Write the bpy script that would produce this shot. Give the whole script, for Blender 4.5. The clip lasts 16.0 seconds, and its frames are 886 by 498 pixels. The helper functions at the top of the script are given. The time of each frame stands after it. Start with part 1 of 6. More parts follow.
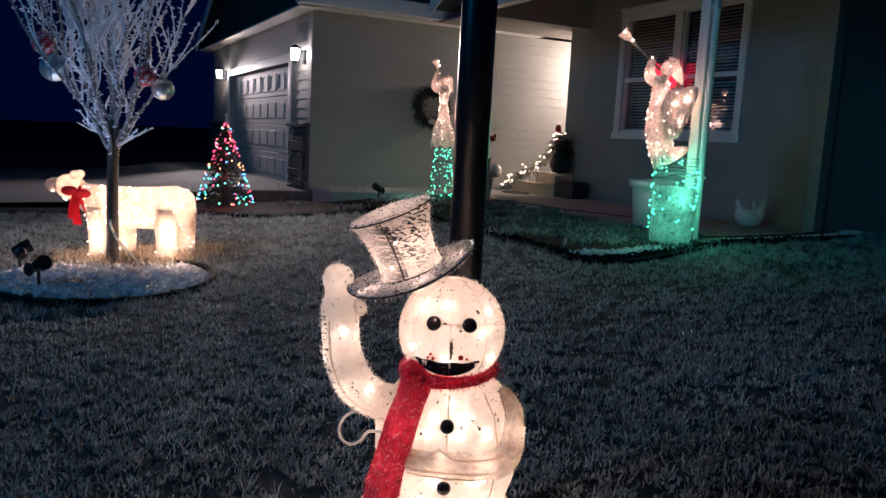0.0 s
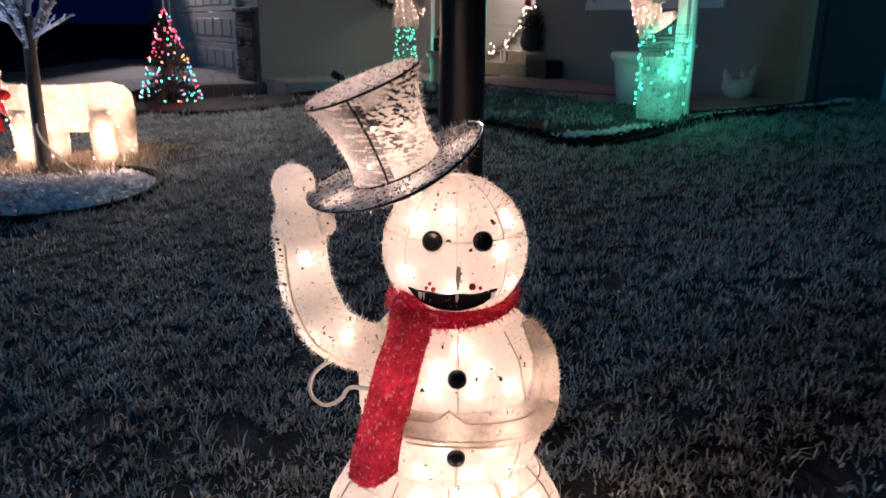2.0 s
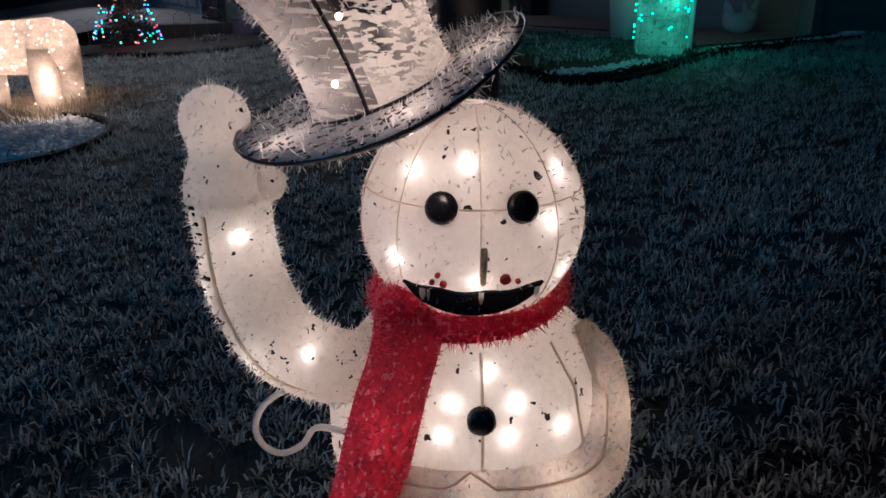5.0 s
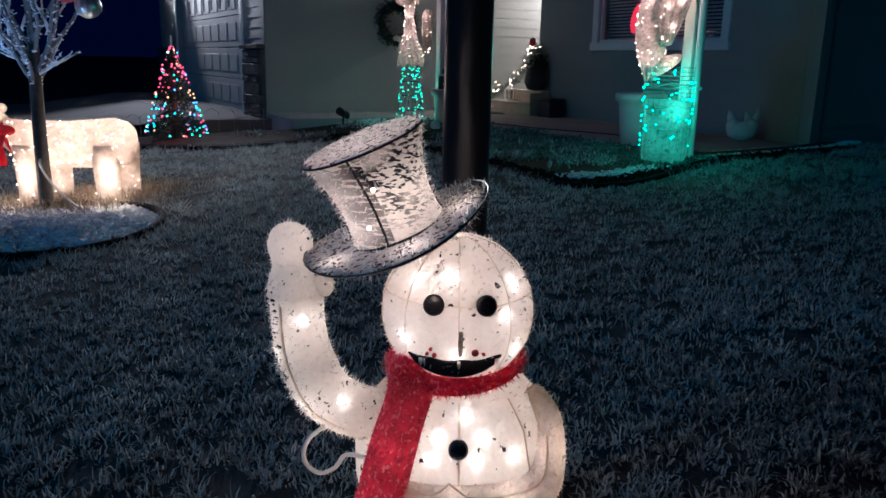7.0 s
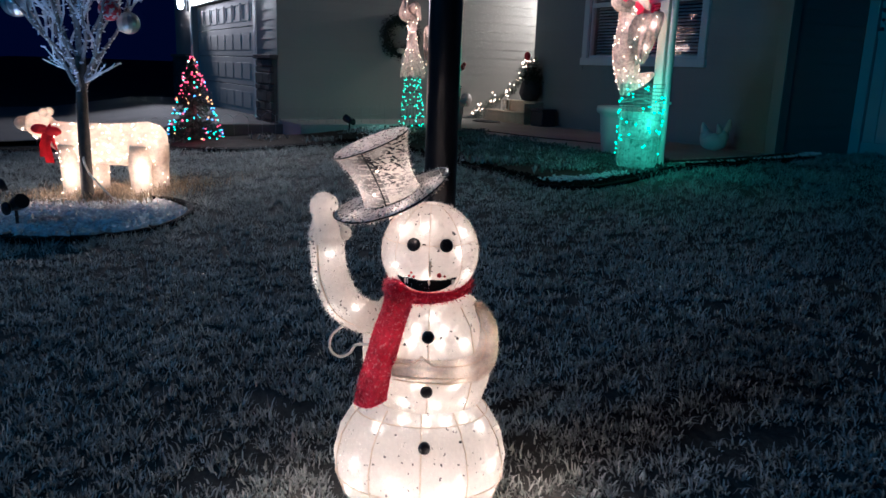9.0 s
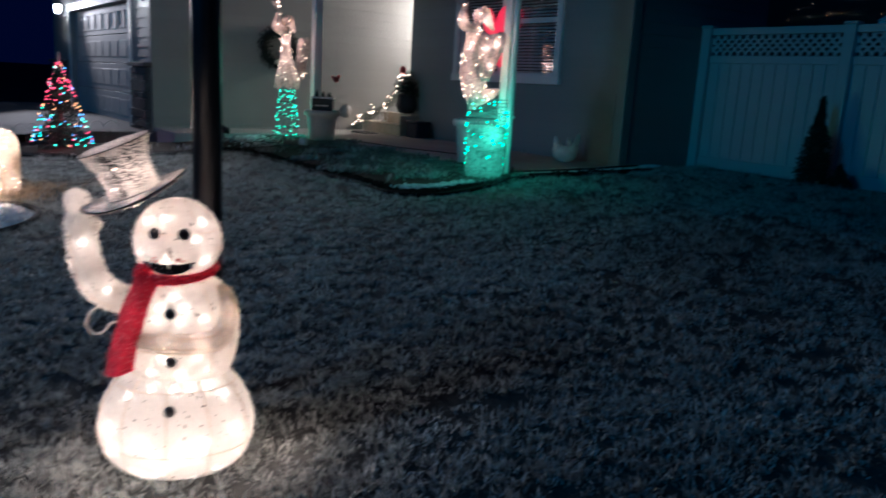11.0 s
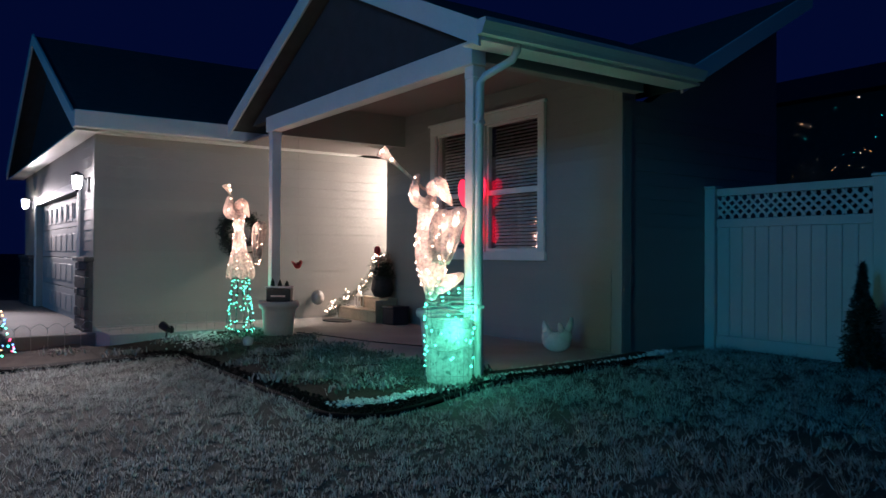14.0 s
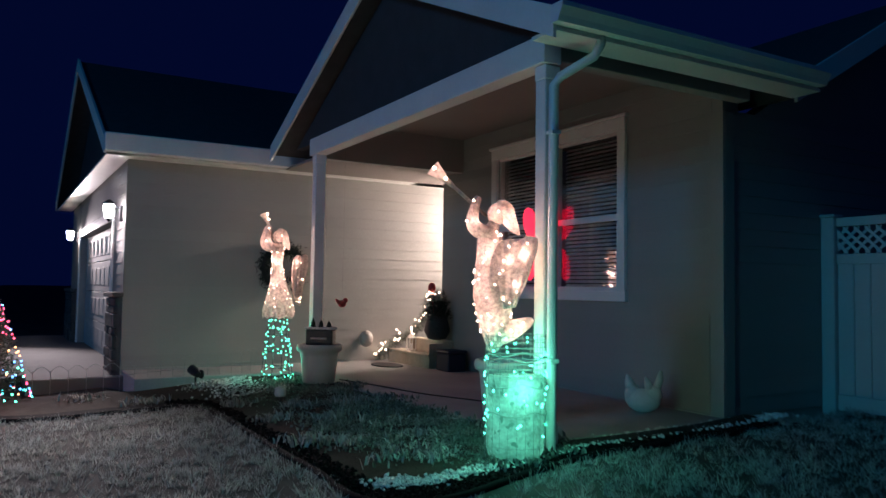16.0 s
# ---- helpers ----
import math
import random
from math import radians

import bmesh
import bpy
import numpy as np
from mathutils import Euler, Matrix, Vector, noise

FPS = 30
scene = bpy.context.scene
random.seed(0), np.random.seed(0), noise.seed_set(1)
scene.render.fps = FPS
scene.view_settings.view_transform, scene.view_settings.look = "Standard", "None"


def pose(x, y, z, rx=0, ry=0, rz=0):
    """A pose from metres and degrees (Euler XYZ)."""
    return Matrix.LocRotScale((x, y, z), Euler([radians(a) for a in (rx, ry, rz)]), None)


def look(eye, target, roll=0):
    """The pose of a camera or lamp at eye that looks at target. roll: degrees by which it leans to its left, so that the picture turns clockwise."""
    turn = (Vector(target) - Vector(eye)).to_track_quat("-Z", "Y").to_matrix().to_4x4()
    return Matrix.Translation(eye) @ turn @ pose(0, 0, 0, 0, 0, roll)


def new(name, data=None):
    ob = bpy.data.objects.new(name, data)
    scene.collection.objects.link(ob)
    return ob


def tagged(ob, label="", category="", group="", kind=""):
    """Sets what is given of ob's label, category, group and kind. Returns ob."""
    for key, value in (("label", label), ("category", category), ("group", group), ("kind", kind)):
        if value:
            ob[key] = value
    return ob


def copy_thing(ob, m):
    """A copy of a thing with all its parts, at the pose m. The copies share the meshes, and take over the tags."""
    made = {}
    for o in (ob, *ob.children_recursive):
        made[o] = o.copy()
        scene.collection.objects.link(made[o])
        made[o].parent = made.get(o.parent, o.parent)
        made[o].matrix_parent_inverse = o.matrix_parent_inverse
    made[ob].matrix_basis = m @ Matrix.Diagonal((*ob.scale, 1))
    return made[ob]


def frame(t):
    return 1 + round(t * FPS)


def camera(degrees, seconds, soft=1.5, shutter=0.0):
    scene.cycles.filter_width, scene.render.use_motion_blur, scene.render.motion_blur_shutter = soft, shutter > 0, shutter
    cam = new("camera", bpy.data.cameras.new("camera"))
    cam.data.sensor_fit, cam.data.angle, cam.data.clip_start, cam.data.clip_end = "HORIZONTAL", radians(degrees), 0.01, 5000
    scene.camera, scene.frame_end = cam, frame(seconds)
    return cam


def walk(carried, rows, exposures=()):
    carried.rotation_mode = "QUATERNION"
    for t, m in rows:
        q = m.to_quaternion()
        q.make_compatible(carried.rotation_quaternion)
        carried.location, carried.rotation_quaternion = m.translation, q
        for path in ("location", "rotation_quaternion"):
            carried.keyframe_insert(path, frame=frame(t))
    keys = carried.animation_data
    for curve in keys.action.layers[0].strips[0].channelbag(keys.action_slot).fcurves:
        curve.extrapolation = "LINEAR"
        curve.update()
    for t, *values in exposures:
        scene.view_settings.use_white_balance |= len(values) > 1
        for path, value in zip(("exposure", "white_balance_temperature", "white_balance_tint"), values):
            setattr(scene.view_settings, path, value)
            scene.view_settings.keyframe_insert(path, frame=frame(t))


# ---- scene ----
cam = camera(60.4, 16.0, shutter=0.5)
PATH = [
    (0, (1.57, -0.831, 1.237), (-0.186, 0.082, 0.952), 3.0),
    (0.5, (1.549, -0.833, 1.239), (-0.186, 0.109, 0.919), 2.7),
    (1, (1.443, -0.828, 1.231), (-0.244, 0.174, 0.844), 2.1),
    (1.5, (1.301, -0.766, 1.186), (-0.363, 0.245, 0.729), 1.5),
    (2, (1.081, -0.638, 1.154), (-0.577, 0.329, 0.591), 0.6),
    (2.5, (0.832, -0.531, 1.115), (-0.78, 0.463, 0.47), 0.0),
    (3, (0.67, -0.454, 1.052), (-0.934, 0.555, 0.414), 0.5),
    (3.5, (0.607, -0.42, 1.03), (-0.964, 0.591, 0.316), 0.8),
    (3.7, (0.606, -0.409, 1.021), (-0.971, 0.587, 0.3), 0.7),
    (5.8, (0.794, -0.503, 1.103), (-0.828, 0.481, 0.471), 0.0),
    (6, (0.881, -0.531, 1.131), (-0.766, 0.437, 0.538), 0.0),
    (6.5, (0.976, -0.556, 1.179), (-0.71, 0.388, 0.663), 0.6),
    (7, (1.026, -0.606, 1.187), (-0.656, 0.365, 0.709), 1.2),
    (7.5, (1.142, -0.73, 1.202), (-0.501, 0.307, 0.727), 1.2),
    (8, (1.31, -0.852, 1.25), (-0.324, 0.202, 0.78), 1.3),
    (8.2, (1.399, -0.882, 1.25), (-0.246, 0.153, 0.776), 1.4),
    (10.3, (2.229, -0.933, 1.266), (0.518, 0.004, 0.824), 2.2),
    (10.5, (2.301, -0.88, 1.276), (0.62, 0.11, 0.834), 3.1),
    (11, (2.306, -0.667, 1.287), (0.737, 0.5, 0.867), 3.3),
    (11.5, (2.208, -0.407, 1.34), (0.708, 0.864, 0.974), 2.8),
    (12, (2.085, -0.121, 1.367), (0.621, 1.198, 1.025), 1.9),
    (12.5, (1.891, 0.088, 1.423), (0.364, 1.365, 1.23), 0.1),
    (13, (1.703, 0.278, 1.45), (0.146, 1.532, 1.378), -0.2),
    (13.5, (1.507, 0.442, 1.429), (-0.085, 1.652, 1.411), -0.4),
    (14, (1.371, 0.653, 1.434), (-0.271, 1.795, 1.449), 0.4),
    (14.5, (1.184, 0.796, 1.426), (-0.478, 1.909, 1.455), 0.6),
    (15, (0.882, 0.945, 1.452), (-0.772, 2.066, 1.515), -0.2),
    (15.5, (0.659, 1.082, 1.449), (-1.032, 2.147, 1.523), -0.1),
    (16, (0.409, 1.276, 1.466), (-1.315, 2.285, 1.572), 0.9),
]
walk(cam, [(t, look(eye, target, roll)) for t, eye, target, roll in PATH], exposures=[(0, 0.55, 5500, 28), (2, 0.55, 5450, 27), (3.0, 0.2, 5250, 24), (3.5, -0.06, 5150, 20), (5.9, -0.3, 4700, 17), (6.5, -0.06, 4650, 16), (7, 0.14, 4650, 16), (8, 0.22, 4650, 16), (10.5, 0.3, 4900, 18), (11.5, 0.5, 4600, 17), (12, 0.62, 4450, 17), (12.4, 1.0, 5050, 23), (14, 1.15, 5400, 27), (16, 0.97, 5500, 29)])

# ---- world and large lights ----
world = bpy.data.worlds.new("night_sky")
scene.world = world
world.use_nodes = True
bg = world.node_tree.nodes["Background"]
bg.inputs[0].default_value = (0.035, 0.10, 0.66, 1)
bg.inputs[1].default_value = 0.013


def lamp(name, kind, at, watts, colour, radius=0.05):
    data = bpy.data.lights.new(name, kind)
    data.energy, data.color = watts, colour
    data.shadow_soft_size = radius
    ob = new(name, data)
    ob.location = at
    return ob


WARM = (1.0, 0.68, 0.42)
GREEN = (0.18, 1.0, 0.50)
# teal light from an unseen, assumed source on the street side
lamp("unseen_teal_light", "POINT", (-0.5, -11.0, 6.2), 590, (0.02, 0.58, 1.0), 1.5)


def spot(name, at, towards, watts, colour, angle, blend=1.0, radius=0.05):
    ob = lamp(name, "SPOT", at, watts, colour, radius)
    ob.data.spot_size, ob.data.spot_blend = radians(angle), blend
    ob.matrix_basis = look(at, towards)
    return ob


lamp("entry_light", "POINT", (-8.90, 8.02, 2.60), 150, (1.0, 0.81, 0.54), 0.06)
for x in (-9.85, -15.62):
    lamp("garage_glow", "POINT", (x, 2.45, 2.36), 3, (1.0, 0.86, 0.64), 0.04)
    spot("garage_light", (x, 2.39, 2.39), (x + 4.5, 0.0, 1.30), 640, (1.0, 0.84, 0.66), 95)

# ---- materials ----


def mat(name, base, rough=0.8, metal=0.0, vary=0.25, scale=6.0, fine=60.0, bump=0.2, second=None, streak=0.0, island=0.0, random_ob=0.0,
        coords="Object", spots=None, spot_scale=40.0, spot_cut=0.25, translucent=0.0, trans=0.0, emit=None, power=0.0):
    """A surface: base colour with stains at one scale, grain at a finer one, and a little relief."""
    m = bpy.data.materials.new(name)
    m.use_nodes = True
    nt = m.node_tree
    n, l = nt.nodes, nt.links
    bsdf = n["Principled BSDF"]
    tex = n.new("ShaderNodeTexCoord")
    a, b = n.new("ShaderNodeTexNoise"), n.new("ShaderNodeTexNoise")
    a.inputs["Scale"].default_value, b.inputs["Scale"].default_value = scale, fine
    a.inputs["Detail"].default_value, b.inputs["Detail"].default_value = 4, 3
    l.new(tex.outputs[coords], a.inputs["Vector"])
    l.new(tex.outputs[coords], b.inputs["Vector"])
    ramp = n.new("ShaderNodeValToRGB")
    low = second or tuple(c * (1 - vary) for c in base)
    ramp.color_ramp.elements[0].color, ramp.color_ramp.elements[0].position = (*low, 1), 0.36
    ramp.color_ramp.elements[1].color, ramp.color_ramp.elements[1].position = (*base, 1), 0.64
    mixf = n.new("ShaderNodeMath")
    mixf.operation = "MULTIPLY_ADD"
    mixf.inputs[1].default_value = 0.45
    half = n.new("ShaderNodeMath")
    half.operation = "MULTIPLY"
    half.inputs[1].default_value = 0.55
    l.new(a.outputs["Fac"], half.inputs[0])
    l.new(b.outputs["Fac"], mixf.inputs[0])
    l.new(half.outputs[0], mixf.inputs[2])
    l.new(mixf.outputs[0], ramp.inputs[0])
    colour = ramp.outputs["Color"]
    if island or random_ob:
        src = n.new("ShaderNodeNewGeometry").outputs["Random Per Island"] if island else n.new("ShaderNodeObjectInfo").outputs["Random"]
        hsv = n.new("ShaderNodeHueSaturation")
        rng = n.new("ShaderNodeMapRange")
        amount = island or random_ob
        rng.inputs["To Min"].default_value, rng.inputs["To Max"].default_value = 1 - amount, 1 + amount
        l.new(src, rng.inputs["Value"])
        l.new(rng.outputs["Result"], hsv.inputs["Value"])
        l.new(colour, hsv.inputs["Color"])
        colour = hsv.outputs["Color"]
    if spots:
        v = n.new("ShaderNodeTexNoise")
        v.inputs["Scale"].default_value, v.inputs["Detail"].default_value = spot_scale, 2
        if streak:
            stretch = n.new("ShaderNodeMapping")
            stretch.inputs["Scale"].default_value = (0.7, 0.7, 2.2)
            l.new(tex.outputs[coords], stretch.inputs["Vector"])
            l.new(stretch.outputs[0], v.inputs["Vector"])
        else:
            l.new(tex.outputs[coords], v.inputs["Vector"])
        cut = n.new("ShaderNodeMapRange")
        cut.inputs["From Min"].default_value, cut.inputs["From Max"].default_value = spot_cut, spot_cut + 0.02
        cut.inputs["To Min"].default_value, cut.inputs["To Max"].default_value = 1, 0
        l.new(v.outputs["Fac"], cut.inputs["Value"])
        mix = n.new("ShaderNodeMix")
        mix.data_type = "RGBA"
        if streak:
            patch, span, both = n.new("ShaderNodeTexNoise"), n.new("ShaderNodeMapRange"), n.new("ShaderNodeMath")
            patch.inputs["Scale"].default_value = streak
            span.inputs["From Min"].default_value, span.inputs["From Max"].default_value = 0.46, 0.62
            both.operation = "MULTIPLY"
            l.new(tex.outputs[coords], patch.inputs["Vector"])
            l.new(patch.outputs["Fac"], span.inputs["Value"])
            l.new(cut.outputs["Result"], both.inputs[0])
            l.new(span.outputs["Result"], both.inputs[1])
            l.new(both.outputs[0], mix.inputs["Factor"])
        else:
            l.new(cut.outputs["Result"], mix.inputs["Factor"])
        l.new(colour, mix.inputs["A"])
        mix.inputs["B"].default_value = (*spots, 1)
        colour = mix.outputs["Result"]
    l.new(colour, bsdf.inputs["Base Color"])
    bsdf.inputs["Roughness"].default_value, bsdf.inputs["Metallic"].default_value = rough, metal
    bsdf.inputs["Transmission Weight"].default_value = trans
    if bump:
        bp = n.new("ShaderNodeBump")
        bp.inputs["Strength"].default_value, bp.inputs["Distance"].default_value = bump, 0.01
        l.new(mixf.outputs[0], bp.inputs["Height"])
        l.new(bp.outputs["Normal"], bsdf.inputs["Normal"])
    if emit:
        bsdf.inputs["Emission Color"].default_value = (*emit, 1)
        bsdf.inputs["Emission Strength"].default_value = power
    if translucent:
        out = n["Material Output"]
        tr, mx = n.new("ShaderNodeBsdfTranslucent"), n.new("ShaderNodeMixShader")
        l.new(colour, tr.inputs["Color"])
        mx.inputs[0].default_value = translucent
        l.new(bsdf.outputs[0], mx.inputs[1])
        l.new(tr.outputs[0], mx.inputs[2])
        l.new(mx.outputs[0], out.inputs["Surface"])
    return m


def glow(name, colour, power):
    m = bpy.data.materials.new(name)
    m.use_nodes = True
    n = m.node_tree.nodes
    b = n["Principled BSDF"]
    b.inputs["Base Color"].default_value = (*[0.3 + 0.6 * c for c in colour], 1)
    b.inputs["Emission Color"].default_value, b.inputs["Emission Strength"].default_value = (*colour, 1), power
    m.cycles.emission_sampling = "NONE"
    return m


M_LAWN = mat("lawn_soil", (0.08, 0.082, 0.076), 0.95, vary=0.5, scale=2.5, fine=45, bump=0.8, coords="Object")
M_GRASS = mat("frosted_grass", (0.46, 0.49, 0.46), 0.7, vary=0.45, scale=1.3, fine=14, bump=0, island=0.5, translucent=0.3)
M_BEDSOIL = mat("bed_soil", (0.05, 0.042, 0.034), 0.95, vary=0.5, scale=5, fine=60, bump=0.8)
# near-black ground for the strip of bed next to the edging
M_BEDBLACK = mat("black_bed_strip", (0.006, 0.006, 0.006), 0.95, vary=0.5, scale=8, fine=60, bump=0.8)
M_BEDPLANT = mat("bed_plants", (0.24, 0.28, 0.23), 0.7, vary=0.5, scale=3, fine=20, bump=0, island=0.5, translucent=0.2)
for m in (M_LAWN, M_BEDSOIL, M_BEDBLACK):
    m.node_tree.nodes["Principled BSDF"].inputs["Specular IOR Level"].default_value = 0.05
M_CONCRETE = mat("concrete", (0.38, 0.365, 0.34), 0.85, vary=0.22, scale=1.8, fine=90, bump=0.25)
M_DRIVE = mat("drive_concrete", (0.135, 0.13, 0.125), 0.9, vary=0.25, scale=1.5, fine=80, bump=0.3)
M_SIDING = mat("taupe_siding", (0.29, 0.28, 0.26), 0.6, vary=0.08, scale=1.2, fine=70, bump=0.08, random_ob=0.03)
M_TRIM = mat("white_trim", (0.78, 0.76, 0.72), 0.5, vary=0.08, scale=3, fine=60, bump=0.05)
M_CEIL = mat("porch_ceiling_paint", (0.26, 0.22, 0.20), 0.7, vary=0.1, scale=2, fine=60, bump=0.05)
M_STONE = mat("dark_stone", (0.10, 0.09, 0.085), 0.8, vary=0.45, scale=9, fine=70, bump=0.5, random_ob=0.3)
M_GABLE = mat("dark_gable_shakes", (0.045, 0.05, 0.055), 0.8, vary=0.3, scale=5, fine=60, bump=0.3)
M_SHINGLE = mat("dark_shingles", (0.06, 0.06, 0.065), 0.9, vary=0.35, scale=7, fine=80, bump=0.5)
M_DOORPAINT = mat("garage_door_paint", (0.52, 0.50, 0.47), 0.7, vary=0.07, scale=2, fine=60, bump=0.05)
M_GUTTER = mat("white_aluminium", (0.72, 0.73, 0.72), 0.35, vary=0.07, scale=3, fine=40, bump=0.03)
M_VINYL = mat("white_vinyl", (0.46, 0.47, 0.46), 0.4, vary=0.08, scale=2, fine=50, bump=0.05)
M_BLACK = mat("black_powder_coat", (0.012, 0.013, 0.018), 0.32, vary=0.3, scale=8, fine=120, bump=0.1)
M_RUBBER = mat("black_edging_plastic", (0.008, 0.008, 0.009), 0.85, vary=0.4, scale=12, fine=90, bump=0.3)
M_RUBBER.node_tree.nodes["Principled BSDF"].inputs["Specular IOR Level"].default_value = 0.05
M_GRAVEL = mat("white_gravel", (0.74, 0.74, 0.72), 0.85, vary=0.35, scale=9, fine=60, bump=0.3, island=0.25)
M_FABRIC = mat("white_fleece", (0.86, 0.83, 0.78), 0.9, vary=0.12, scale=14, fine=110, bump=0.4, translucent=0.55,
               spots=(0.02, 0.02, 0.02), spot_scale=70, spot_cut=0.288)
M_ARMFAB = mat("flecked_arm_fleece", (0.86, 0.83, 0.78), 0.9, vary=0.14, scale=14, fine=110, bump=0.4, translucent=0.55,
               spots=(0.02, 0.02, 0.02), spot_scale=85, spot_cut=0.30)
M_SLEEVE = mat("knitted_cream_fleece", (0.88, 0.82, 0.74), 0.9, vary=0.22, scale=60, fine=160, bump=0.8, translucent=0.6)
M_FUZZ = mat("fleece_fibre", (0.95, 0.92, 0.88), 0.9, vary=0.05, bump=0, translucent=0.85)
M_HATFAB = mat("worn_black_and_white_fleece", (0.78, 0.75, 0.70), 0.9, vary=0.2, scale=12, fine=90, bump=0.4, translucent=0.45,
               spots=(0.02, 0.02, 0.023), spot_scale=95, spot_cut=0.47, streak=9.0)
M_HATSTREAK = mat("streaked_black_fleece", (0.74, 0.70, 0.66), 0.9, vary=0.25, scale=12, fine=90, bump=0.4, translucent=0.45,
                  spots=(0.02, 0.02, 0.024), spot_scale=75, spot_cut=0.55, streak=5.0)
for node in M_HATSTREAK.node_tree.nodes:
    if node.type == "MAPPING":
        node.inputs["Scale"].default_value = (0.35, 0.35, 2.6)
M_HATSPECK = mat("speckled_fleece", (0.72, 0.69, 0.66), 0.9, vary=0.25, scale=14, fine=90, bump=0.4, translucent=0.5, spots=(0.06, 0.055, 0.05), spot_scale=120, spot_cut=0.42)
M_SCARFUZZ = mat("pink_plush_fibre", (0.95, 0.22, 0.28), 0.9, vary=0.3, bump=0, translucent=0.6)
M_SCARF = mat("red_plush", (0.95, 0.09, 0.17), 0.95, vary=0.4, scale=25, fine=160, bump=0.6, translucent=0.7, spots=(0.92, 0.42, 0.48), spot_scale=110, spot_cut=0.38)
M_SEAM = mat("seam_wire", (0.92, 0.82, 0.70), 0.6, bump=0, translucent=0.9)
M_STUB = mat("grey_worn_plastic", (0.70, 0.60, 0.50), 0.7, vary=0.5, scale=60, fine=200, bump=0.2, translucent=0.85)
M_EYE = mat("black_plastic", (0.012, 0.012, 0.014), 0.3, bump=0.1, spots=(0.16, 0.15, 0.14), spot_scale=420, spot_cut=0.33)
M_FELT = mat("black_felt", (0.008, 0.008, 0.009), 0.95, bump=0.3)
M_CORD = mat("white_cord", (0.84, 0.80, 0.72), 0.7, bump=0.05, translucent=0.3)
M_BEAR = mat("bear_fleece", (0.84, 0.74, 0.62), 0.9, vary=0.35, scale=16, fine=90, bump=0.5, translucent=0.55)
M_RIBBON = mat("red_ribbon", (0.78, 0.02, 0.025), 0.5, vary=0.25, scale=12, fine=90, bump=0.2, translucent=0.3)
M_ANGEL = mat("angel_mesh_acrylic", (0.80, 0.70, 0.62), 0.5, vary=0.6, scale=34, fine=110, bump=1.0, translucent=0.5)
M_WIRE = mat("dull_wire", (0.30, 0.32, 0.30), 0.5, bump=0.05)
M_BARK = mat("frosted_bark", (0.26, 0.25, 0.25), 0.9, vary=0.45, scale=30, fine=120, bump=0.6)
M_TRUNK = mat("young_trunk_bark", (0.10, 0.088, 0.078), 0.9, vary=0.4, scale=20, fine=90, bump=0.6)
M_FROST = mat("hoar_frost", (0.84, 0.86, 0.90), 0.8, vary=0.25, scale=30, fine=120, bump=0.4)
M_FIR = mat("fir_needles", (0.030, 0.055, 0.034), 0.8, vary=0.4, scale=12, fine=60, bump=0, island=0.4)
M_DARKFIR = mat("dark_cypress", (0.02, 0.032, 0.022), 0.85, vary=0.4, scale=12, fine=60, bump=0, island=0.4)
M_ROOMDARK = mat("dark_room_sheet", (0.006, 0.008, 0.012), 0.04, vary=0.1, bump=0)
M_BLIND = mat("white_blind_slat", (0.80, 0.80, 0.77), 0.5, bump=0)
M_POT = mat("pale_planter", (0.66, 0.63, 0.58), 0.6, vary=0.12, scale=5, fine=50, bump=0.1)
M_WOOD = mat("weathered_wood", (0.56, 0.46, 0.35), 0.75, vary=0.3, scale=6, fine=60, bump=0.3)
M_CERAMIC = mat("pale_ceramic", (0.66, 0.62, 0.58), 0.5, vary=0.15, scale=9, fine=60, bump=0.2)
M_DARKGREEN = mat("dark_green_tin", (0.015, 0.035, 0.03), 0.4, vary=0.2, bump=0.05)
M_REDPAINT = mat("red_paint", (0.62, 0.03, 0.03), 0.5, vary=0.2, bump=0.05)
M_NAVY = mat("dark_wicker", (0.03, 0.03, 0.035), 0.8, vary=0.4, scale=30, fine=90, bump=0.6)
M_NAVYBOX = mat("dark_blue_plastic", (0.015, 0.02, 0.04), 0.5, vary=0.2, bump=0.1)
M_SNOW = mat("white_flocking", (0.80, 0.80, 0.80), 0.9, vary=0.1, bump=0.3)
B_WARM = glow("warm_bulb", (1.0, 0.66, 0.38), 7)
B_INNER = glow("warm_bulb_under_fleece", (1.0, 0.78, 0.50), 28)
B_INNER.cycles.emission_sampling = "AUTO"
B_GREEN = glow("green_bulb", (0.08, 1.0, 0.46), 4)
B_RED = glow("red_bulb", (1.0, 0.05, 0.10), 2.6)
B_BLUE = glow("blue_bulb", (0.10, 0.45, 1.0), 2.6)
B_TEAL = glow("teal_bulb", (0.05, 0.9, 0.75), 2.6)
B_AMBER = glow("amber_bulb", (1.0, 0.42, 0.12), 2.6)
B_LAMP = glow("lamp_glass", (1.0, 0.92, 0.72), 40)
B_ENTRY = glow("entry_lamp_glass", (1.0, 0.88, 0.66), 20)

M_PANE = bpy.data.materials.new("clear_pane")
M_PANE.use_nodes = True
pane_nodes = M_PANE.node_tree
pane_glossy, pane_clear, pane_mix = (pane_nodes.nodes.new("ShaderNodeBsdf" + k) if k != "Mix" else pane_nodes.nodes.new("ShaderNodeMixShader") for k in ("Glossy", "Transparent", "Mix"))
pane_glossy.inputs["Roughness"].default_value = 0.02
pane_mix.inputs[0].default_value = 0.12
pane_nodes.links.new(pane_clear.outputs[0], pane_mix.inputs[1])
pane_nodes.links.new(pane_glossy.outputs[0], pane_mix.inputs[2])
pane_nodes.links.new(pane_mix.outputs[0], pane_nodes.nodes["Material Output"].inputs["Surface"])

# ---- mesh helpers ----


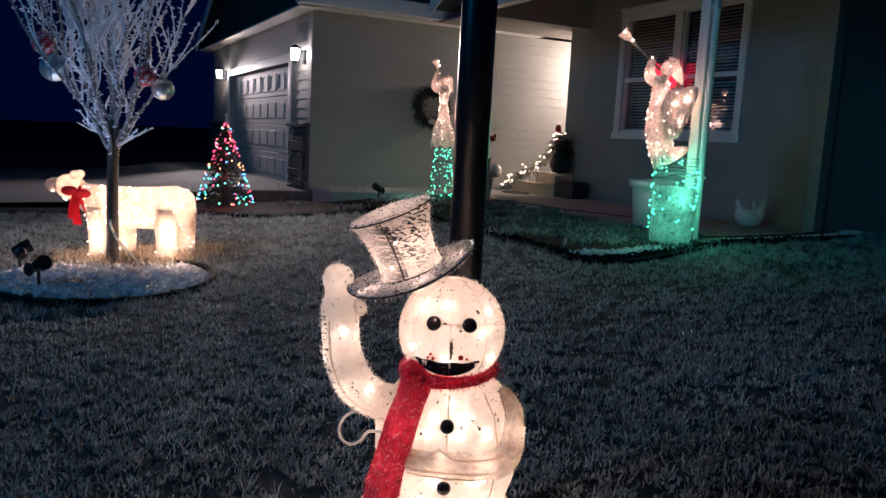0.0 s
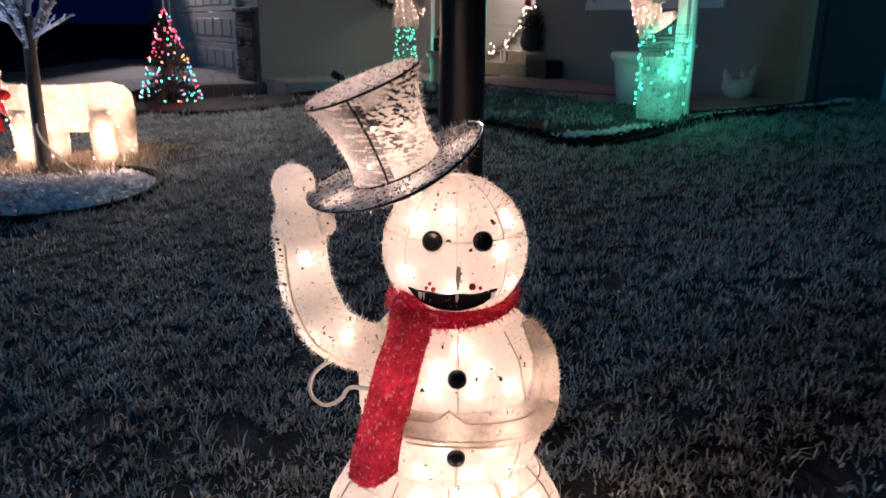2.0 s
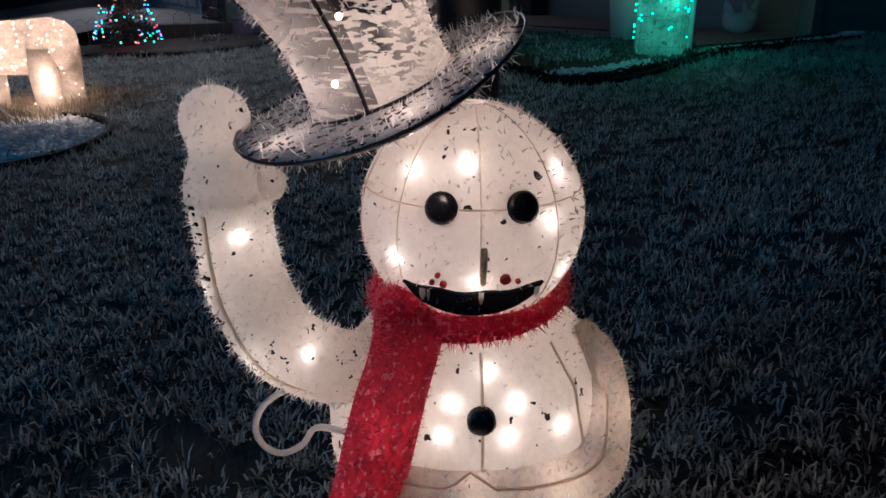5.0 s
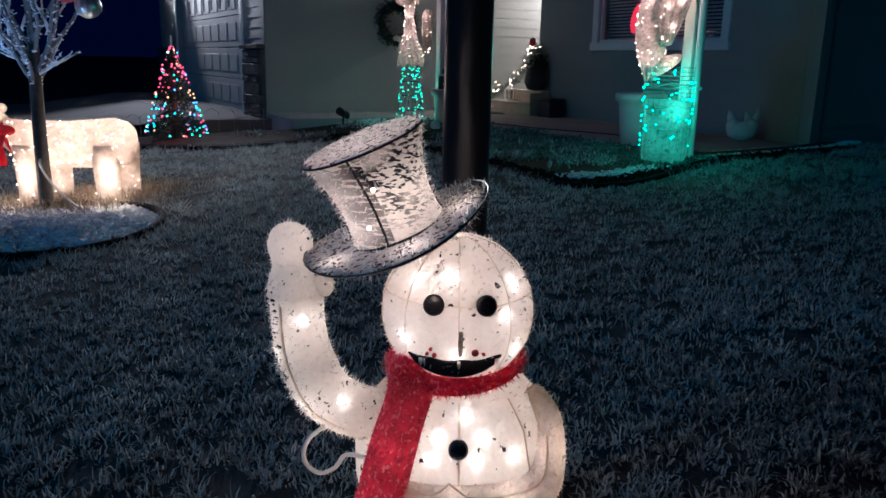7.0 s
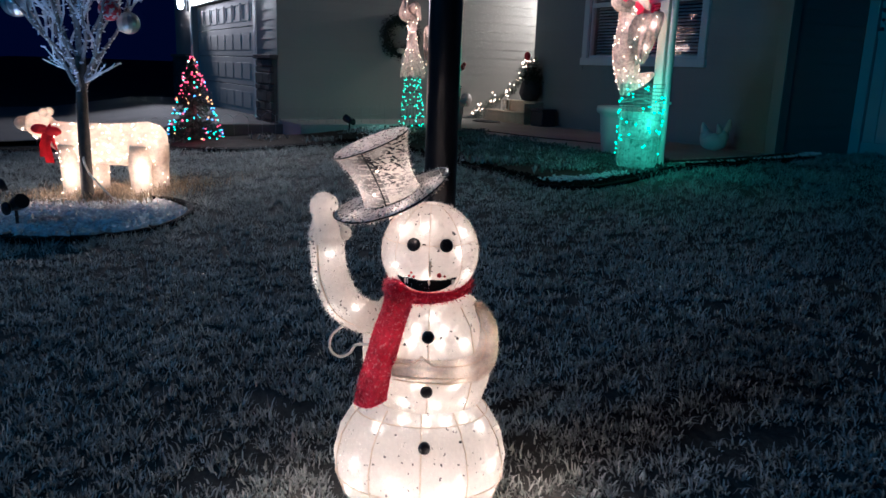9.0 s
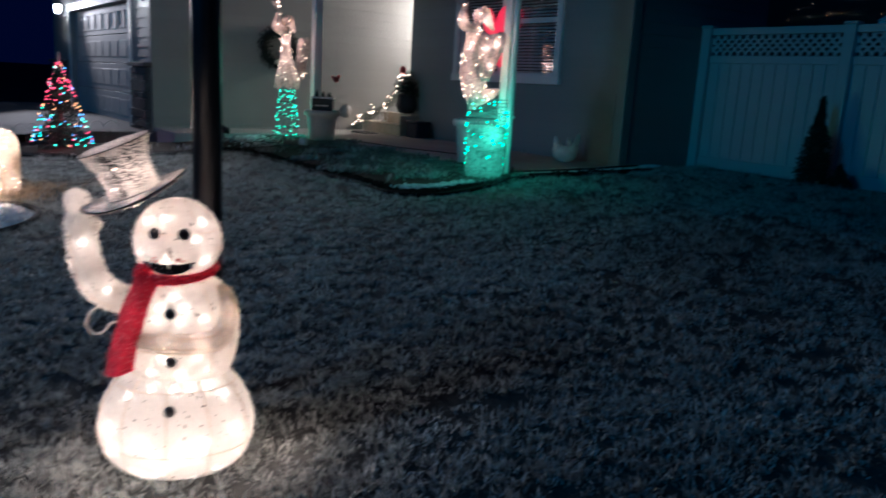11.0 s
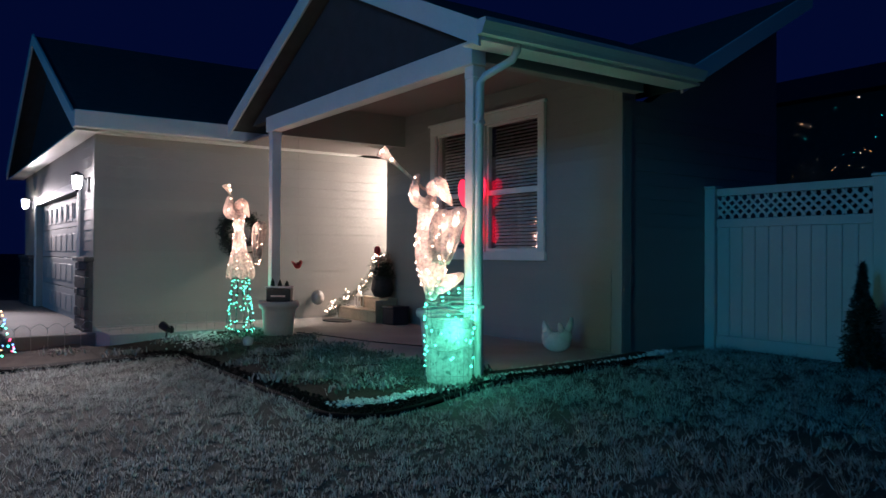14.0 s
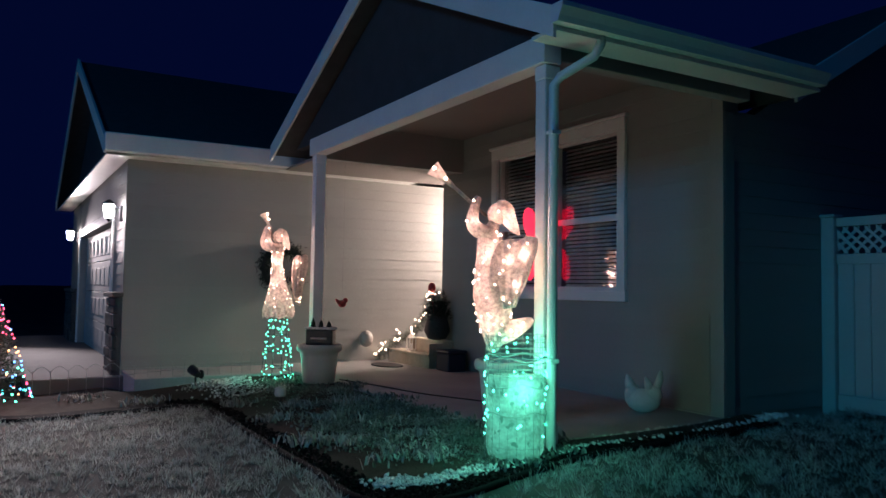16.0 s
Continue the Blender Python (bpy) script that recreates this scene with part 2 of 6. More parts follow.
def part(name, bm, material, parent=None, label=""):
    """Links a bmesh as one mesh object, under a thing where one is given."""
    me = bpy.data.meshes.new(name)
    bm.to_mesh(me)
    bm.free()
    for m in material if isinstance(material, (list, tuple)) else [material]:
        me.materials.append(m)
    ob = new(name, me)
    ob.parent = parent
    if label:
        ob["label"] = label
    return ob


def thing(name, at, label, category, turn=0, group="", kind=""):
    ob = new(name)
    ob.empty_display_size = 0.1
    ob.matrix_basis = pose(*at, 0, 0, turn)
    return tagged(ob, label, category, group, kind)


def smooth(ob):
    ob.data.polygons.foreach_set("use_smooth", [True] * len(ob.data.polygons))
    return ob


def box(bm, x0, x1, y0, y1, z0, z1, bevel=0.0):
    made = bmesh.ops.create_cube(bm, size=1)
    vs = made["verts"]
    for v in vs:
        v.co = Vector(((x0 + x1) / 2 + v.co.x * (x1 - x0), (y0 + y1) / 2 + v.co.y * (y1 - y0), (z0 + z1) / 2 + v.co.z * (z1 - z0)))
    if bevel:
        edges = {e for v in vs for e in v.link_edges}
        bmesh.ops.bevel(bm, geom=list(edges), offset=bevel, segments=1, affect="EDGES", clamp_overlap=True)
    return bm


def boxes(*rows, bevel=0.0):
    bm = bmesh.new()
    for r in rows:
        box(bm, *r, bevel=bevel)
    return bm


def tube(bm, points, radii, sides=10, cap=True):
    """A round tube along points; radii a number or one a point."""
    pts = [Vector(p) for p in points]
    rs = [radii] * len(pts) if isinstance(radii, (int, float)) else radii
    rings, last = [], None
    for i, p in enumerate(pts):
        d = (pts[min(i + 1, len(pts) - 1)] - pts[max(i - 1, 0)]).normalized()
        ref = last if last is not None else (Vector((0, 0, 1)) if abs(d.z) < 0.9 else Vector((1, 0, 0)))
        u = (ref - d * ref.dot(d)).normalized()
        last = u
        w = d.cross(u)
        rings.append([bm.verts.new(p + rs[i] * (math.cos(k * math.tau / sides) * u + math.sin(k * math.tau / sides) * w)) for k in range(sides)])
    for a, b in zip(rings, rings[1:]):
        for k in range(sides):
            bm.faces.new((a[k], a[(k + 1) % sides], b[(k + 1) % sides], b[k]))
    if cap:
        bm.faces.new(rings[0][::-1])
        bm.faces.new(rings[-1])
    return bm


def spline(points, steps=6):
    """Points of a smooth line through the given ones."""
    p = [Vector(q) for q in points]
    out = []
    for i in range(len(p) - 1):
        a, b, c, d = p[max(i - 1, 0)], p[i], p[i + 1], p[min(i + 2, len(p) - 1)]
        for k in range(steps):
            t = k / steps
            out.append(0.5 * (2 * b + (c - a) * t + (2 * a - 5 * b + 4 * c - d) * t * t + (3 * b - a - 3 * c + d) * t ** 3))
    return out + [p[-1]]


def lathe(bm, profile, sides=32, sx=1.0, sy=1.0, cx=0.0, cy=0.0):
    """Turns (radius, height) pairs about a standing axis."""
    rings = []
    for r, z in profile:
        rings.append([bm.verts.new((cx + sx * r * math.cos(k * math.tau / sides), cy + sy * r * math.sin(k * math.tau / sides), z)) for k in range(sides)])
    for a, b in zip(rings, rings[1:]):
        for k in range(sides):
            bm.faces.new((a[k], a[(k + 1) % sides], b[(k + 1) % sides], b[k]))
    bm.faces.new(rings[0][::-1])
    bm.faces.new(rings[-1])
    return bm


def ball(bm, at, rx, ry=None, rz=None, u=20, v=14, turn=None):
    made = bmesh.ops.create_uvsphere(bm, u_segments=u, v_segments=v, radius=1)
    m = Matrix.Translation(at) @ (turn or Matrix()) @ Matrix.Diagonal((rx, ry or rx, rz or rx, 1))
    bmesh.ops.transform(bm, matrix=m, verts=made["verts"])
    return made["verts"]


def fuzz(bm, centre_faces, count, length, width, seed):
    """Short fibres standing out of the faces there are."""
    rnd = random.Random(seed)
    faces = list(centre_faces)
    if not faces:
        return bm
    weights = [f.calc_area() for f in faces]
    picks = rnd.choices(faces, weights, k=count)
    spots = []
    for f in picks:
        a, b, c = [v.co for v in rnd.sample(list(f.verts), 3)]
        u, w = rnd.random(), rnd.random()
        if u + w > 1:
            u, w = 1 - u, 1 - w
        spots.append((a + u * (b - a) + w * (c - a), f.normal.copy()))
    for p, nrm in spots:
        d = (nrm + Vector((rnd.gauss(0, 0.5), rnd.gauss(0, 0.5), rnd.gauss(0, 0.5)))).normalized()
        s = d.cross(Vector((rnd.random(), rnd.random(), rnd.random()))).normalized() * width
        tip = p + d * length * rnd.uniform(0.5, 1.3)
        bm.faces.new([bm.verts.new(p - s), bm.verts.new(p + s), bm.verts.new(tip)])
    return bm


BULBS = {}


def bulb(material, radius, at, parent, name="bulb"):
    key = (material.name, round(radius, 4))
    if key not in BULBS:
        bm = bmesh.new()
        bmesh.ops.create_icosphere(bm, subdivisions=2, radius=radius)
        me = bpy.data.meshes.new("bulb")
        bm.to_mesh(me)
        bm.free()
        me.materials.append(material)
        me.polygons.foreach_set("use_smooth", [True] * len(me.polygons))
        BULBS[key] = me
    ob = new(name, BULBS[key])
    ob.parent = parent
    ob.location = at
    return ob


def ground_height(x, y):
    gx = 0.006 * min(max(-x, 0), 11)
    if y <= 0:
        gy = 0.03 * max(y, -8)
    elif y < 4.6:
        gy = 0.085 * y
    else:
        gy = 0.391 + 0.012 * min(y - 4.6, 8)
    under = -0.14 if (x < -3.9 and y > 4.7) or (x < -8.7 and y > 2.8) else 0.0
    return gx + gy + under


def cells(xs, ys, z):
    bm = bmesh.new()
    rows = [[bm.verts.new((x, y, z(x, y))) for x in xs] for y in ys]
    for a, b in zip(rows, rows[1:]):
        for i in range(len(xs) - 1):
            bm.faces.new((a[i], a[i + 1], b[i + 1], b[i]))
    return bm

# ---- ground, drive, porch floor ----
XS = [-400, -120, -60, -30] + [-20 + 0.5 * i for i in range(81)] + [30, 60, 120, 400]
YS = [-400, -120, -50, -20] + [-8 + 0.4 * i for i in range(51)] + [20, 50, 120, 400]
tagged(smooth(part("ground", cells(XS, YS, ground_height), M_LAWN)), "frosty dormant lawn sloping up to the house", "lawn", kind="structure")
GRADE, FLOOR = 0.37, 0.445
bm = boxes((-17.6, -9.35, 1.6, 2.75, -0.2, GRADE + 0.005), bevel=0.01)
tagged(part("driveway_apron", bm, M_DRIVE), "pale concrete apron before the garage door", "driveway", kind="structure")
bm = cells([-17.6, -15, -12.5, -10.0], [-40, -20, -8, -4, -1, 0, 1.6], lambda x, y: ground_height(x, y) * 0.6 + 0.10 if y < 1 else GRADE)
tagged(part("driveway", bm, M_DRIVE), "pale concrete driveway", "driveway", kind="structure")
bm = boxes((-9.5, -8.55, 2.62, 4.5, 0.0, FLOOR - 0.012), (-9.5, -3.75, 4.45, 6.47, 0.0, FLOOR), (-9.5, -8.5, 6.47, 8.4, 0.0, FLOOR), bevel=0.008)
tagged(part("porch_slab", bm, M_CONCRETE), "smooth grey concrete porch floor and walk", "porch floor", kind="structure")

# ---- house: walls ----
WALL_TOP = 3.02
bm = boxes((-9.7, -9.515, 2.6, 8.6, 0.0, WALL_TOP))
wall_garage_side = tagged(part("wall_garage_side", bm, M_SIDING), "taupe lap siding on the garage side wall", "wall", kind="structure")
WX0, WX1, WZ0, WZ1 = -7.28, -4.99, 1.375, 3.0
bm = boxes((-8.5, WX0 + 0.1, 6.485, 6.68, 0, 3.44), (WX1 - 0.1, -4.2, 6.485, 6.68, 0, 3.44), (-4.2, -3.875, 6.485, 6.68, 0, 3.26),
           (WX0 + 0.1, WX1 - 0.1, 6.485, 6.68, 0, WZ0 + 0.1), (WX0 + 0.1, WX1 - 0.1, 6.485, 6.68, 3.06, 3.44))
wall_window = tagged(part("wall_window", bm, M_SIDING), "taupe lap siding wall under the porch roof", "wall", kind="structure")
bm = boxes((-4.08, -3.875, 6.68, 9.2, 0, WALL_TOP), (-8.5, -8.3, 6.68, 8.6, 0, WALL_TOP), (-9.5, -8.5, 8.4, 8.6, 0, WALL_TOP))
wall_east = tagged(part("wall_east", bm, M_SIDING), "taupe siding side wall of the house", "wall", kind="structure")
GD0, GD1, GDZ = -15.32, -10.72, 2.33
bm = boxes((GD1, -9.7, 2.615, 2.81, 0, WALL_TOP), (-17.15, GD0, 2.615, 2.81, 0, WALL_TOP), (GD0, GD1, 2.615, 2.81, GDZ, WALL_TOP), (-17.15, -16.95, 2.81, 12, 0, WALL_TOP))
wall_garage_front = tagged(part("wall_garage_front", bm, M_SIDING), "taupe siding garage front wall", "wall", kind="structure")


def slab_roof(name, ridge_x, ridge_z, x0, z0, x1, z1, y0, y1, label):
    """A gable roof with its ridge along y: two slopes with thickness."""
    bm = bmesh.new()
    t = 0.10
    for xe, ze in ((x0, z0), (x1, z1)):
        q = [(xe, ze), (ridge_x, ridge_z), (ridge_x, ridge_z + t), (xe, ze + t)]
        a = [bm.verts.new((x, y0, z)) for x, z in q]
        b = [bm.verts.new((x, y1, z)) for x, z in q]
        bm.faces.new(a)
        bm.faces.new(b[::-1])
        for i in range(4):
            bm.faces.new((a[i], b[i], b[(i + 1) % 4], a[(i + 1) % 4]))
    bmesh.ops.recalc_face_normals(bm, faces=bm.faces)
    return tagged(part(name, bm, M_SHINGLE), label, "roof", kind="structure")


def rake(bm, xa, za, xb, zb, y0, y1, drop):
    """A sloping fascia board between two points of a gable."""
    q = [(xa, za - drop), (xb, zb - drop), (xb, zb), (xa, za)]
    a, b = [bm.verts.new((x, y0, z)) for x, z in q], [bm.verts.new((x, y1, z)) for x, z in q]
    bm.faces.new(a)
    bm.faces.new(b[::-1])
    for i in range(4):
        bm.faces.new((a[i], b[i], b[(i + 1) % 4], a[(i + 1) % 4]))


# garage roof
slab_roof("roof_garage", -13.45, 5.06, -17.66, 3.08, -9.24, 3.08, 2.33, 12, "dark shingled gable roof over the garage")
bm = bmesh.new()
rake(bm, -17.68, 3.20, -13.45, 5.20, 2.295, 2.325, 0.20)
rake(bm, -9.22, 3.20, -13.45, 5.20, 2.295, 2.325, 0.20)
tagged(part("trim_garage_rake", bm, M_TRIM), "white rake boards on the garage gable", "trim", kind="structure")
bm = boxes((-9.24, -9.12, 2.295, 8.4, 3.02, 3.24), bevel=0.012)
tagged(part("trim_garage_gutter", bm, M_GUTTER), "white gutter along the garage eave", "gutter", kind="structure")
bm = boxes((-9.515, -9.24, 2.33, 8.4, 3.0, 3.02), (-17.46, -9.24, 2.33, 2.6, 2.99, 3.015))
tagged(part("trim_garage_soffit", bm, M_TRIM), "white soffit under the garage eave", "soffit", kind="structure")
bm = bmesh.new()
q = [(-17.15, WALL_TOP), (-9.5, WALL_TOP), (-13.45, 4.90)]
a, b = [bm.verts.new((x, 2.615, z)) for x, z in q], [bm.verts.new((x, 2.81, z)) for x, z in q]
bm.faces.new(a), bm.faces.new(b[::-1])
for i in range(3):
    bm.faces.new((a[i], b[i], b[(i + 1) % 3], a[(i + 1) % 3]))
tagged(part("wall_garage_gable", bm, M_GABLE), "dark shakes in the garage gable", "wall", kind="structure")

# porch roof
PX0, PX1, PR, PRZ = -8.9, -3.28, -6.08, 4.38
slab_roof("roof_porch", PR, PRZ, PX0, 3.12, PX1, 3.12, 4.22, 6.93, "dark shingled gable roof over the porch")
slab_roof("roof_valley", PR, PRZ, PR - 1.6, 3.665, PR + 1.6, 3.665, 6.93, 8.9, "dark shingled ridge meeting the main roof")
bm = bmesh.new()
rake(bm, PX0 - 0.02, 3.24, PR, PRZ + 0.14, 4.19, 4.215, 0.20)
rake(bm, PX1 + 0.02, 3.24, PR, PRZ + 0.14, 4.19, 4.215, 0.20)
tagged(part("trim_porch_rake", bm, M_TRIM), "white rake boards on the porch gable", "trim", kind="structure")
bm = bmesh.new()
q = [(PX0 + 0.3, 3.16), (PX1 - 0.3, 3.16), (PR, PRZ - 0.02)]
a, b = [bm.verts.new((x, 4.42, z)) for x, z in q], [bm.verts.new((x, 4.52, z)) for x, z in q]
bm.faces.new(a), bm.faces.new(b[::-1])
for i in range(3):
    bm.faces.new((a[i], b[i], b[(i + 1) % 3], a[(i + 1) % 3]))
tagged(part("wall_porch_gable", bm, M_GABLE), "dark shakes in the porch gable", "wall", kind="structure")
tagged(part("trim_porch_side_beam", boxes((-3.72, -3.60, 4.512, 6.484, 3.03, 3.21), bevel=0.006), M_SIDING), "taupe side beam under the porch eave", "beam", kind="structure")
bm = boxes((-7.97, -3.57, 4.36, 4.51, 2.99, 3.185), bevel=0.006)
tagged(part("trim_porch_beam", bm, M_TRIM), "white boxed porch beam on posts", "beam", kind="structure")
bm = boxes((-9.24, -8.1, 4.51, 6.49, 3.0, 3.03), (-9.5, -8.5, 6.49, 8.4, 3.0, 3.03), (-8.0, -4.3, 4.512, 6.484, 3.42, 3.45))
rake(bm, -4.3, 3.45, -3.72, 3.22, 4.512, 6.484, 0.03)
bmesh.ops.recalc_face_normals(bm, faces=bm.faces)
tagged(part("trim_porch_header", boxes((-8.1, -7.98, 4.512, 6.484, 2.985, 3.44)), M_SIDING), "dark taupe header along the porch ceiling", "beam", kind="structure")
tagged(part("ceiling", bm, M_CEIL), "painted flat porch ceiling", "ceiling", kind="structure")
tagged(part("trim_porch_soffit", boxes((-3.52, -3.264, 4.22, 6.9, 3.092, 3.116)), M_TRIM), "white soffit of the porch eave", "soffit", kind="structure")


def gutter_profile(bm, x, y0, y1, z):
    """A K-style gutter, its front towards +x."""
    q = [(0, 0), (0.07, 0.0), (0.085, 0.035), (0.115, 0.085), (0.115, 0.115), (0.10, 0.115), (0.10, 0.09), (0.07, 0.04), (0.06, 0.012), (0.01, 0.012), (0.01, 0.115), (0, 0.115)]
    a = [bm.verts.new((x + u, y0, z + w)) for u, w in q]
    b = [bm.verts.new((x + u, y1, z + w)) for u, w in q]
    for i in range(len(q)):
        bm.faces.new((a[i], b[i], b[(i + 1) % len(q)], a[(i + 1) % len(q)]))
    for y, ring in ((y0, a), (y1, b)):
        e = [bm.verts.new((x + u, y, z + w)) for u, w in ((0, 0), (0.07, 0), (0.085, 0.035), (0.115, 0.085), (0.115, 0.115), (0, 0.115))]
        bm.faces.new(e)


bm = bmesh.new()
gutter_profile(bm, -3.26, 4.17, 6.87, 3.12)
box(bm, -3.28, -3.262, 4.2, 6.86, 3.09, 3.235)
gutter = tagged(part("trim_porch_gutter", bm, M_GUTTER), "white gutter along the porch eave", "gutter", kind="structure")


def porch_post(x, y, z0, z1):
    p = thing("porch_post", (x, y, 0), "white square wrapped porch post", "post", group="porch posts")
    part("shaft", boxes((-0.055, 0.055, -0.06, 0.06, z0 + 0.16, z1 - 0.1), bevel=0.006), M_TRIM, p)
    part("base_wrap", boxes((-0.062, 0.062, -0.067, 0.067, z0, z0 + 0.16), bevel=0.006), M_TRIM, p)
    part("cap", boxes((-0.06, 0.06, -0.065, 0.065, z1 - 0.1, z1), bevel=0.006), M_TRIM, p)
    return p


porch_post(-3.65, 4.455, FLOOR - 0.005, 2.99)
porch_post(-7.85, 4.44, 0.36, 2.99)
dsp = thing("downspout", (0, 0, 0), "white square downspout with elbows beside the post", "downspout")
bm = bmesh.new()
pts = [(-3.28, 4.60, 3.15), (-3.285, 4.60, 3.07), (-3.32, 4.58, 3.0), (-3.49, 4.44, 2.885), (-3.533, 4.415, 2.83), (-3.533, 4.415, 1.5), (-3.533, 4.415, 0.42), (-3.50, 4.38, 0.36)]
tube(bm, pts, 0.033, 8)
smooth(part("pipe", bm, M_GUTTER, dsp))
for z in (2.5, 1.0):
    part("strap", boxes((-3.568, -3.498, 4.38, 4.45, z, z + 0.025)), M_GUTTER, dsp)
# main roof behind
bm = bmesh.new()
q = [(6.95, 3.10), (9.3, 4.40), (9.3, 4.55), (6.95, 3.25)]
a, b = [bm.verts.new((-3.52, y, z)) for y, z in q], [bm.verts.new((-17, y, z)) for y, z in q]
bm.faces.new(a), bm.faces.new(b[::-1])
for i in range(4):
    bm.faces.new((a[i], b[i], b[(i + 1) % 4], a[(i + 1) % 4]))
bmesh.ops.recalc_face_normals(bm, faces=bm.faces)
tagged(part("roof_main", bm, M_SHINGLE), "dark shingled main roof of the house", "roof", kind="structure")
bm = bmesh.new()
q = [(6.93, 3.06), (9.3, 4.37), (9.3, 4.57), (6.93, 3.26)]
a, b = [bm.verts.new((-3.517, y, z)) for y, z in q], [bm.verts.new((-3.485, y, z)) for y, z in q]
bm.faces.new(a), bm.faces.new(b[::-1])
for i in range(4):
    bm.faces.new((a[i], b[i], b[(i + 1) % 4], a[(i + 1) % 4]))
bmesh.ops.recalc_face_normals(bm, faces=bm.faces)
tagged(part("trim_main_rake", bm, M_TRIM), "white rake board on the main roof", "trim", kind="structure")
bm = bmesh.new()
q = [(6.9, WALL_TOP), (9.2, WALL_TOP), (9.2, 4.38)]
a, b = [bm.verts.new((-3.88, y, z)) for y, z in q], [bm.verts.new((-4.06, y, z)) for y, z in q]
bm.faces.new(a), bm.faces.new(b[::-1])
for i in range(3):
    bm.faces.new((a[i], b[i], b[(i + 1) % 3], a[(i + 1) % 3]))
tagged(part("wall_east_gable", bm, M_SIDING), "taupe siding in the side gable", "wall", kind="structure")
tagged(part("trim_corner_boards", boxes((-3.99, -3.85, 6.46, 6.485, FLOOR, 3.0), (-3.875, -3.85, 6.485, 6.6, 0.3, 3.0), bevel=0.003), M_SIDING), "taupe corner boards", "trim", kind="structure")

# ---- window ----
win = tagged(new("window_1"), "white double window with half-closed blinds", "window", kind="structure")
GY = 6.50
part("casing", boxes((WX0, WX1, 6.44, 6.485, 3.04, 3.165), (WX0 - 0.03, WX1 + 0.03, 6.425, 6.485, 3.165, 3.195), (WX0, WX0 + 0.11, 6.445, 6.485, WZ0 + 0.1, 3.04),
                     (WX1 - 0.11, WX1, 6.445, 6.485, WZ0 + 0.1, 3.04), (WX0 - 0.02, WX1 + 0.02, 6.435, 6.485, WZ0, WZ0 + 0.1), (-6.22, -6.09, 6.455, 6.56, WZ0 + 0.1, 3.06), bevel=0.004), M_TRIM, win)
for x0, x1 in ((WX0 + 0.1, -6.22), (-6.09, WX1 - 0.1)):
    mid = 2.20
    part("sash_frame", boxes((x0, x0 + 0.035, GY, GY + 0.05, WZ0 + 0.1, 3.06), (x1 - 0.035, x1, GY, GY + 0.05, WZ0 + 0.1, 3.06), (x0, x1, GY - 0.004, GY + 0.046, WZ0 + 0.1, WZ0 + 0.14),
                             (x0, x1, GY - 0.004, GY + 0.046, 3.02, 3.06), (x0, x1, GY - 0.006, GY + 0.044, mid - 0.03, mid + 0.03)), M_TRIM, win)
    for z0, z1 in ((WZ0 + 0.14, mid - 0.03), (mid + 0.03, 3.02)):
        g = part("pane", boxes((x0 + 0.035, x1 - 0.035, GY + 0.02, GY + 0.026, z0, z1)), M_PANE, win)
        g.visible_shadow = False
    # black sheet stands in for the darkness of the unlit room
    part("dark_room_back", boxes((x0, x1, 6.66, 6.67, WZ0 + 0.1, 3.06)), M_ROOMDARK, win)
    for i in range(36):
        z = WZ0 + 0.14 + i * (3.02 - WZ0 - 0.14) / 36
        bm = bmesh.new()
        v = [bm.verts.new(c) for c in ((x0 + 0.03, 6.60, z), (x1 - 0.03, 6.60, z), (x1 - 0.03, 6.632, z + 0.03), (x0 + 0.03, 6.632, z + 0.03))]
        bm.faces.new(v)
        bmesh.ops.solidify(bm, geom=bm.faces[:], thickness=0.002)
        part("slat", bm, M_BLIND, win)

# ---- garage door, stone, sconces ----
gdoor = tagged(new("door_garage"), "closed pale sectional garage door", "garage door", kind="structure")
for r in range(4):
    z0 = GRADE + r * (GDZ - GRADE) / 4
    z1 = z0 + (GDZ - GRADE) / 4 - 0.012
    bm = boxes((GD0, GD1, 2.73, 2.77, z0, z1), bevel=0.004)
    for k in range(8):
        x0 = GD0 + 0.09 + k * (GD1 - GD0 - 0.1) / 8
        x1 = x0 + (GD1 - GD0) / 8 - 0.12
        if r == 3:
            box(bm, x0, x1, 2.718, 2.732, z0 + 0.09, z0 + 0.12), box(bm, x0, x1, 2.718, 2.732, z1 - 0.12, z1 - 0.09)
            box(bm, x0, x0 + 0.03, 2.718, 2.732, z0 + 0.12, z1 - 0.12), box(bm, x1 - 0.03, x1, 2.718, 2.732, z0 + 0.12, z1 - 0.12)
        else:
            box(bm, x0, x1, 2.722, 2.732, z0 + 0.10, z1 - 0.10, bevel=0.008)
    part("door_section", bm, M_DOORPAINT, gdoor)
tagged(part("trim_garage_door", boxes((GD0 - 0.14, GD0, 2.59, 2.615, GRADE, GDZ + 0.14), (GD1, GD1 + 0.12, 2.59, 2.615, GRADE, GDZ + 0.14), (GD0, GD1, 2.59, 2.615, GDZ, GDZ + 0.14), bevel=0.004), M_TRIM),
       "white trim round the garage door", "trim", kind="structure")
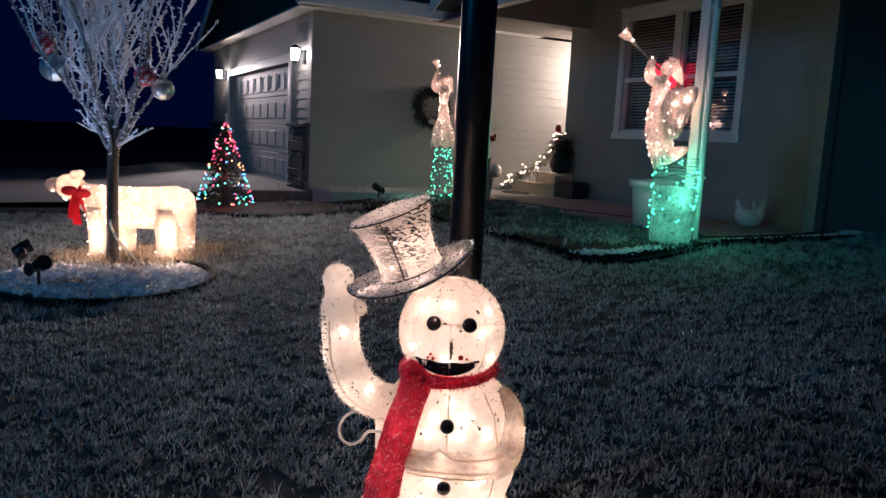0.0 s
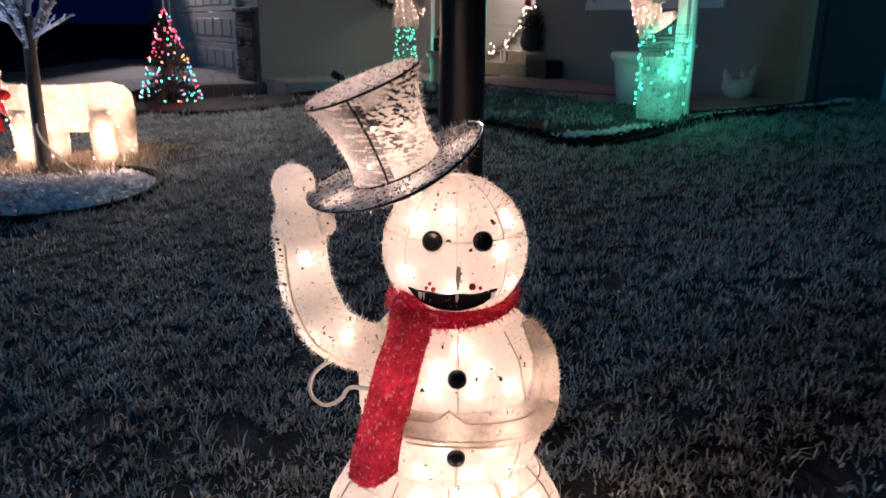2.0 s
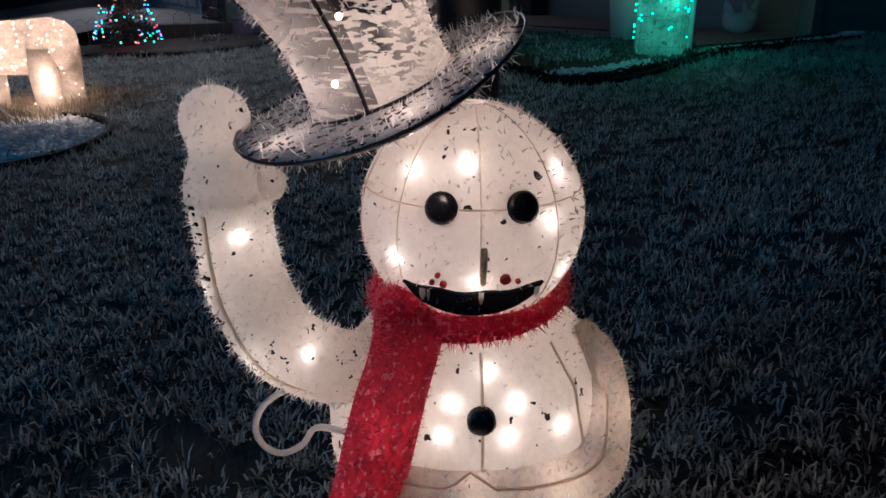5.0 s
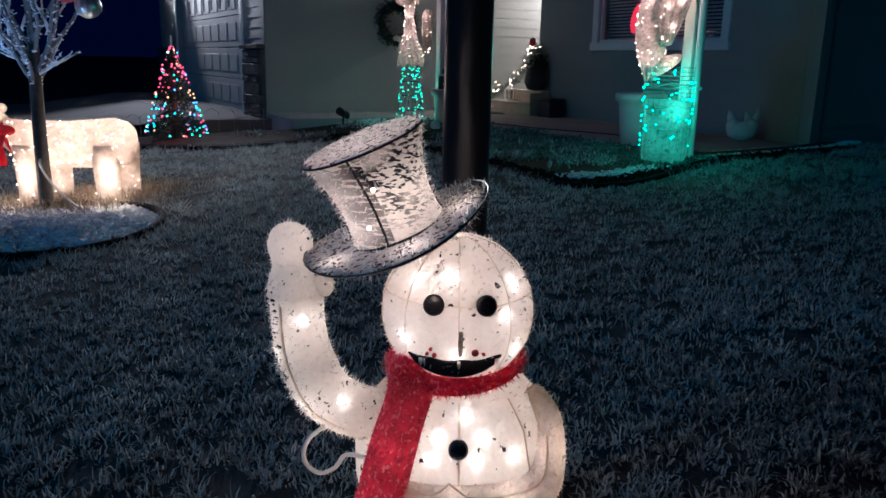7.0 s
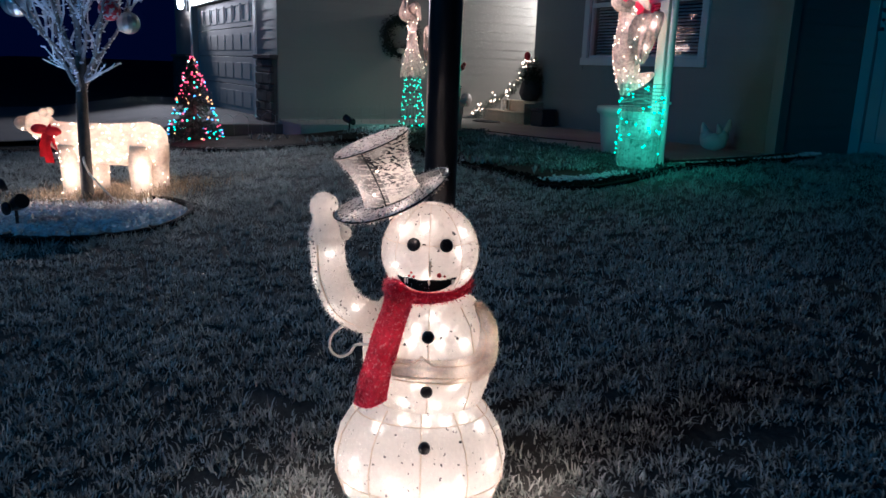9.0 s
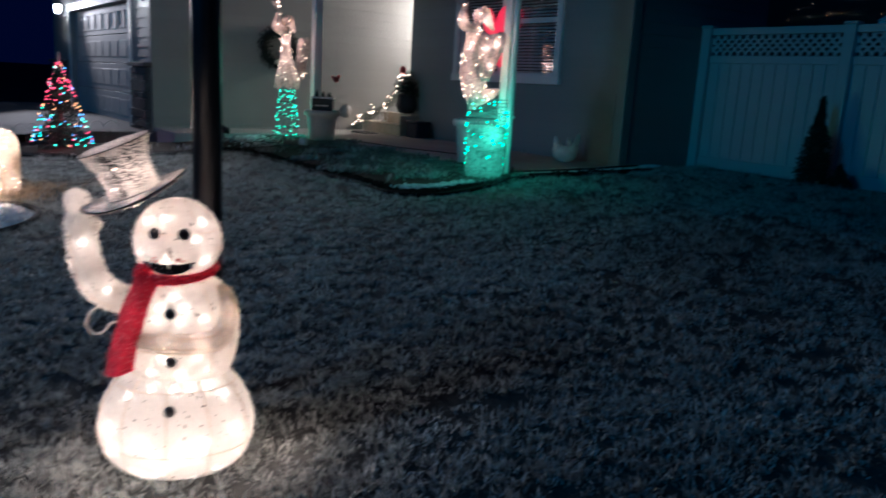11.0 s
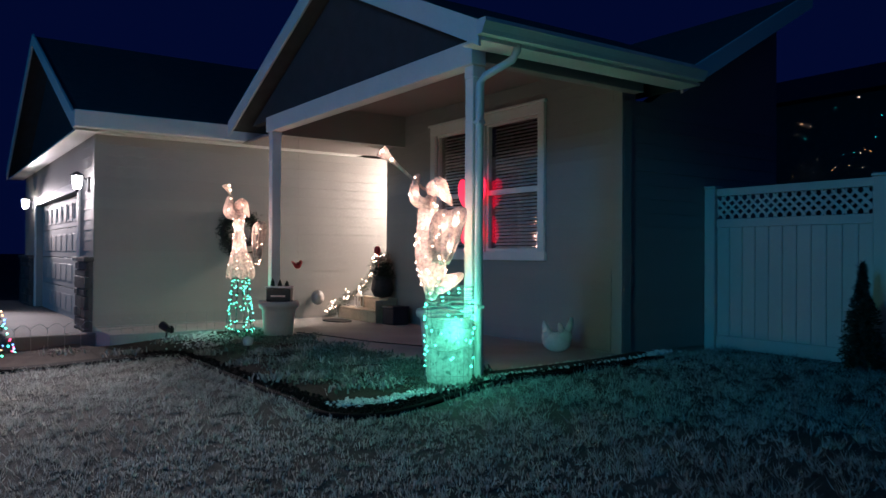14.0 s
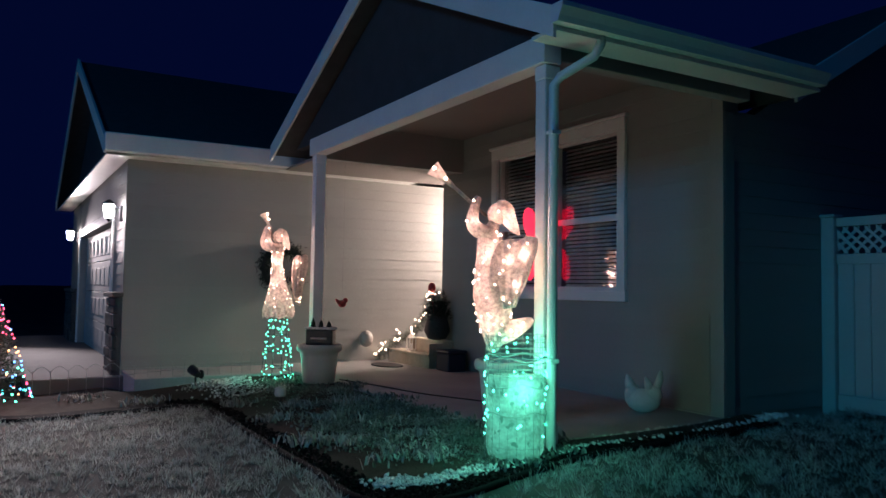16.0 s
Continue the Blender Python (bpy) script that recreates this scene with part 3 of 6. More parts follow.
for name, x0, x1 in (("stone_wainscot", -10.36, -9.52), ("stone_wainscot", -17.12, -15.50)):
    st = thing(name, (x0, 2.53, 0), "dark stone wainscot with a cap on the garage pier", "stone veneer", group="stone wainscots")
    part("backing", boxes((0, x1 - x0, 0.02, 0.08, 0.2, 1.31)), M_STONE, st)
    part("cap", boxes((-0.04, x1 - x0 + 0.03, -0.045, 0.08, 1.31, 1.37), bevel=0.008), M_STONE, st)
    rnd = random.Random(4)
    z = 0.24
    while z < 1.28:
        h = rnd.choice((0.09, 0.13, 0.17))
        h = min(h, 1.30 - z)
        x = 0.0
        while x < x1 - x0 - 0.02:
            w = min(rnd.uniform(0.16, 0.4), x1 - x0 - x)
            d = rnd.uniform(0.0, 0.02)
            part("stone", boxes((x + 0.004, x + w - 0.004, -0.012 - d, 0.03, z + 0.004, z + h - 0.004), bevel=0.01), M_STONE, st)
            x += w
        z += h


def sconce(x, z):
    s = thing("wall_lantern", (x, 2.59, z), "lit black wall lantern with a bright glass", "wall light", group="garage lanterns")
    part("back_plate", boxes((-0.05, 0.05, -0.02, 0.024, -0.14, 0.06), bevel=0.005), M_BLACK, s)
    bm = bmesh.new()
    tube(bm, [(0, -0.01, 0.02), (0, -0.08, 0.06), (0, -0.13, 0.09)], 0.01, 8)
    part("arm", bm, M_BLACK, s)
    bm = bmesh.new()
    lathe(bm, [(0.012, 0.13), (0.03, 0.12), (0.085, 0.08), (0.085, 0.07), (0.01, 0.068)], 16, cy=-0.14)
    part("hood", bm, M_BLACK, s)
    bm = bmesh.new()
    lathe(bm, [(0.03, -0.10), (0.05, -0.09), (0.065, 0.04), (0.06, 0.065)], 16, cy=-0.14)
    g = part("glass", bm, B_LAMP, s, "glowing glass")
    g.visible_shadow = False
    bm = bmesh.new()
    lathe(bm, [(0.005, -0.15), (0.02, -0.13), (0.04, -0.102), (0.005, -0.10)], 12, cy=-0.14)
    part("finial", bm, M_BLACK, s)
    return s


sconce(-9.85, 2.39)
sconce(-15.62, 2.39)
s = thing("entry_lantern", (-8.90, 8.02, 3.0), "lit pendant lantern hung in the recessed entry", "ceiling light")
bm = bmesh.new()
tube(bm, [(0, 0, -0.02), (0, 0, -0.30)], 0.008, 6)
part("rod", bm, M_BLACK, s)
bm = bmesh.new()
lathe(bm, [(0.09, 0.002), (0.095, -0.02), (0.08, -0.03)], 20)
part("canopy", bm, M_BLACK, s)
bm = bmesh.new()
lathe(bm, [(0.05, -0.30), (0.075, -0.32), (0.07, -0.46), (0.03, -0.48)], 20)
g = part("glass", bm, B_ENTRY, s, "glowing glass")
g.visible_shadow = False
ed = tagged(part("door_entry", boxes((-9.42, -8.58, 8.36, 8.40, FLOOR, 2.43), bevel=0.005), M_TRIM), "closed white entry door in the recess", "door", kind="structure")

# ---- snowman, lamp post ----
pole = thing("lamp_post", (-0.40, 0.27, 0), "round black metal post standing in the lawn", "post")
bm = bmesh.new()
lathe(bm, [(0.0515, -0.05), (0.0515, 3.3)], 28)
smooth(part("shaft", bm, M_BLACK, pole))
bm = bmesh.new()
lathe(bm, [(0.07, -0.03), (0.07, 0.012), (0.053, 0.025)], 28)
part("base_collar", bm, M_BLACK, pole)

SNOW_AT, SNOW_TURN = (-0.073, 0.064, 0), 59
SNOW_M = pose(*SNOW_AT, 0, 0, SNOW_TURN)
snowman = thing("snowman", SNOW_AT, "glowing white fleece snowman tipping a worn top hat on the lawn", "lawn decoration", turn=SNOW_TURN)
HEAD, HR = Vector((-0.003, 0, 0.764)), 0.134


def fleece(name, bm, count, parent, label="", material=None, seed=1, length=0.009, fibre=None):
    """A fleece part: its shell, with fibres standing out."""
    bm.normal_update()
    fuzz(bm, bm.faces[:], int(count * 1.1), length * 0.9, 0.0011, seed)
    for i, f in enumerate(bm.faces):
        f.smooth = len(f.verts) > 3
        f.material_index = 0 if len(f.verts) > 3 else 1
    return part(name, bm, [material or M_FABRIC, fibre or (M_FUZZ if material is None else material)], parent, label)


LOWER = [(0.10, 0.0), (0.185, 0.010), (0.225, 0.05), (0.246, 0.11), (0.25, 0.165), (0.234, 0.235), (0.202, 0.292), (0.165, 0.332), (0.10, 0.35)]
TORSO = [(0.10, 0.325), (0.155, 0.336), (0.172, 0.385), (0.185, 0.45), (0.186, 0.515), (0.168, 0.580), (0.128, 0.628), (0.09, 0.65)]
LOW_X, LOW_Y, TOR_Y = -0.016, 0.76, 0.80


def profile_at(profile, z):
    return float(np.interp(z, [q[1] for q in profile], [q[0] for q in profile]))


bm = bmesh.new()
lathe(bm, LOWER, 40, sy=LOW_Y, cx=LOW_X)
lower = fleece("lower_body", bm, 2600, snowman, "round lower body of glowing fleece", seed=2)
bm = bmesh.new()
lathe(bm, TORSO, 40, sy=TOR_Y)
torso = fleece("torso", bm, 2200, snowman, seed=3)
bm = bmesh.new()
ball(bm, HEAD, HR, HR * 0.98, HR, 36, 24)
head = fleece("head", bm, 1500, snowman, seed=4, length=0.009)


def on_head(x, z, lift=0.0):
    """A point of the face, from its sideways and upward offset, and its outward way."""
    y = -math.sqrt(max(HR * HR - x * x - z * z, 1e-4)) * 0.98
    p = Vector((x, y, z))
    return HEAD + p * (1 + lift / HR), p.normalized()


def disc(bm, at, out, r, thick, sides=18):
    q = out.to_track_quat("Z", "Y").to_matrix().to_4x4()
    m = Matrix.Translation(at) @ q
    rings = []
    for k, (rr, h) in enumerate(((r, -0.008), (r, thick * 0.5), (r * 0.75, thick), (r * 0.2, thick * 1.1))):
        rings.append([bm.verts.new(m @ Vector((rr * math.cos(i * math.tau / sides), rr * math.sin(i * math.tau / sides), h))) for i in range(sides)])
    for a, b in zip(rings, rings[1:]):
        for i in range(sides):
            bm.faces.new((a[i], a[(i + 1) % sides], b[(i + 1) % sides], b[i]))
    bm.faces.new(rings[-1])


for x in (-0.0385, 0.0465):
    p, out = on_head(x, 0.042)
    bm = bmesh.new()
    disc(bm, p, out, 0.0175, 0.007)
    smooth(part("eye", bm, M_EYE, head, "round black eye"))
# mouth: a black crescent that follows the face
bm = bmesh.new()
top, low = [], []
for i in range(17):
    u = -1 + i / 8
    x = -0.003 + 0.076 * u
    top.append(bm.verts.new(on_head(x, -0.047 - 0.005 * (1 - u * u) + 0.0015 * math.sin(9 * u), 0.004)[0]))
    low.append(bm.verts.new(on_head(x * 0.97, -0.048 - 0.037 * (1 - u * u) ** 0.7 - 0.001, 0.004)[0]))
for i in range(16):
    bm.faces.new((low[i], low[i + 1], top[i + 1], top[i]))
bmesh.ops.remove_doubles(bm, verts=bm.verts, dist=0.0005)
bmesh.ops.solidify(bm, geom=bm.faces[:], thickness=0.004)
mouth = part("mouth", bm, M_FELT, head, "black felt smiling mouth")
# pale wisps where the fleece hangs over the mouth
for x, w in ((-0.055, 0.006), (-0.049, 0.003), (0.004, 0.005), (0.062, 0.006)):
    bm = bmesh.new()
    rows = [[bm.verts.new(on_head(x + s * w * k, z, 0.0095)[0]) for s in (-0.5, 0.5)] for z, k in ((-0.045, 1.0), (-0.053, 1.1), (-0.061, 0.35))]
    for a, b in zip(rows, rows[1:]):
        bm.faces.new((a[0], a[1], b[1], b[0]))
    bmesh.ops.solidify(bm, geom=bm.faces[:], thickness=0.002)
    part("fleece_wisp", bm, M_FUZZ, mouth)
bm = bmesh.new()
tube(bm, [on_head(0.006, z, 0.003)[0] for z in (0.002, -0.018, -0.040)], [0.0035, 0.004, 0.003], 6)
part("nose_stub", bm, M_STUB, head, "worn stub where the nose was")
bm = bmesh.new()
for a in (-1.35, -0.70, 0.02, 0.72, 1.4):
    ring = []
    for i in range(19):
        e = -1.45 + i * 2.9 / 18
        ring.append(HEAD + HR * 1.004 * Vector((math.cos(e) * math.sin(a), -0.98 * math.cos(e) * math.cos(a), math.sin(e))))
    tube(bm, ring, 0.0008, 5)
tube(bm, [HEAD + HR * 1.004 * Vector((math.cos(0.31) * math.sin(a), -0.98 * math.cos(0.31) * math.cos(a), math.sin(0.31))) for a in [-1.6 + i * 0.2 for i in range(17)]], 0.001, 5)
part("head_seams", bm, M_SEAM, head, "thin wire seams")
rnd = random.Random(8)
for x, z, r in ((-0.042, -0.032, 0.003), (-0.036, -0.043, 0.004), (-0.048, -0.042, 0.003), (0.030, -0.036, 0.0062), (0.044, -0.040, 0.003)):
    bm = bmesh.new()
    p, out = on_head(x, z, 0.003)
    disc(bm, p, out, r, 0.001, 7)
    part("felt_fleck", bm, M_REDPAINT, head, "small fleck of red felt")


def on_body(r, z, sy, x, cx=0.0):
    c = max(1 - ((x - cx) / r) ** 2, 0.02)
    y = -r * sy * math.sqrt(c)
    return Vector((x, y, z)), Vector((x - cx, y / (sy * sy), 0)).normalized()


for z, prof, sy, cx in ((0.562, TORSO, TOR_Y, 0), (0.409, TORSO, TOR_Y, 0), (0.257, LOWER, LOW_Y, LOW_X)):
    p, out = on_body(profile_at(prof, z), z, sy, 0.004, cx)
    bm = bmesh.new()
    disc(bm, p + out * 0.003, out, 0.0165, 0.008)
    smooth(part("button", bm, M_EYE, snowman, "black button"))
bm = bmesh.new()
for a in (-1.2, -0.55, 0.05, 0.6, 1.25):
    tube(bm, [(LOW_X + (r + 0.001) * math.sin(a), -LOW_Y * (r + 0.001) * math.cos(a), z) for r, z in LOWER[1:-1]], 0.002, 5)
for z in (0.105, 0.305):
    r = profile_at(LOWER, z) + 0.002
    tube(bm, [(LOW_X + r * math.sin(a), -LOW_Y * r * math.cos(a), z) for a in [i * math.tau / 32 for i in range(33)]], 0.002, 5, cap=False)
part("body_seams", bm, M_SEAM, lower, "thin wire seams")
bm = bmesh.new()
for a in (-0.95, 0.03, 0.75):
    tube(bm, [((r + 0.001) * math.sin(a), -TOR_Y * (r + 0.001) * math.cos(a), z) for r, z in TORSO[1:-1]], 0.002, 5)
part("torso_seams", bm, M_SEAM, torso, "thin wire seams")

# raised arm, swept up to the hat
line = spline([(-0.10, -0.02, 0.568), (-0.165, -0.04, 0.576), (-0.230, -0.05, 0.614), (-0.266, -0.05, 0.685), (-0.276, -0.05, 0.74), (-0.279, -0.05, 0.80)], 5)
bm = bmesh.new()
tube(bm, line, [0.043 + 0.006 * math.sin(min(i, 20) * math.pi / 24) for i in range(len(line))], 16, cap=False)
arm = fleece("raised_arm", bm, 1700, snowman, "curved raised arm with dark worn flecks", M_ARMFAB, seed=5, length=0.011, fibre=M_FUZZ)
bm = bmesh.new()
hand = spline([(-0.279, -0.05, 0.798), (-0.281, -0.05, 0.825), (-0.283, -0.05, 0.85), (-0.286, -0.05, 0.88), (-0.287, -0.05, 0.905), (-0.287, -0.05, 0.923)], 3)
tube(bm, hand, [0.048, 0.048, 0.047, 0.045, 0.042, 0.038, 0.035, 0.034, 0.036, 0.038, 0.038, 0.036, 0.033, 0.027, 0.017, 0.003], 18, cap=False)
thumb = [(-0.246, -0.05, 0.818), (-0.232, -0.055, 0.815), (-0.219, -0.058, 0.812), (-0.213, -0.06, 0.811)]
tube(bm, thumb, [0.021, 0.021, 0.015, 0.002], 12, cap=False)
fleece("mitten", bm, 520, arm, seed=6, length=0.010)
bm = bmesh.new()
tube(bm, [p + Vector((-0.018, -0.044, -0.012)) for p in line[4:]], 0.0024, 5)
part("arm_seam", bm, M_SEAM, arm)
# worn dashes where the dark backing shows beside the seam
rnd = random.Random(33)
bm = bmesh.new()
for i in range(7, len(line) - 1):
    d = (line[i + 1] - line[i]).normalized()
    side = Vector((d.z, 0, -d.x))
    for _ in range(3):
        lean = rnd.uniform(0.55, 1.15)
        out = Vector((0, -math.cos(lean), 0)) - side * math.sin(lean)
        along = side * math.cos(lean) + Vector((0, -math.sin(lean), 0))
        c = line[i].lerp(line[i + 1], rnd.random()) + out * 0.0485
        w, h = rnd.uniform(0.0015, 0.006), rnd.uniform(0.001, 0.003)
        v = [bm.verts.new(c + along * w * a + d * h * b) for a, b in ((-1, -0.5), (0.2, -1), (1, 0.1), (0.5, 1), (-0.8, 0.6))]
        bm.faces.new(v)
bmesh.ops.solidify(bm, geom=bm.faces[:], thickness=0.001)
part("flecked_backing", bm, M_FELT, arm, "dark backing showing beside the seam")
# bent arm over the belly
line = spline([(0.125, -0.01, 0.605), (0.152, -0.04, 0.575), (0.158, -0.07, 0.515), (0.142, -0.108, 0.478), (0.09, -0.136, 0.470), (0.02, -0.150, 0.472), (-0.05, -0.147, 0.474), (-0.086, -0.138, 0.475)], 5)
bm = bmesh.new()
tube(bm, line, [0.026 + 0.010 * math.sin(math.pi * min(i / (len(line) - 1) + 0.15, 1)) for i in range(len(line))], 14)
bent = fleece("bent_arm", bm, 1500, snowman, "knitted cream sleeve of the bent arm", M_SLEEVE, seed=7, length=0.010, fibre=M_FUZZ)
bm = bmesh.new()
tube(bm, [p + Vector((-0.012 if i < 8 else 0, -0.026, 0.024 + 0.024 * math.exp(-((p.x + 0.008) / 0.016) ** 2))) for i, p in enumerate(line) if i > 3], 0.0022, 5)
tube(bm, [p + Vector((0, -0.034, -0.008)) for p in line[10:]], 0.0022, 5)
tube(bm, [p + Vector((0, -0.020, -0.027)) for p in line[12:]], 0.0022, 5)
part("sleeve_piping", bm, M_SEAM, bent)

# scarf
bm = bmesh.new()
ring = [(0.108 * math.sin(a), -0.104 * math.cos(a), 0.668 - 0.010 * math.cos(a) + 0.006 * math.sin(a)) for a in [i * math.tau / 28 for i in range(29)]]
tube(bm, ring, [0.015 - 0.004 * math.sin(i * math.tau / 28) for i in range(29)], 12, cap=False)
scarf = fleece("scarf", bm, 2800, snowman, "red plush scarf round the neck with a hanging tail", M_SCARF, seed=10, length=0.014, fibre=M_SCARFUZZ)
bm = bmesh.new()
line = spline([(-0.078, -0.092, 0.668), (-0.082, -0.128, 0.635), (-0.099, -0.158, 0.585), (-0.120, -0.176, 0.50), (-0.136, -0.182, 0.44), (-0.145, -0.182, 0.378)], 5)
rows = []
for i, p in enumerate(line):
    w = 0.041 + 0.004 * i / len(line)
    rows.append([bm.verts.new(p + Vector((w * c, -0.013 * math.cos(c * 1.5) + 0.03 * c * c - w * c * 0.15, w * c * 0.22))) for c in (-1, -0.6, -0.2, 0.2, 0.6, 1)])
for a, b in zip(rows, rows[1:]):
    for i in range(5):
        bm.faces.new((a[i], a[i + 1], b[i + 1], b[i]))
bmesh.ops.solidify(bm, geom=bm.faces[:], thickness=0.016)
fleece("scarf_tail", bm, 3600, scarf, "", M_SCARF, seed=11, length=0.011, fibre=M_SCARFUZZ)
bm = bmesh.new()
ball(bm, (-0.084, -0.078, 0.676), 0.032, 0.026, 0.026, 14, 10)
fleece("scarf_knot", bm, 700, scarf, "", M_SCARF, seed=12, length=0.012, fibre=M_SCARFUZZ)

# hat
hat_m = Matrix.Translation((-0.100, -0.08, 0.917)) @ Matrix.Rotation(radians(-22), 4, "Y") @ Matrix.Rotation(radians(7), 4, "X")
CROWN = [(0.082, 0.0), (0.075, 0.022), (0.073, 0.055), (0.077, 0.09), (0.087, 0.123), (0.097, 0.148), (0.101, 0.157), (0.096, 0.159)]


def brim_lift(x, y):
    return 0.55 * x * x - 0.12 * y * y


bm = bmesh.new()
lathe(bm, CROWN, 32)
bm.faces.ensure_lookup_table()
bmesh.ops.delete(bm, geom=[bm.faces[-1]], context="FACES_ONLY")
bmesh.ops.transform(bm, matrix=hat_m, verts=bm.verts)
hat = fleece("hat", bm, 1500, snowman, "worn black and white fleece top hat", M_HATFAB, seed=13, length=0.011, fibre=M_FUZZ)
hat.data.materials.append(M_HATSTREAK)
inside = hat_m.inverted()
for f in hat.data.polygons:
    c = inside @ f.center
    if len(f.vertices) == 4 and c.y < 0.02 and c.x < 0.005 and c.z < 0.15:
        f.material_index = 2
bm = bmesh.new()
lathe(bm, [(0.099, 0.156), (0.097, 0.161), (0.06, 0.163), (0.01, 0.163)], 32)
bm.faces.ensure_lookup_table()
bmesh.ops.delete(bm, geom=[bm.faces[-2]], context="FACES_ONLY")
bmesh.ops.transform(bm, matrix=hat_m, verts=bm.verts)
fleece("hat_top", bm, 300, hat, "speckled flat top of the hat", M_HATSPECK, seed=15, length=0.008, fibre=M_FUZZ)
bm = bmesh.new()
lathe(bm, [(0.06, -0.006), (0.145, -0.003), (0.160, 0.003), (0.145, 0.007), (0.06, 0.009)], 40)
for v in bm.verts:
    v.co.z += brim_lift(v.co.x, v.co.y)
bmesh.ops.transform(bm, matrix=hat_m, verts=bm.verts)
fleece("brim", bm, 1900, hat, "frayed speckled hat brim", M_HATSPECK, seed=14, length=0.012, fibre=M_FUZZ)
bm = bmesh.new()
for r, z in ((0.101, 0.158), (0.160, 0.006), (0.083, 0.010)):
    tube(bm, [hat_m @ Vector((r * math.sin(a), r * math.cos(a), z + (brim_lift(r * math.sin(a), r * math.cos(a)) if r > 0.12 else 0))) for a in [i * math.tau / 36 for i in range(37)]], 0.0018, 5, cap=False)
for a in (3.3, 4.6, 1.4):
    tube(bm, [hat_m @ Vector(((r + 0.001) * math.sin(a), (r + 0.001) * math.cos(a), z)) for r, z in CROWN[:-1]], 0.002, 5)
part("hat_frame", bm, M_EYE, hat, "dark wire frame of the hat")
# loop of cord at the shoulder
bm = bmesh.new()
tube(bm, spline([(-0.155, -0.05, 0.548), (-0.215, -0.06, 0.560), (-0.255, -0.065, 0.540), (-0.270, -0.065, 0.507), (-0.262, -0.065, 0.480), (-0.240, -0.065, 0.468), (-0.214, -0.065, 0.480), (-0.195, -0.065, 0.505), (-0.155, -0.09, 0.515)], 6), 0.0042, 8)
smooth(part("cord_loop", bm, M_CORD, snowman, "loose loop of white light cord"))
# bulbs
rnd = random.Random(21)
for x, z in ((-0.068, 0.075), (-0.01, 0.085), (0.09, 0.07), (-0.088, -0.022), (0.080, 0.022), (0.0, -0.040), (-0.055, -0.065), (0.100, -0.045)):
    p, out = on_head(x, z, 0.001)
    bulb(B_INNER, 0.005, HEAD + (p - HEAD) * 0.93, head)
for z, xs in ((0.605, (0.012,)), (0.575, (0.045, -0.03)), (0.54, (0.035, 0.10, -0.04)), (0.425, (0.08, -0.02)), (0.37, (-0.06, 0.03, 0.11))):
    for x in xs:
        q, out = on_body(profile_at(TORSO, z), z, TOR_Y, x)
        bulb(B_INNER, 0.005, q - out * 0.011, torso)
for z, xs in ((0.31, (-0.06, 0.01, 0.06, 0.11)), (0.285, (-0.13, 0.155)), (0.18, (-0.19, 0.19)), (0.15, (-0.08, 0.10)), (0.115, (-0.18, -0.05, 0.03, 0.09)), (0.085, (-0.215, 0.0, 0.20)), (0.045, (-0.12, -0.05, 0.14)), (0.02, (-0.09, 0.06))):
    for x in xs:
        q, out = on_body(profile_at(LOWER, z), z, LOW_Y, x, LOW_X)
        bulb(B_INNER, 0.0056, q - out * 0.012, lower)
for p in ((-0.196, -0.084, 0.618), (-0.305, -0.068, 0.695), (-0.258, -0.080, 0.615), (-0.262, -0.088, 0.765)):
    bulb(B_INNER, 0.0045, p, arm)
for q in ((0.0, -0.08, 0.10), (-0.03, -0.075, 0.045), (0.02, -0.112, -0.012)):
    bulb(B_WARM, 0.0035, hat_m @ Vector(q), hat)
for z, w in ((0.17, 1.1), (0.47, 0.9), (0.764, 0.58)):
    lamp("snowman_light", "POINT", SNOW_M @ Vector((0, 0, z)), w, WARM, 0.07)
lamp("snowman_arm_light", "POINT", SNOW_M @ Vector((-0.275, -0.05, 0.74)), 0.10, WARM, 0.025)
lamp("snowman_arm_light", "POINT", SNOW_M @ Vector((-0.225, -0.047, 0.61)), 0.09, WARM, 0.025)
lamp("snowman_hat_light", "POINT", SNOW_M @ (hat_m @ Vector((0, 0, 0.08))), 0.55, WARM, 0.03)
lamp("snowman_hat_light", "POINT", SNOW_M @ (hat_m @ Vector((0.02, -0.10, -0.03))), 0.26, WARM, 0.01)
# added fill lamps over the brim, away from the bulbs, brighten crown and brim
for q in ((-0.10, -0.07, 0.035), (0.03, -0.115, 0.03), (0.115, -0.03, 0.04), (-0.06, 0.11, 0.03)):
    lamp("snowman_hat_light", "POINT", SNOW_M @ (hat_m @ Vector(q)), 0.08, WARM, 0.012)
lamp("snowman_sleeve_light", "POINT", SNOW_M @ Vector((0.157, -0.06, 0.53)), 0.17, WARM, 0.015)
lamp("snowman_mitten_light", "POINT", SNOW_M @ Vector((-0.235, -0.055, 0.815)), 0.012, WARM, 0.008)
for q in ((0.09, -0.137, 0.472), (0.0, -0.149, 0.473)):
    lamp("snowman_sleeve_light", "POINT", SNOW_M @ Vector(q), 0.06, WARM, 0.013)
# added fill lamps in the air round the base, to brighten the grass
for a in (-1.5, -0.9, -0.3, 0.3, 0.9, 1.5):
    lamp("snowman_fill_light", "POINT", SNOW_M @ Vector((LOW_X + 0.36 * math.sin(a), -0.31 * math.cos(a), 0.13)), 0.7, WARM, 0.03)
# added fill behind the scarf tail and by the cord loop
for q in ((-0.105, -0.150, 0.56), (-0.125, -0.158, 0.47), (-0.235, -0.115, 0.535)):
    lamp("snowman_fill_light", "POINT", SNOW_M @ Vector(q), 0.05, WARM, 0.03)
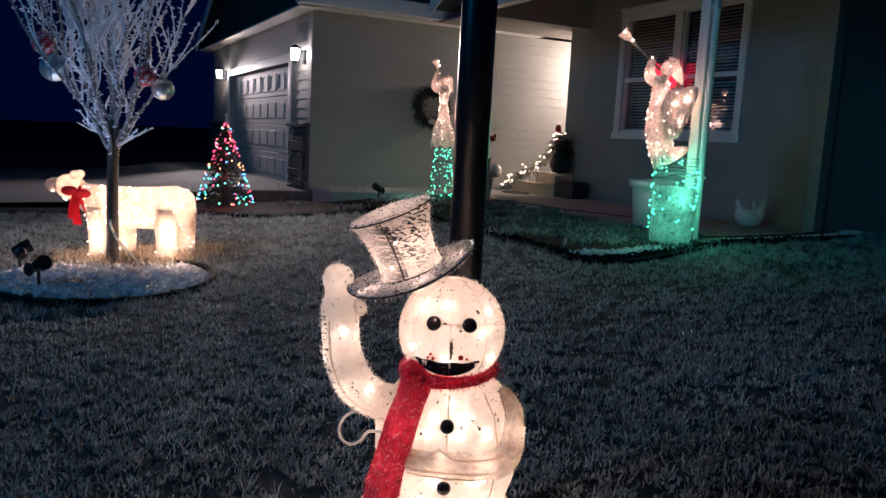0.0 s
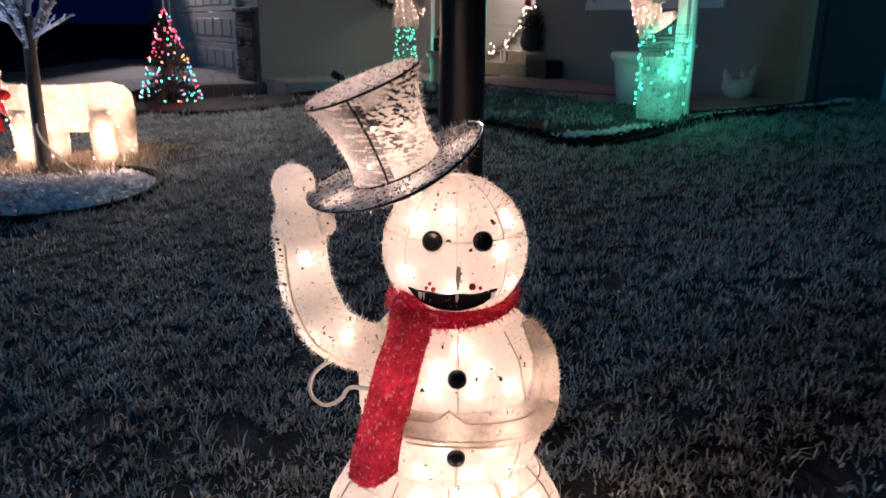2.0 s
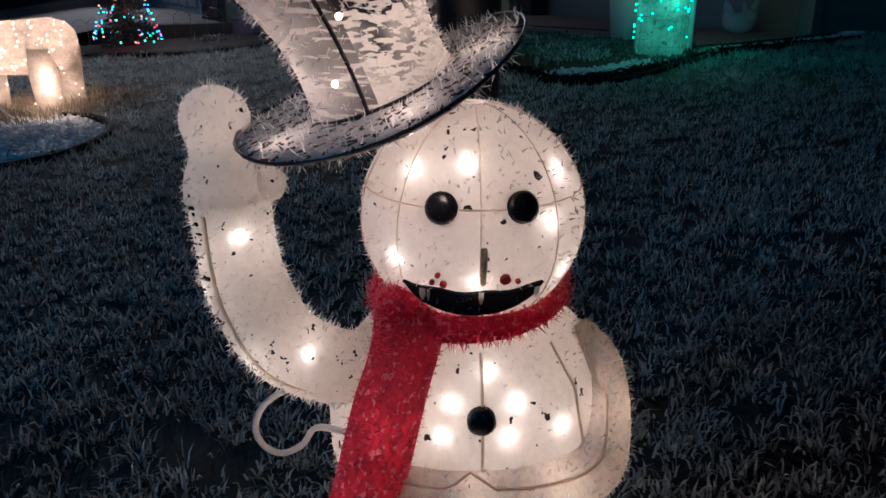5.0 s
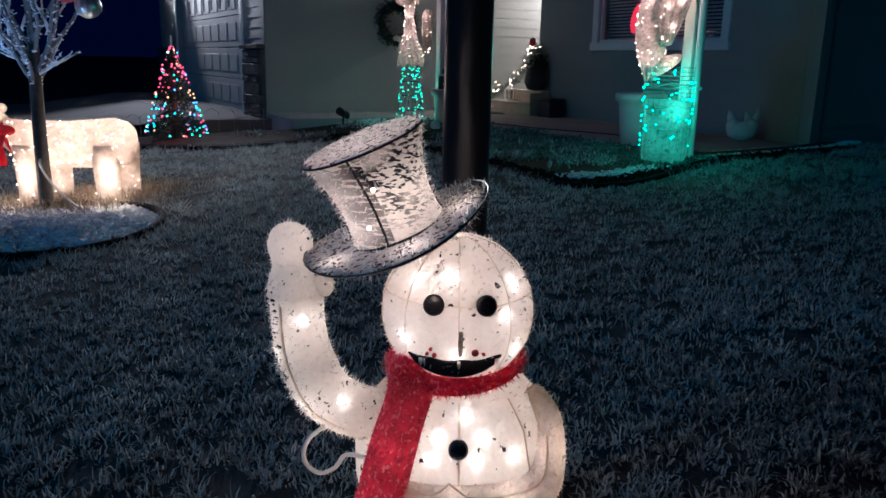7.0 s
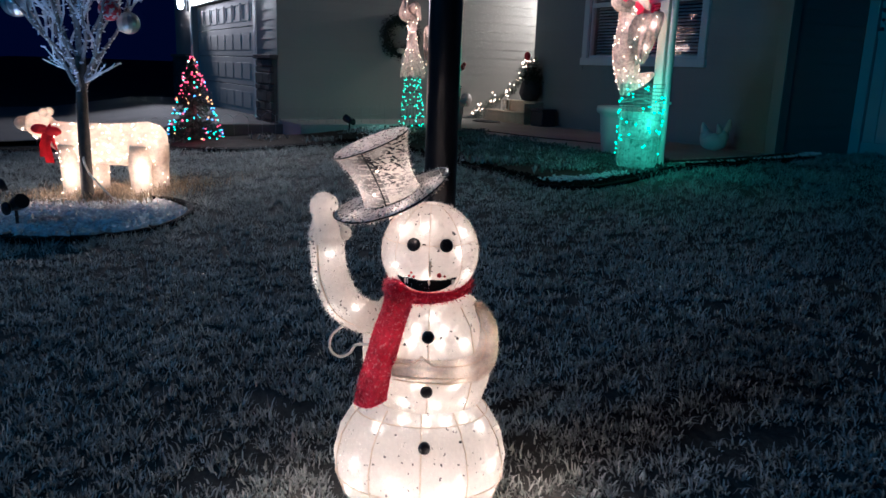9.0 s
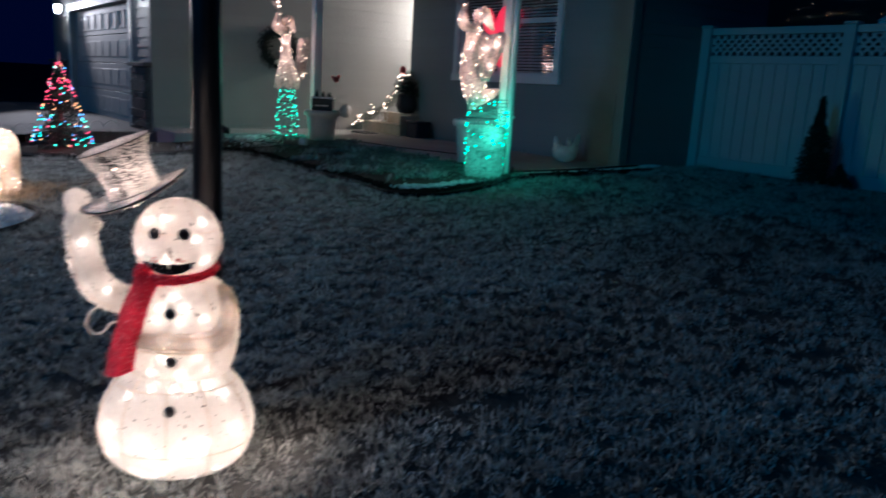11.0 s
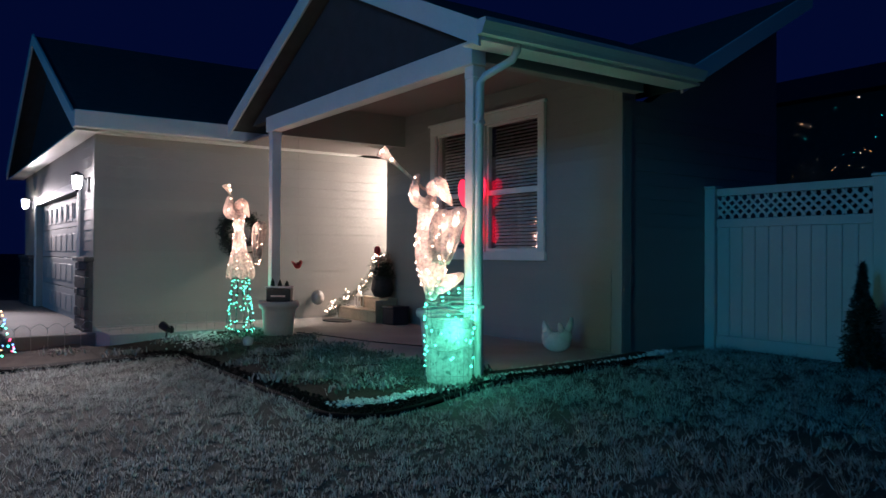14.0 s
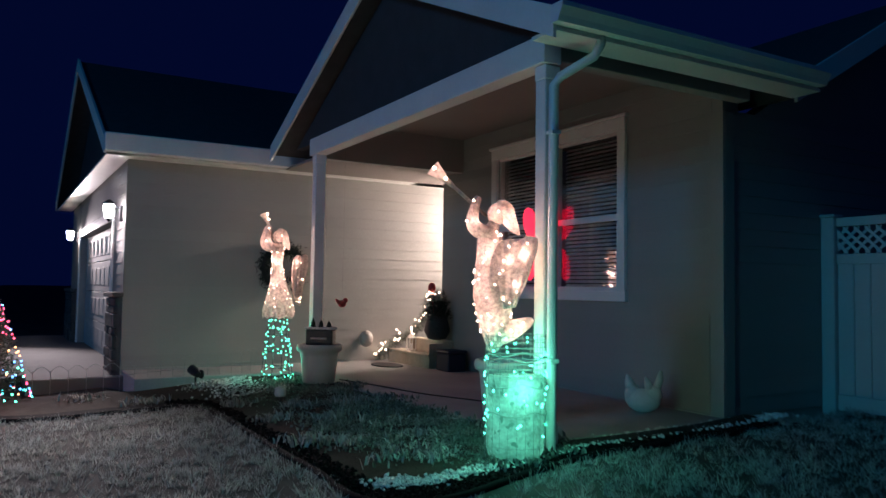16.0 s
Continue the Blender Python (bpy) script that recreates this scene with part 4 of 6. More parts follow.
lamp("snowman_mitten_light", "POINT", SNOW_M @ Vector((-0.286, -0.05, 0.878)), 0.05, WARM, 0.02)

# ---- tree with baubles, gravel ring, bear ----
TREE = (-5.27, -0.385, 0.03)
RING, RING_R = (-4.74, -0.47), 0.80
bm = bmesh.new()
lathe(bm, [(RING_R, ground_height(*RING) - 0.03), (RING_R, ground_height(*RING) + 0.03), (RING_R - 0.03, ground_height(*RING) + 0.035), (0.5, ground_height(*RING) + 0.05), (0.1, ground_height(*RING) + 0.055)], 48, cx=RING[0], cy=RING[1])
tagged(smooth(part("tree_ring_soil", bm, M_BEDSOIL)), "mounded round bed under the young tree", "flower bed", kind="structure")
bm = bmesh.new()
tube(bm, [(RING[0] + (RING_R + 0.005) * math.cos(a), RING[1] + (RING_R + 0.005) * math.sin(a), ground_height(RING[0] + (RING_R + 0.005) * math.cos(a), RING[1] + (RING_R + 0.005) * math.sin(a)) + 0.015) for a in [i * math.tau / 60 for i in range(61)]], 0.028, 8, cap=False)
tagged(smooth(part("ring_edging", bm, M_RUBBER)), "black plastic edging round the gravel bed", "edging", kind="structure")


def pebbles(name, spots, seed, size, label, material=M_GRAVEL):
    """Loose stones: small uneven octahedra in one mesh."""
    rnd = random.Random(seed)
    verts, faces = [], []
    for x, y, z in spots:
        r = size * rnd.uniform(0.55, 1.35)
        t = Euler((rnd.uniform(0, 3), rnd.uniform(0, 3), rnd.uniform(0, 3))).to_matrix()
        base = len(verts)
        for v in ((1, 0, 0), (-1, 0, 0), (0, 1, 0), (0, -1, 0), (0, 0, 0.7), (0, 0, -0.7)):
            w = t @ (Vector(v) * r * rnd.uniform(0.75, 1.2))
            verts.append((x + w.x, y + w.y, z + w.z * 0.7))
        for f in ((0, 2, 4), (2, 1, 4), (1, 3, 4), (3, 0, 4), (2, 0, 5), (1, 2, 5), (3, 1, 5), (0, 3, 5)):
            faces.append([base + i for i in f])
    me = bpy.data.meshes.new(name)
    me.from_pydata(verts, [], faces)
    me.materials.append(material)
    return tagged(new(name, me), label, "gravel", kind="stuff")


rnd = random.Random(5)
spots = []
for _ in range(5200):
    a, r = rnd.uniform(0, math.tau), (RING_R - 0.03) * math.sqrt(rnd.random())
    x, y = RING[0] + r * math.cos(a), RING[1] + r * math.sin(a)
    spots.append((x, y, ground_height(*RING) + 0.058 - 0.03 * r + rnd.uniform(-0.005, 0.012)))
pebbles("white_gravel", spots, 6, 0.029, "frosty white gravel in the round tree bed")

tree = thing("young_tree", TREE, "bare young tree thick with hoar frost", "tree")
bm = bmesh.new()
tube(bm, spline([(0, 0, -0.04), (0.004, 0.004, 0.5), (0.0, 0.012, 0.95), (0.0, 0.02, 1.22)], 4), [0.052 - 0.0012 * i for i in range(13)], 12)
smooth(part("trunk", bm, M_TRUNK, tree, "smooth brown trunk"))
bm, bt = bmesh.new(), bmesh.new()
rnd = random.Random(31)


def branch(start, way, length, radius, depth):
    pts, p, d = [start], start.copy(), way.normalized()
    n = max(3, int(length / 0.09))
    for i in range(n):
        d = (d + Vector((rnd.gauss(0, 0.11), rnd.gauss(0, 0.11), rnd.gauss(0.055, 0.06)))).normalized()
        p = p + d * length / n
        pts.append(p.copy())
    tube(bm if depth < 1 else bt, pts, [radius * (1 - 0.65 * i / n) for i in range(n + 1)], 6 if depth < 2 else 5)
    for i in range(1, n + 1):
        for _ in range(4 if depth < 3 else 3):
            sd = Vector((rnd.gauss(0, 1), rnd.gauss(0, 1), rnd.gauss(0.3, 0.6))).normalized()
            r = radius * (1 - 0.65 * i / n)
            a = pts[i] + sd * r * 0.5 - d * rnd.uniform(0, 0.06)
            tube(bt, [a, a + sd * rnd.uniform(0.012, 0.034)], [0.006, 0.0038], 4)
    if depth < 3:
        kids = {0: 5, 1: 2, 2: 1}[depth]
        for k in range(kids):
            i = max(1, int(n * rnd.uniform(0.2, 0.95)))
            away = Vector((rnd.gauss(0, 1), rnd.gauss(0, 1), rnd.uniform(0.1, 0.9))).normalized()
            branch(pts[i], (d * 1.0 + away * 0.75), length * rnd.uniform(0.45, 0.7), max(radius * 0.62, 0.0066), depth + 1)


for k in range(12):
    a = k * 2.4 + rnd.uniform(-0.25, 0.25)
    lean = rnd.uniform(0.38, 0.82)
    z0 = 0.88 + 0.032 * k
    branch(Vector((0, 0.012, z0)), Vector((lean * math.cos(a), lean * math.sin(a), 1)), rnd.uniform(1.35, 1.8), 0.016, 0)
branch(Vector((0, 0.02, 1.2)), Vector((0.03, 0, 1)), 1.7, 0.028, 0)
for a in (1.7, 4.6, 0.9, 3.9):
    branch(Vector((0, 0.012, 0.98 + 0.02 * a)), Vector((math.cos(a), math.sin(a), 0.5)), 0.34, 0.011, 2)
bark = part("crown", bm, M_BARK, tree, "frosted limbs")
smooth(bark)
part("twig_growth", bt, M_FROST, tree, "frosted twigs")


def bauble(at, r, material, label, cap):
    b = thing("bauble", at, label, "ornament", group="tree baubles")
    bm = bmesh.new()
    n = 28
    prof = [(0.02 * r, -r)] + [(r * math.sin(i * math.pi / 12), -r * math.cos(i * math.pi / 12)) for i in range(1, 12)] + [(0.15 * r, r)]
    rings = []
    for q, z in prof:
        rings.append([bm.verts.new((q * (1 + (0.035 if k % 2 else -0.02)) * math.cos(k * math.tau / n), q * (1 + (0.035 if k % 2 else -0.02)) * math.sin(k * math.tau / n), z)) for k in range(n)])
    for a, c in zip(rings, rings[1:]):
        for k in range(n):
            bm.faces.new((a[k], a[(k + 1) % n], c[(k + 1) % n], c[k]))
    part("globe", bm, material, b)
    bm = bmesh.new()
    tube(bm, [(0, 0, r), (0, 0, r + 0.03)], 0.014, 8)
    tube(bm, [(0, 0, r + 0.03), (0.0, 0.0, r + 0.2)], 0.0025, 4)
    part("cap_and_string", bm, M_CORD if cap else M_BLACK, b)
    return b


M_SILVER = mat("silver_bauble", (0.55, 0.62, 0.64), 0.28, metal=0.8, vary=0.1, bump=0.02)
M_REDBALL = mat("frosted_red_bauble", (0.42, 0.02, 0.05), 0.35, metal=0.3, vary=0.3, scale=20, bump=0.1, spots=(0.45, 0.45, 0.5), spot_scale=30, spot_cut=0.45)
for y, z, x, r, m, lb in ((-0.79, 1.63, -5.2, 0.105, M_SILVER, "ribbed silver bauble hanging in the frosted tree"), (-0.86, 1.83, -5.4, 0.09, M_REDBALL, "frosted red bauble hanging in the tree"),
                          (-0.13, 1.62, -5.2, 0.085, M_REDBALL, "frosted red bauble hanging in the tree"), (0.02, 1.53, -5.3, 0.09, M_SILVER, "small silver bauble hanging in the frosted tree")):
    bauble((x, y, z), r, m, lb, True)
st = thing("spotlight", (-4.42, -0.92, ground_height(-4.42, -0.92) + 0.02), "small black garden spotlight on a spike", "garden light", turn=30, group="garden spotlights")


def spot_parts(st):
    bm = bmesh.new()
    tube(bm, [(0, 0, -0.03), (0, 0, 0.16)], 0.012, 8)
    part("spike", bm, M_BLACK, st)
    bm = bmesh.new()
    tube(bm, [(-0.05, 0, 0.17), (0.02, 0, 0.20), (0.08, 0, 0.225)], [0.035, 0.05, 0.055], 14)
    part("lamp_head", bm, M_BLACK, st)
    bm = bmesh.new()
    ball(bm, (0, -0.07, 0.17), 0.045, 0.03, 0.05, 10, 8)
    part("second_head", bm, M_BLACK, st)


spot_parts(st)
spot("tree_uplight", (-4.42, -0.86, 0.27), (-5.2, -0.42, 2.3), 26, (0.56, 0.76, 1.0), 62, 0.6, 0.04)
spot("tree_uplight", (-5.18, -1.0, 0.27), (-5.25, -0.4, 2.3), 20, (0.56, 0.76, 1.0), 62, 0.6, 0.04)
copy_thing(st, pose(-5.18, -1.06, ground_height(-5.18, -1.06) + 0.02, 0, 0, 100))
copy_thing(st, pose(-8.2, 3.2, ground_height(-8.2, 3.2), 0, 0, 200))

# bear: axis from hind feet to head
BEAR_M = pose(-5.52, -0.16, 0.04, 0, 0, -110) @ Matrix.Scale(0.86, 4)
bear = thing("polar_bear", (0, 0, 0), "glowing white fleece polar bear with a red bow", "lawn decoration")
bear.matrix_basis = BEAR_M
# local +x runs to the head, the near side is local +y


def bear_leg(x, y, r):
    bm = bmesh.new()
    tube(bm, spline([(x, y, 0.55), (x + 0.005, y, 0.32), (x, y, 0.14), (x + 0.012, y, 0.04), (x + 0.02, y, 0.0)], 3), [r * k for k in (1.12, 1.12, 1.10, 1.06, 1.02, 1.0, 0.97, 0.97, 1.0, 1.08, 1.12, 1.1, 1.0)], 14)
    return fleece("leg", bm, 420, bear, "", M_BEAR, seed=int(100 + x * 50 + y * 20), length=0.028)


bm = bmesh.new()
prof = [(-0.56, 0.54, 0.06), (-0.545, 0.55, 0.14), (-0.49, 0.555, 0.195), (-0.38, 0.56, 0.222), (-0.22, 0.55, 0.218), (0.02, 0.545, 0.208), (0.22, 0.55, 0.205), (0.36, 0.565, 0.192), (0.46, 0.60, 0.165), (0.55, 0.65, 0.135)]
rings = []
for x, z, r in prof:
    rings.append([bm.verts.new((x, 0.86 * r * math.cos(k * math.tau / 20), z + r * math.sin(k * math.tau / 20))) for k in range(20)])
for a, b in zip(rings, rings[1:]):
    for k in range(20):
        bm.faces.new((a[k], a[(k + 1) % 20], b[(k + 1) % 20], b[k]))
bm.faces.new(rings[0][::-1]), bm.faces.new(rings[-1])
bmesh.ops.recalc_face_normals(bm, faces=bm.faces)
bear_body = fleece("body", bm, 2600, bear, "", M_BEAR, seed=41, length=0.03)
BEAR_LEGS = ((-0.44, -0.09), (-0.31, 0.10), (0.36, 0.09), (0.13, -0.10))
for x, y in BEAR_LEGS:
    bear_leg(x, y, 0.108 if x < 0 else 0.088)
bm = bmesh.new()
ball(bm, (0.64, 0, 0.73), 0.15, 0.125, 0.125, 20, 14, Matrix.Rotation(radians(-12), 4, "Y"))
ball(bm, (0.78, 0, 0.74), 0.105, 0.075, 0.075, 16, 12, Matrix.Rotation(radians(-8), 4, "Y"))
ball(bm, (0.58, 0.085, 0.855), 0.045, 0.03, 0.045, 10, 8)
ball(bm, (0.58, -0.085, 0.855), 0.045, 0.03, 0.045, 10, 8)
bear_head = fleece("head", bm, 800, bear, "", M_BEAR, seed=43, length=0.02)
bm = bmesh.new()
ball(bm, (0.878, 0, 0.765), 0.016, 0.02, 0.014, 10, 8)
part("nose", bm, M_EYE, bear_head)
bm = bmesh.new()
ring = [(0.50 + 0.04 * math.sin(a), 0.126 * math.cos(a), 0.615 + 0.14 * math.sin(a)) for a in [i * math.tau / 24 for i in range(25)]]
tube(bm, ring, 0.022, 8, cap=False)
bow = part("ribbon", bm, M_RIBBON, bear, "red ribbon with a bow and tails")
for s in (-1, 1):
    bm = bmesh.new()
    ball(bm, (0.55 + s * 0.06, 0.135, 0.69 + s * 0.012), 0.082, 0.026, 0.05, 12, 8)
    part("bow_loop", bm, M_RIBBON, bow)
    bm = bmesh.new()
    q = [(0.53 + s * 0.01, 0.14, 0.68), (0.565 + s * 0.012, 0.155, 0.55), (0.555 + s * 0.025, 0.15, 0.40 + 0.03 * s)]
    rows = [[bm.verts.new(Vector(c) + Vector((w * 0.04, 0.005 * abs(w), 0))) for w in (-1, 0, 1)] for c in q]
    for a, b in zip(rows, rows[1:]):
        for i in range(2):
            bm.faces.new((a[i], a[i + 1], b[i + 1], b[i]))
    bmesh.ops.solidify(bm, geom=bm.faces[:], thickness=0.006)
    part("bow_tail", bm, M_RIBBON, bow)
rnd = random.Random(77)
for _ in range(110):
    x = rnd.uniform(-0.54, 0.5)
    r = 0.212 if x > -0.46 else 0.195
    a = rnd.uniform(-0.9, 1.35)
    bulb(B_WARM, rnd.choice((0.0055, 0.007)), (x, 0.9 * r * math.cos(a), 0.55 + 1.02 * r * math.sin(a)), bear_body)
for x, y in BEAR_LEGS:
    for k in range(9):
        a = rnd.uniform(0.3, 2.8)
        bulb(B_WARM, 0.0065, (x + 0.108 * math.cos(a), y + 0.108 * math.sin(a), 0.03 + 0.045 * k), bear)
for _ in range(14):
    a, e = rnd.uniform(0.2, 2.9), rnd.uniform(-0.8, 1.2)
    bulb(B_WARM, 0.010, (0.66 + 0.15 * math.cos(a) * math.cos(e), 0.13 * math.sin(a) * math.cos(e), 0.70 + 0.13 * math.sin(e)), bear_head)
# four glow inside; the last three are added fill beside the bear, for the ground
for q, w in (((-0.40, 0, 0.58), 2.6), ((-0.08, 0, 0.58), 2.2), ((0.28, 0, 0.58), 2.2), ((0.64, 0, 0.73), 1.2), ((-0.38, 0.32, 0.30), 6.5), ((0.33, 0.32, 0.30), 5.5), ((-0.1, -0.34, 0.3), 3.4)):
    lamp("bear_glow_and_fill", "POINT", BEAR_M @ Vector(q), w, WARM, 0.07)
for x, y in BEAR_LEGS:
    lamp("bear_leg_light", "POINT", BEAR_M @ Vector((x, y, 0.22)), 0.36, WARM, 0.03)
for y in (-0.085, 0.085):
    lamp("bear_ear_light", "POINT", BEAR_M @ Vector((0.58, y, 0.858)), 0.06, WARM, 0.012)
bm = bmesh.new()
tube(bm, spline([(-5.30, -0.33, 0.48), (-5.22, -0.40, 0.43), (-5.18, -0.36, 0.3), (-5.1, -0.22, 0.12), (-5.06, -0.16, 0.09), (-5.26, -0.18, 0.09)], 5), 0.009, 6)
tagged(smooth(part("power_cable", bm, M_CORD)), "white light cord tied to the tree trunk", "cord")

# ---- lit fir by the drive ----


def cone_tree(name, at, height, radius, material, label, category, seed, layers=16, per=26, stem=0.05, spire=False):
    t = thing(name, at, label, category)
    rnd = random.Random(seed)
    bm = bmesh.new()
    tube(bm, [(0, 0, -0.05), (0, 0, height * 0.97)], [stem, 0.008], 8)
    part("trunk", bm, M_TRUNK, t)
    verts, faces = [], []
    for k in range(layers):
        f = k / layers
        z = 0.06 + f * (height - 0.08)
        R = radius * (float(np.interp(f, [0, 0.3, 0.58, 0.7, 0.85, 1], [1, 0.95, 0.66, 0.28, 0.14, 0.03])) if spire else (1 - f) ** 0.9) + 0.015
        for i in range(max(7, int(per * (1 - 0.7 * f)))):
            a = rnd.uniform(0, math.tau)
            L = R * rnd.uniform(0.75, 1.12)
            for j in range(9):
                u = (j + 1) / 9
                c = Vector((math.cos(a) * L * u, math.sin(a) * L * u, z + 0.05 * (1 - u) - 0.10 * L * u * u + rnd.uniform(-0.03, 0.03)))
                for _ in range(3):
                    d = Vector((rnd.gauss(0, 1), rnd.gauss(0, 1), rnd.gauss(0.1, 0.7))).normalized() * rnd.uniform(0.025, 0.055)
                    s = d.cross(Vector((rnd.random(), rnd.random(), rnd.random()))).normalized() * 0.006
                    b = len(verts)
                    verts += [tuple(c - s), tuple(c + s), tuple(c + d)]
                    faces.append((b, b + 1, b + 2))
    me = bpy.data.meshes.new("needles")
    me.from_pydata(verts, [], faces)
    me.materials.append(material)
    o = new("needles", me)
    o.parent = t
    return t


CT = (-9.0, 1.28, ground_height(-9.0, 1.28))
fir = cone_tree("lit_fir", CT, 1.15, 0.35, M_FIR, "small dark fir wound with multicoloured lights", "christmas tree", 51)
rnd = random.Random(52)
for i in range(150):
    f = rnd.random() ** 1.35
    z = 0.07 + f * 1.07
    R = 0.35 * (1 - f) ** 0.9 + 0.03
    a = rnd.uniform(0, math.tau)
    rnd.random()
    m = B_RED if z > 0.62 and rnd.random() < 0.62 else rnd.choice((B_RED, B_RED, B_TEAL, B_BLUE, B_AMBER, B_GREEN))
    if 0.28 < z < 0.5 and rnd.random() < 0.55:
        m = rnd.choice((B_TEAL, B_GREEN, B_BLUE))
    if 0.5 <= z < 0.68 and rnd.random() < 0.5:
        m = B_AMBER
    bulb(m, 0.011, (R * math.cos(a), R * math.sin(a), z), fir)
bm = bmesh.new()
tube(bm, [(0, 0, 1.13), (0, 0, 1.27)], 0.012, 6)
part("top_spike", bm, M_SNOW, fir, "white top spike")
# added red fill, two beside and two within the fir, to brighten its needles
for dx, dy, z, w, c in ((0.40, -0.18, 0.18, 1.2, (1.0, 0.16, 0.2)), (0.36, 0.05, 0.6, 1.0, (1.0, 0.25, 0.2)), (0.10, 0, 0.40, 0.8, (1.0, 0.2, 0.2)), (0.06, 0, 0.75, 0.7, (1.0, 0.2, 0.2))):
    lamp("fir_fill_light", "POINT", (CT[0] + dx, CT[1] + dy, CT[2] + z), w, c, 0.1)

# ---- angels on lit cages ----


ANGEL_PROFILE = [(-0.045, 0.0, 0.03), (-0.035, 0.05, 0.062), (-0.03, 0.13, 0.096), (-0.04, 0.24, 0.116), (-0.056, 0.36, 0.122), (-0.066, 0.46, 0.110), (-0.072, 0.56, 0.094), (-0.076, 0.66, 0.080), (-0.075, 0.75, 0.082), (-0.065, 0.81, 0.055), (-0.04, 0.87, 0.032)]
SLIM_PROFILE = [(0, 0.0, 0.175), (0, 0.05, 0.185), (0, 0.12, 0.172), (0, 0.21, 0.145), (-0.01, 0.32, 0.106), (-0.02, 0.42, 0.082), (-0.025, 0.53, 0.068), (-0.03, 0.61, 0.060), (-0.025, 0.715, 0.072), (-0.02, 0.80, 0.07), (-0.01, 0.87, 0.03)]
# each wing: how its inner and outer edges run from the lower tip to the crest
SLIM_WING = [(0.19, 0.14, 0.21, 0.13), (0.135, 0.22, 0.23, 0.24), (0.105, 0.36, 0.25, 0.36), (0.10, 0.50, 0.28, 0.50), (0.105, 0.62, 0.305, 0.62), (0.125, 0.68, 0.30, 0.70)]
WING = [(0.02, 0.27, 0.095, 0.285), (-0.05, 0.34, 0.145, 0.40), (-0.075, 0.44, 0.185, 0.50), (-0.08, 0.54, 0.215, 0.60), (-0.06, 0.64, 0.24, 0.69), (-0.03, 0.70, 0.235, 0.745)]


def wing_at(rows, u, v):
    """The place on a wing: u from the inner to the outer edge, v from the tip to the crest."""
    k = min(int(v * (len(rows) - 1)), len(rows) - 2)
    f = v * (len(rows) - 1) - k
    x0, z0, x1, z1 = [p + f * (q - p) for p, q in zip(rows[k], rows[k + 1])]
    crest = max(0.0, (v - 0.8) / 0.2) * 0.028 * abs(math.sin(u * math.tau * 1.0))
    return x0 + u * (x1 - x0), z0 + u * (z1 - z0) + crest


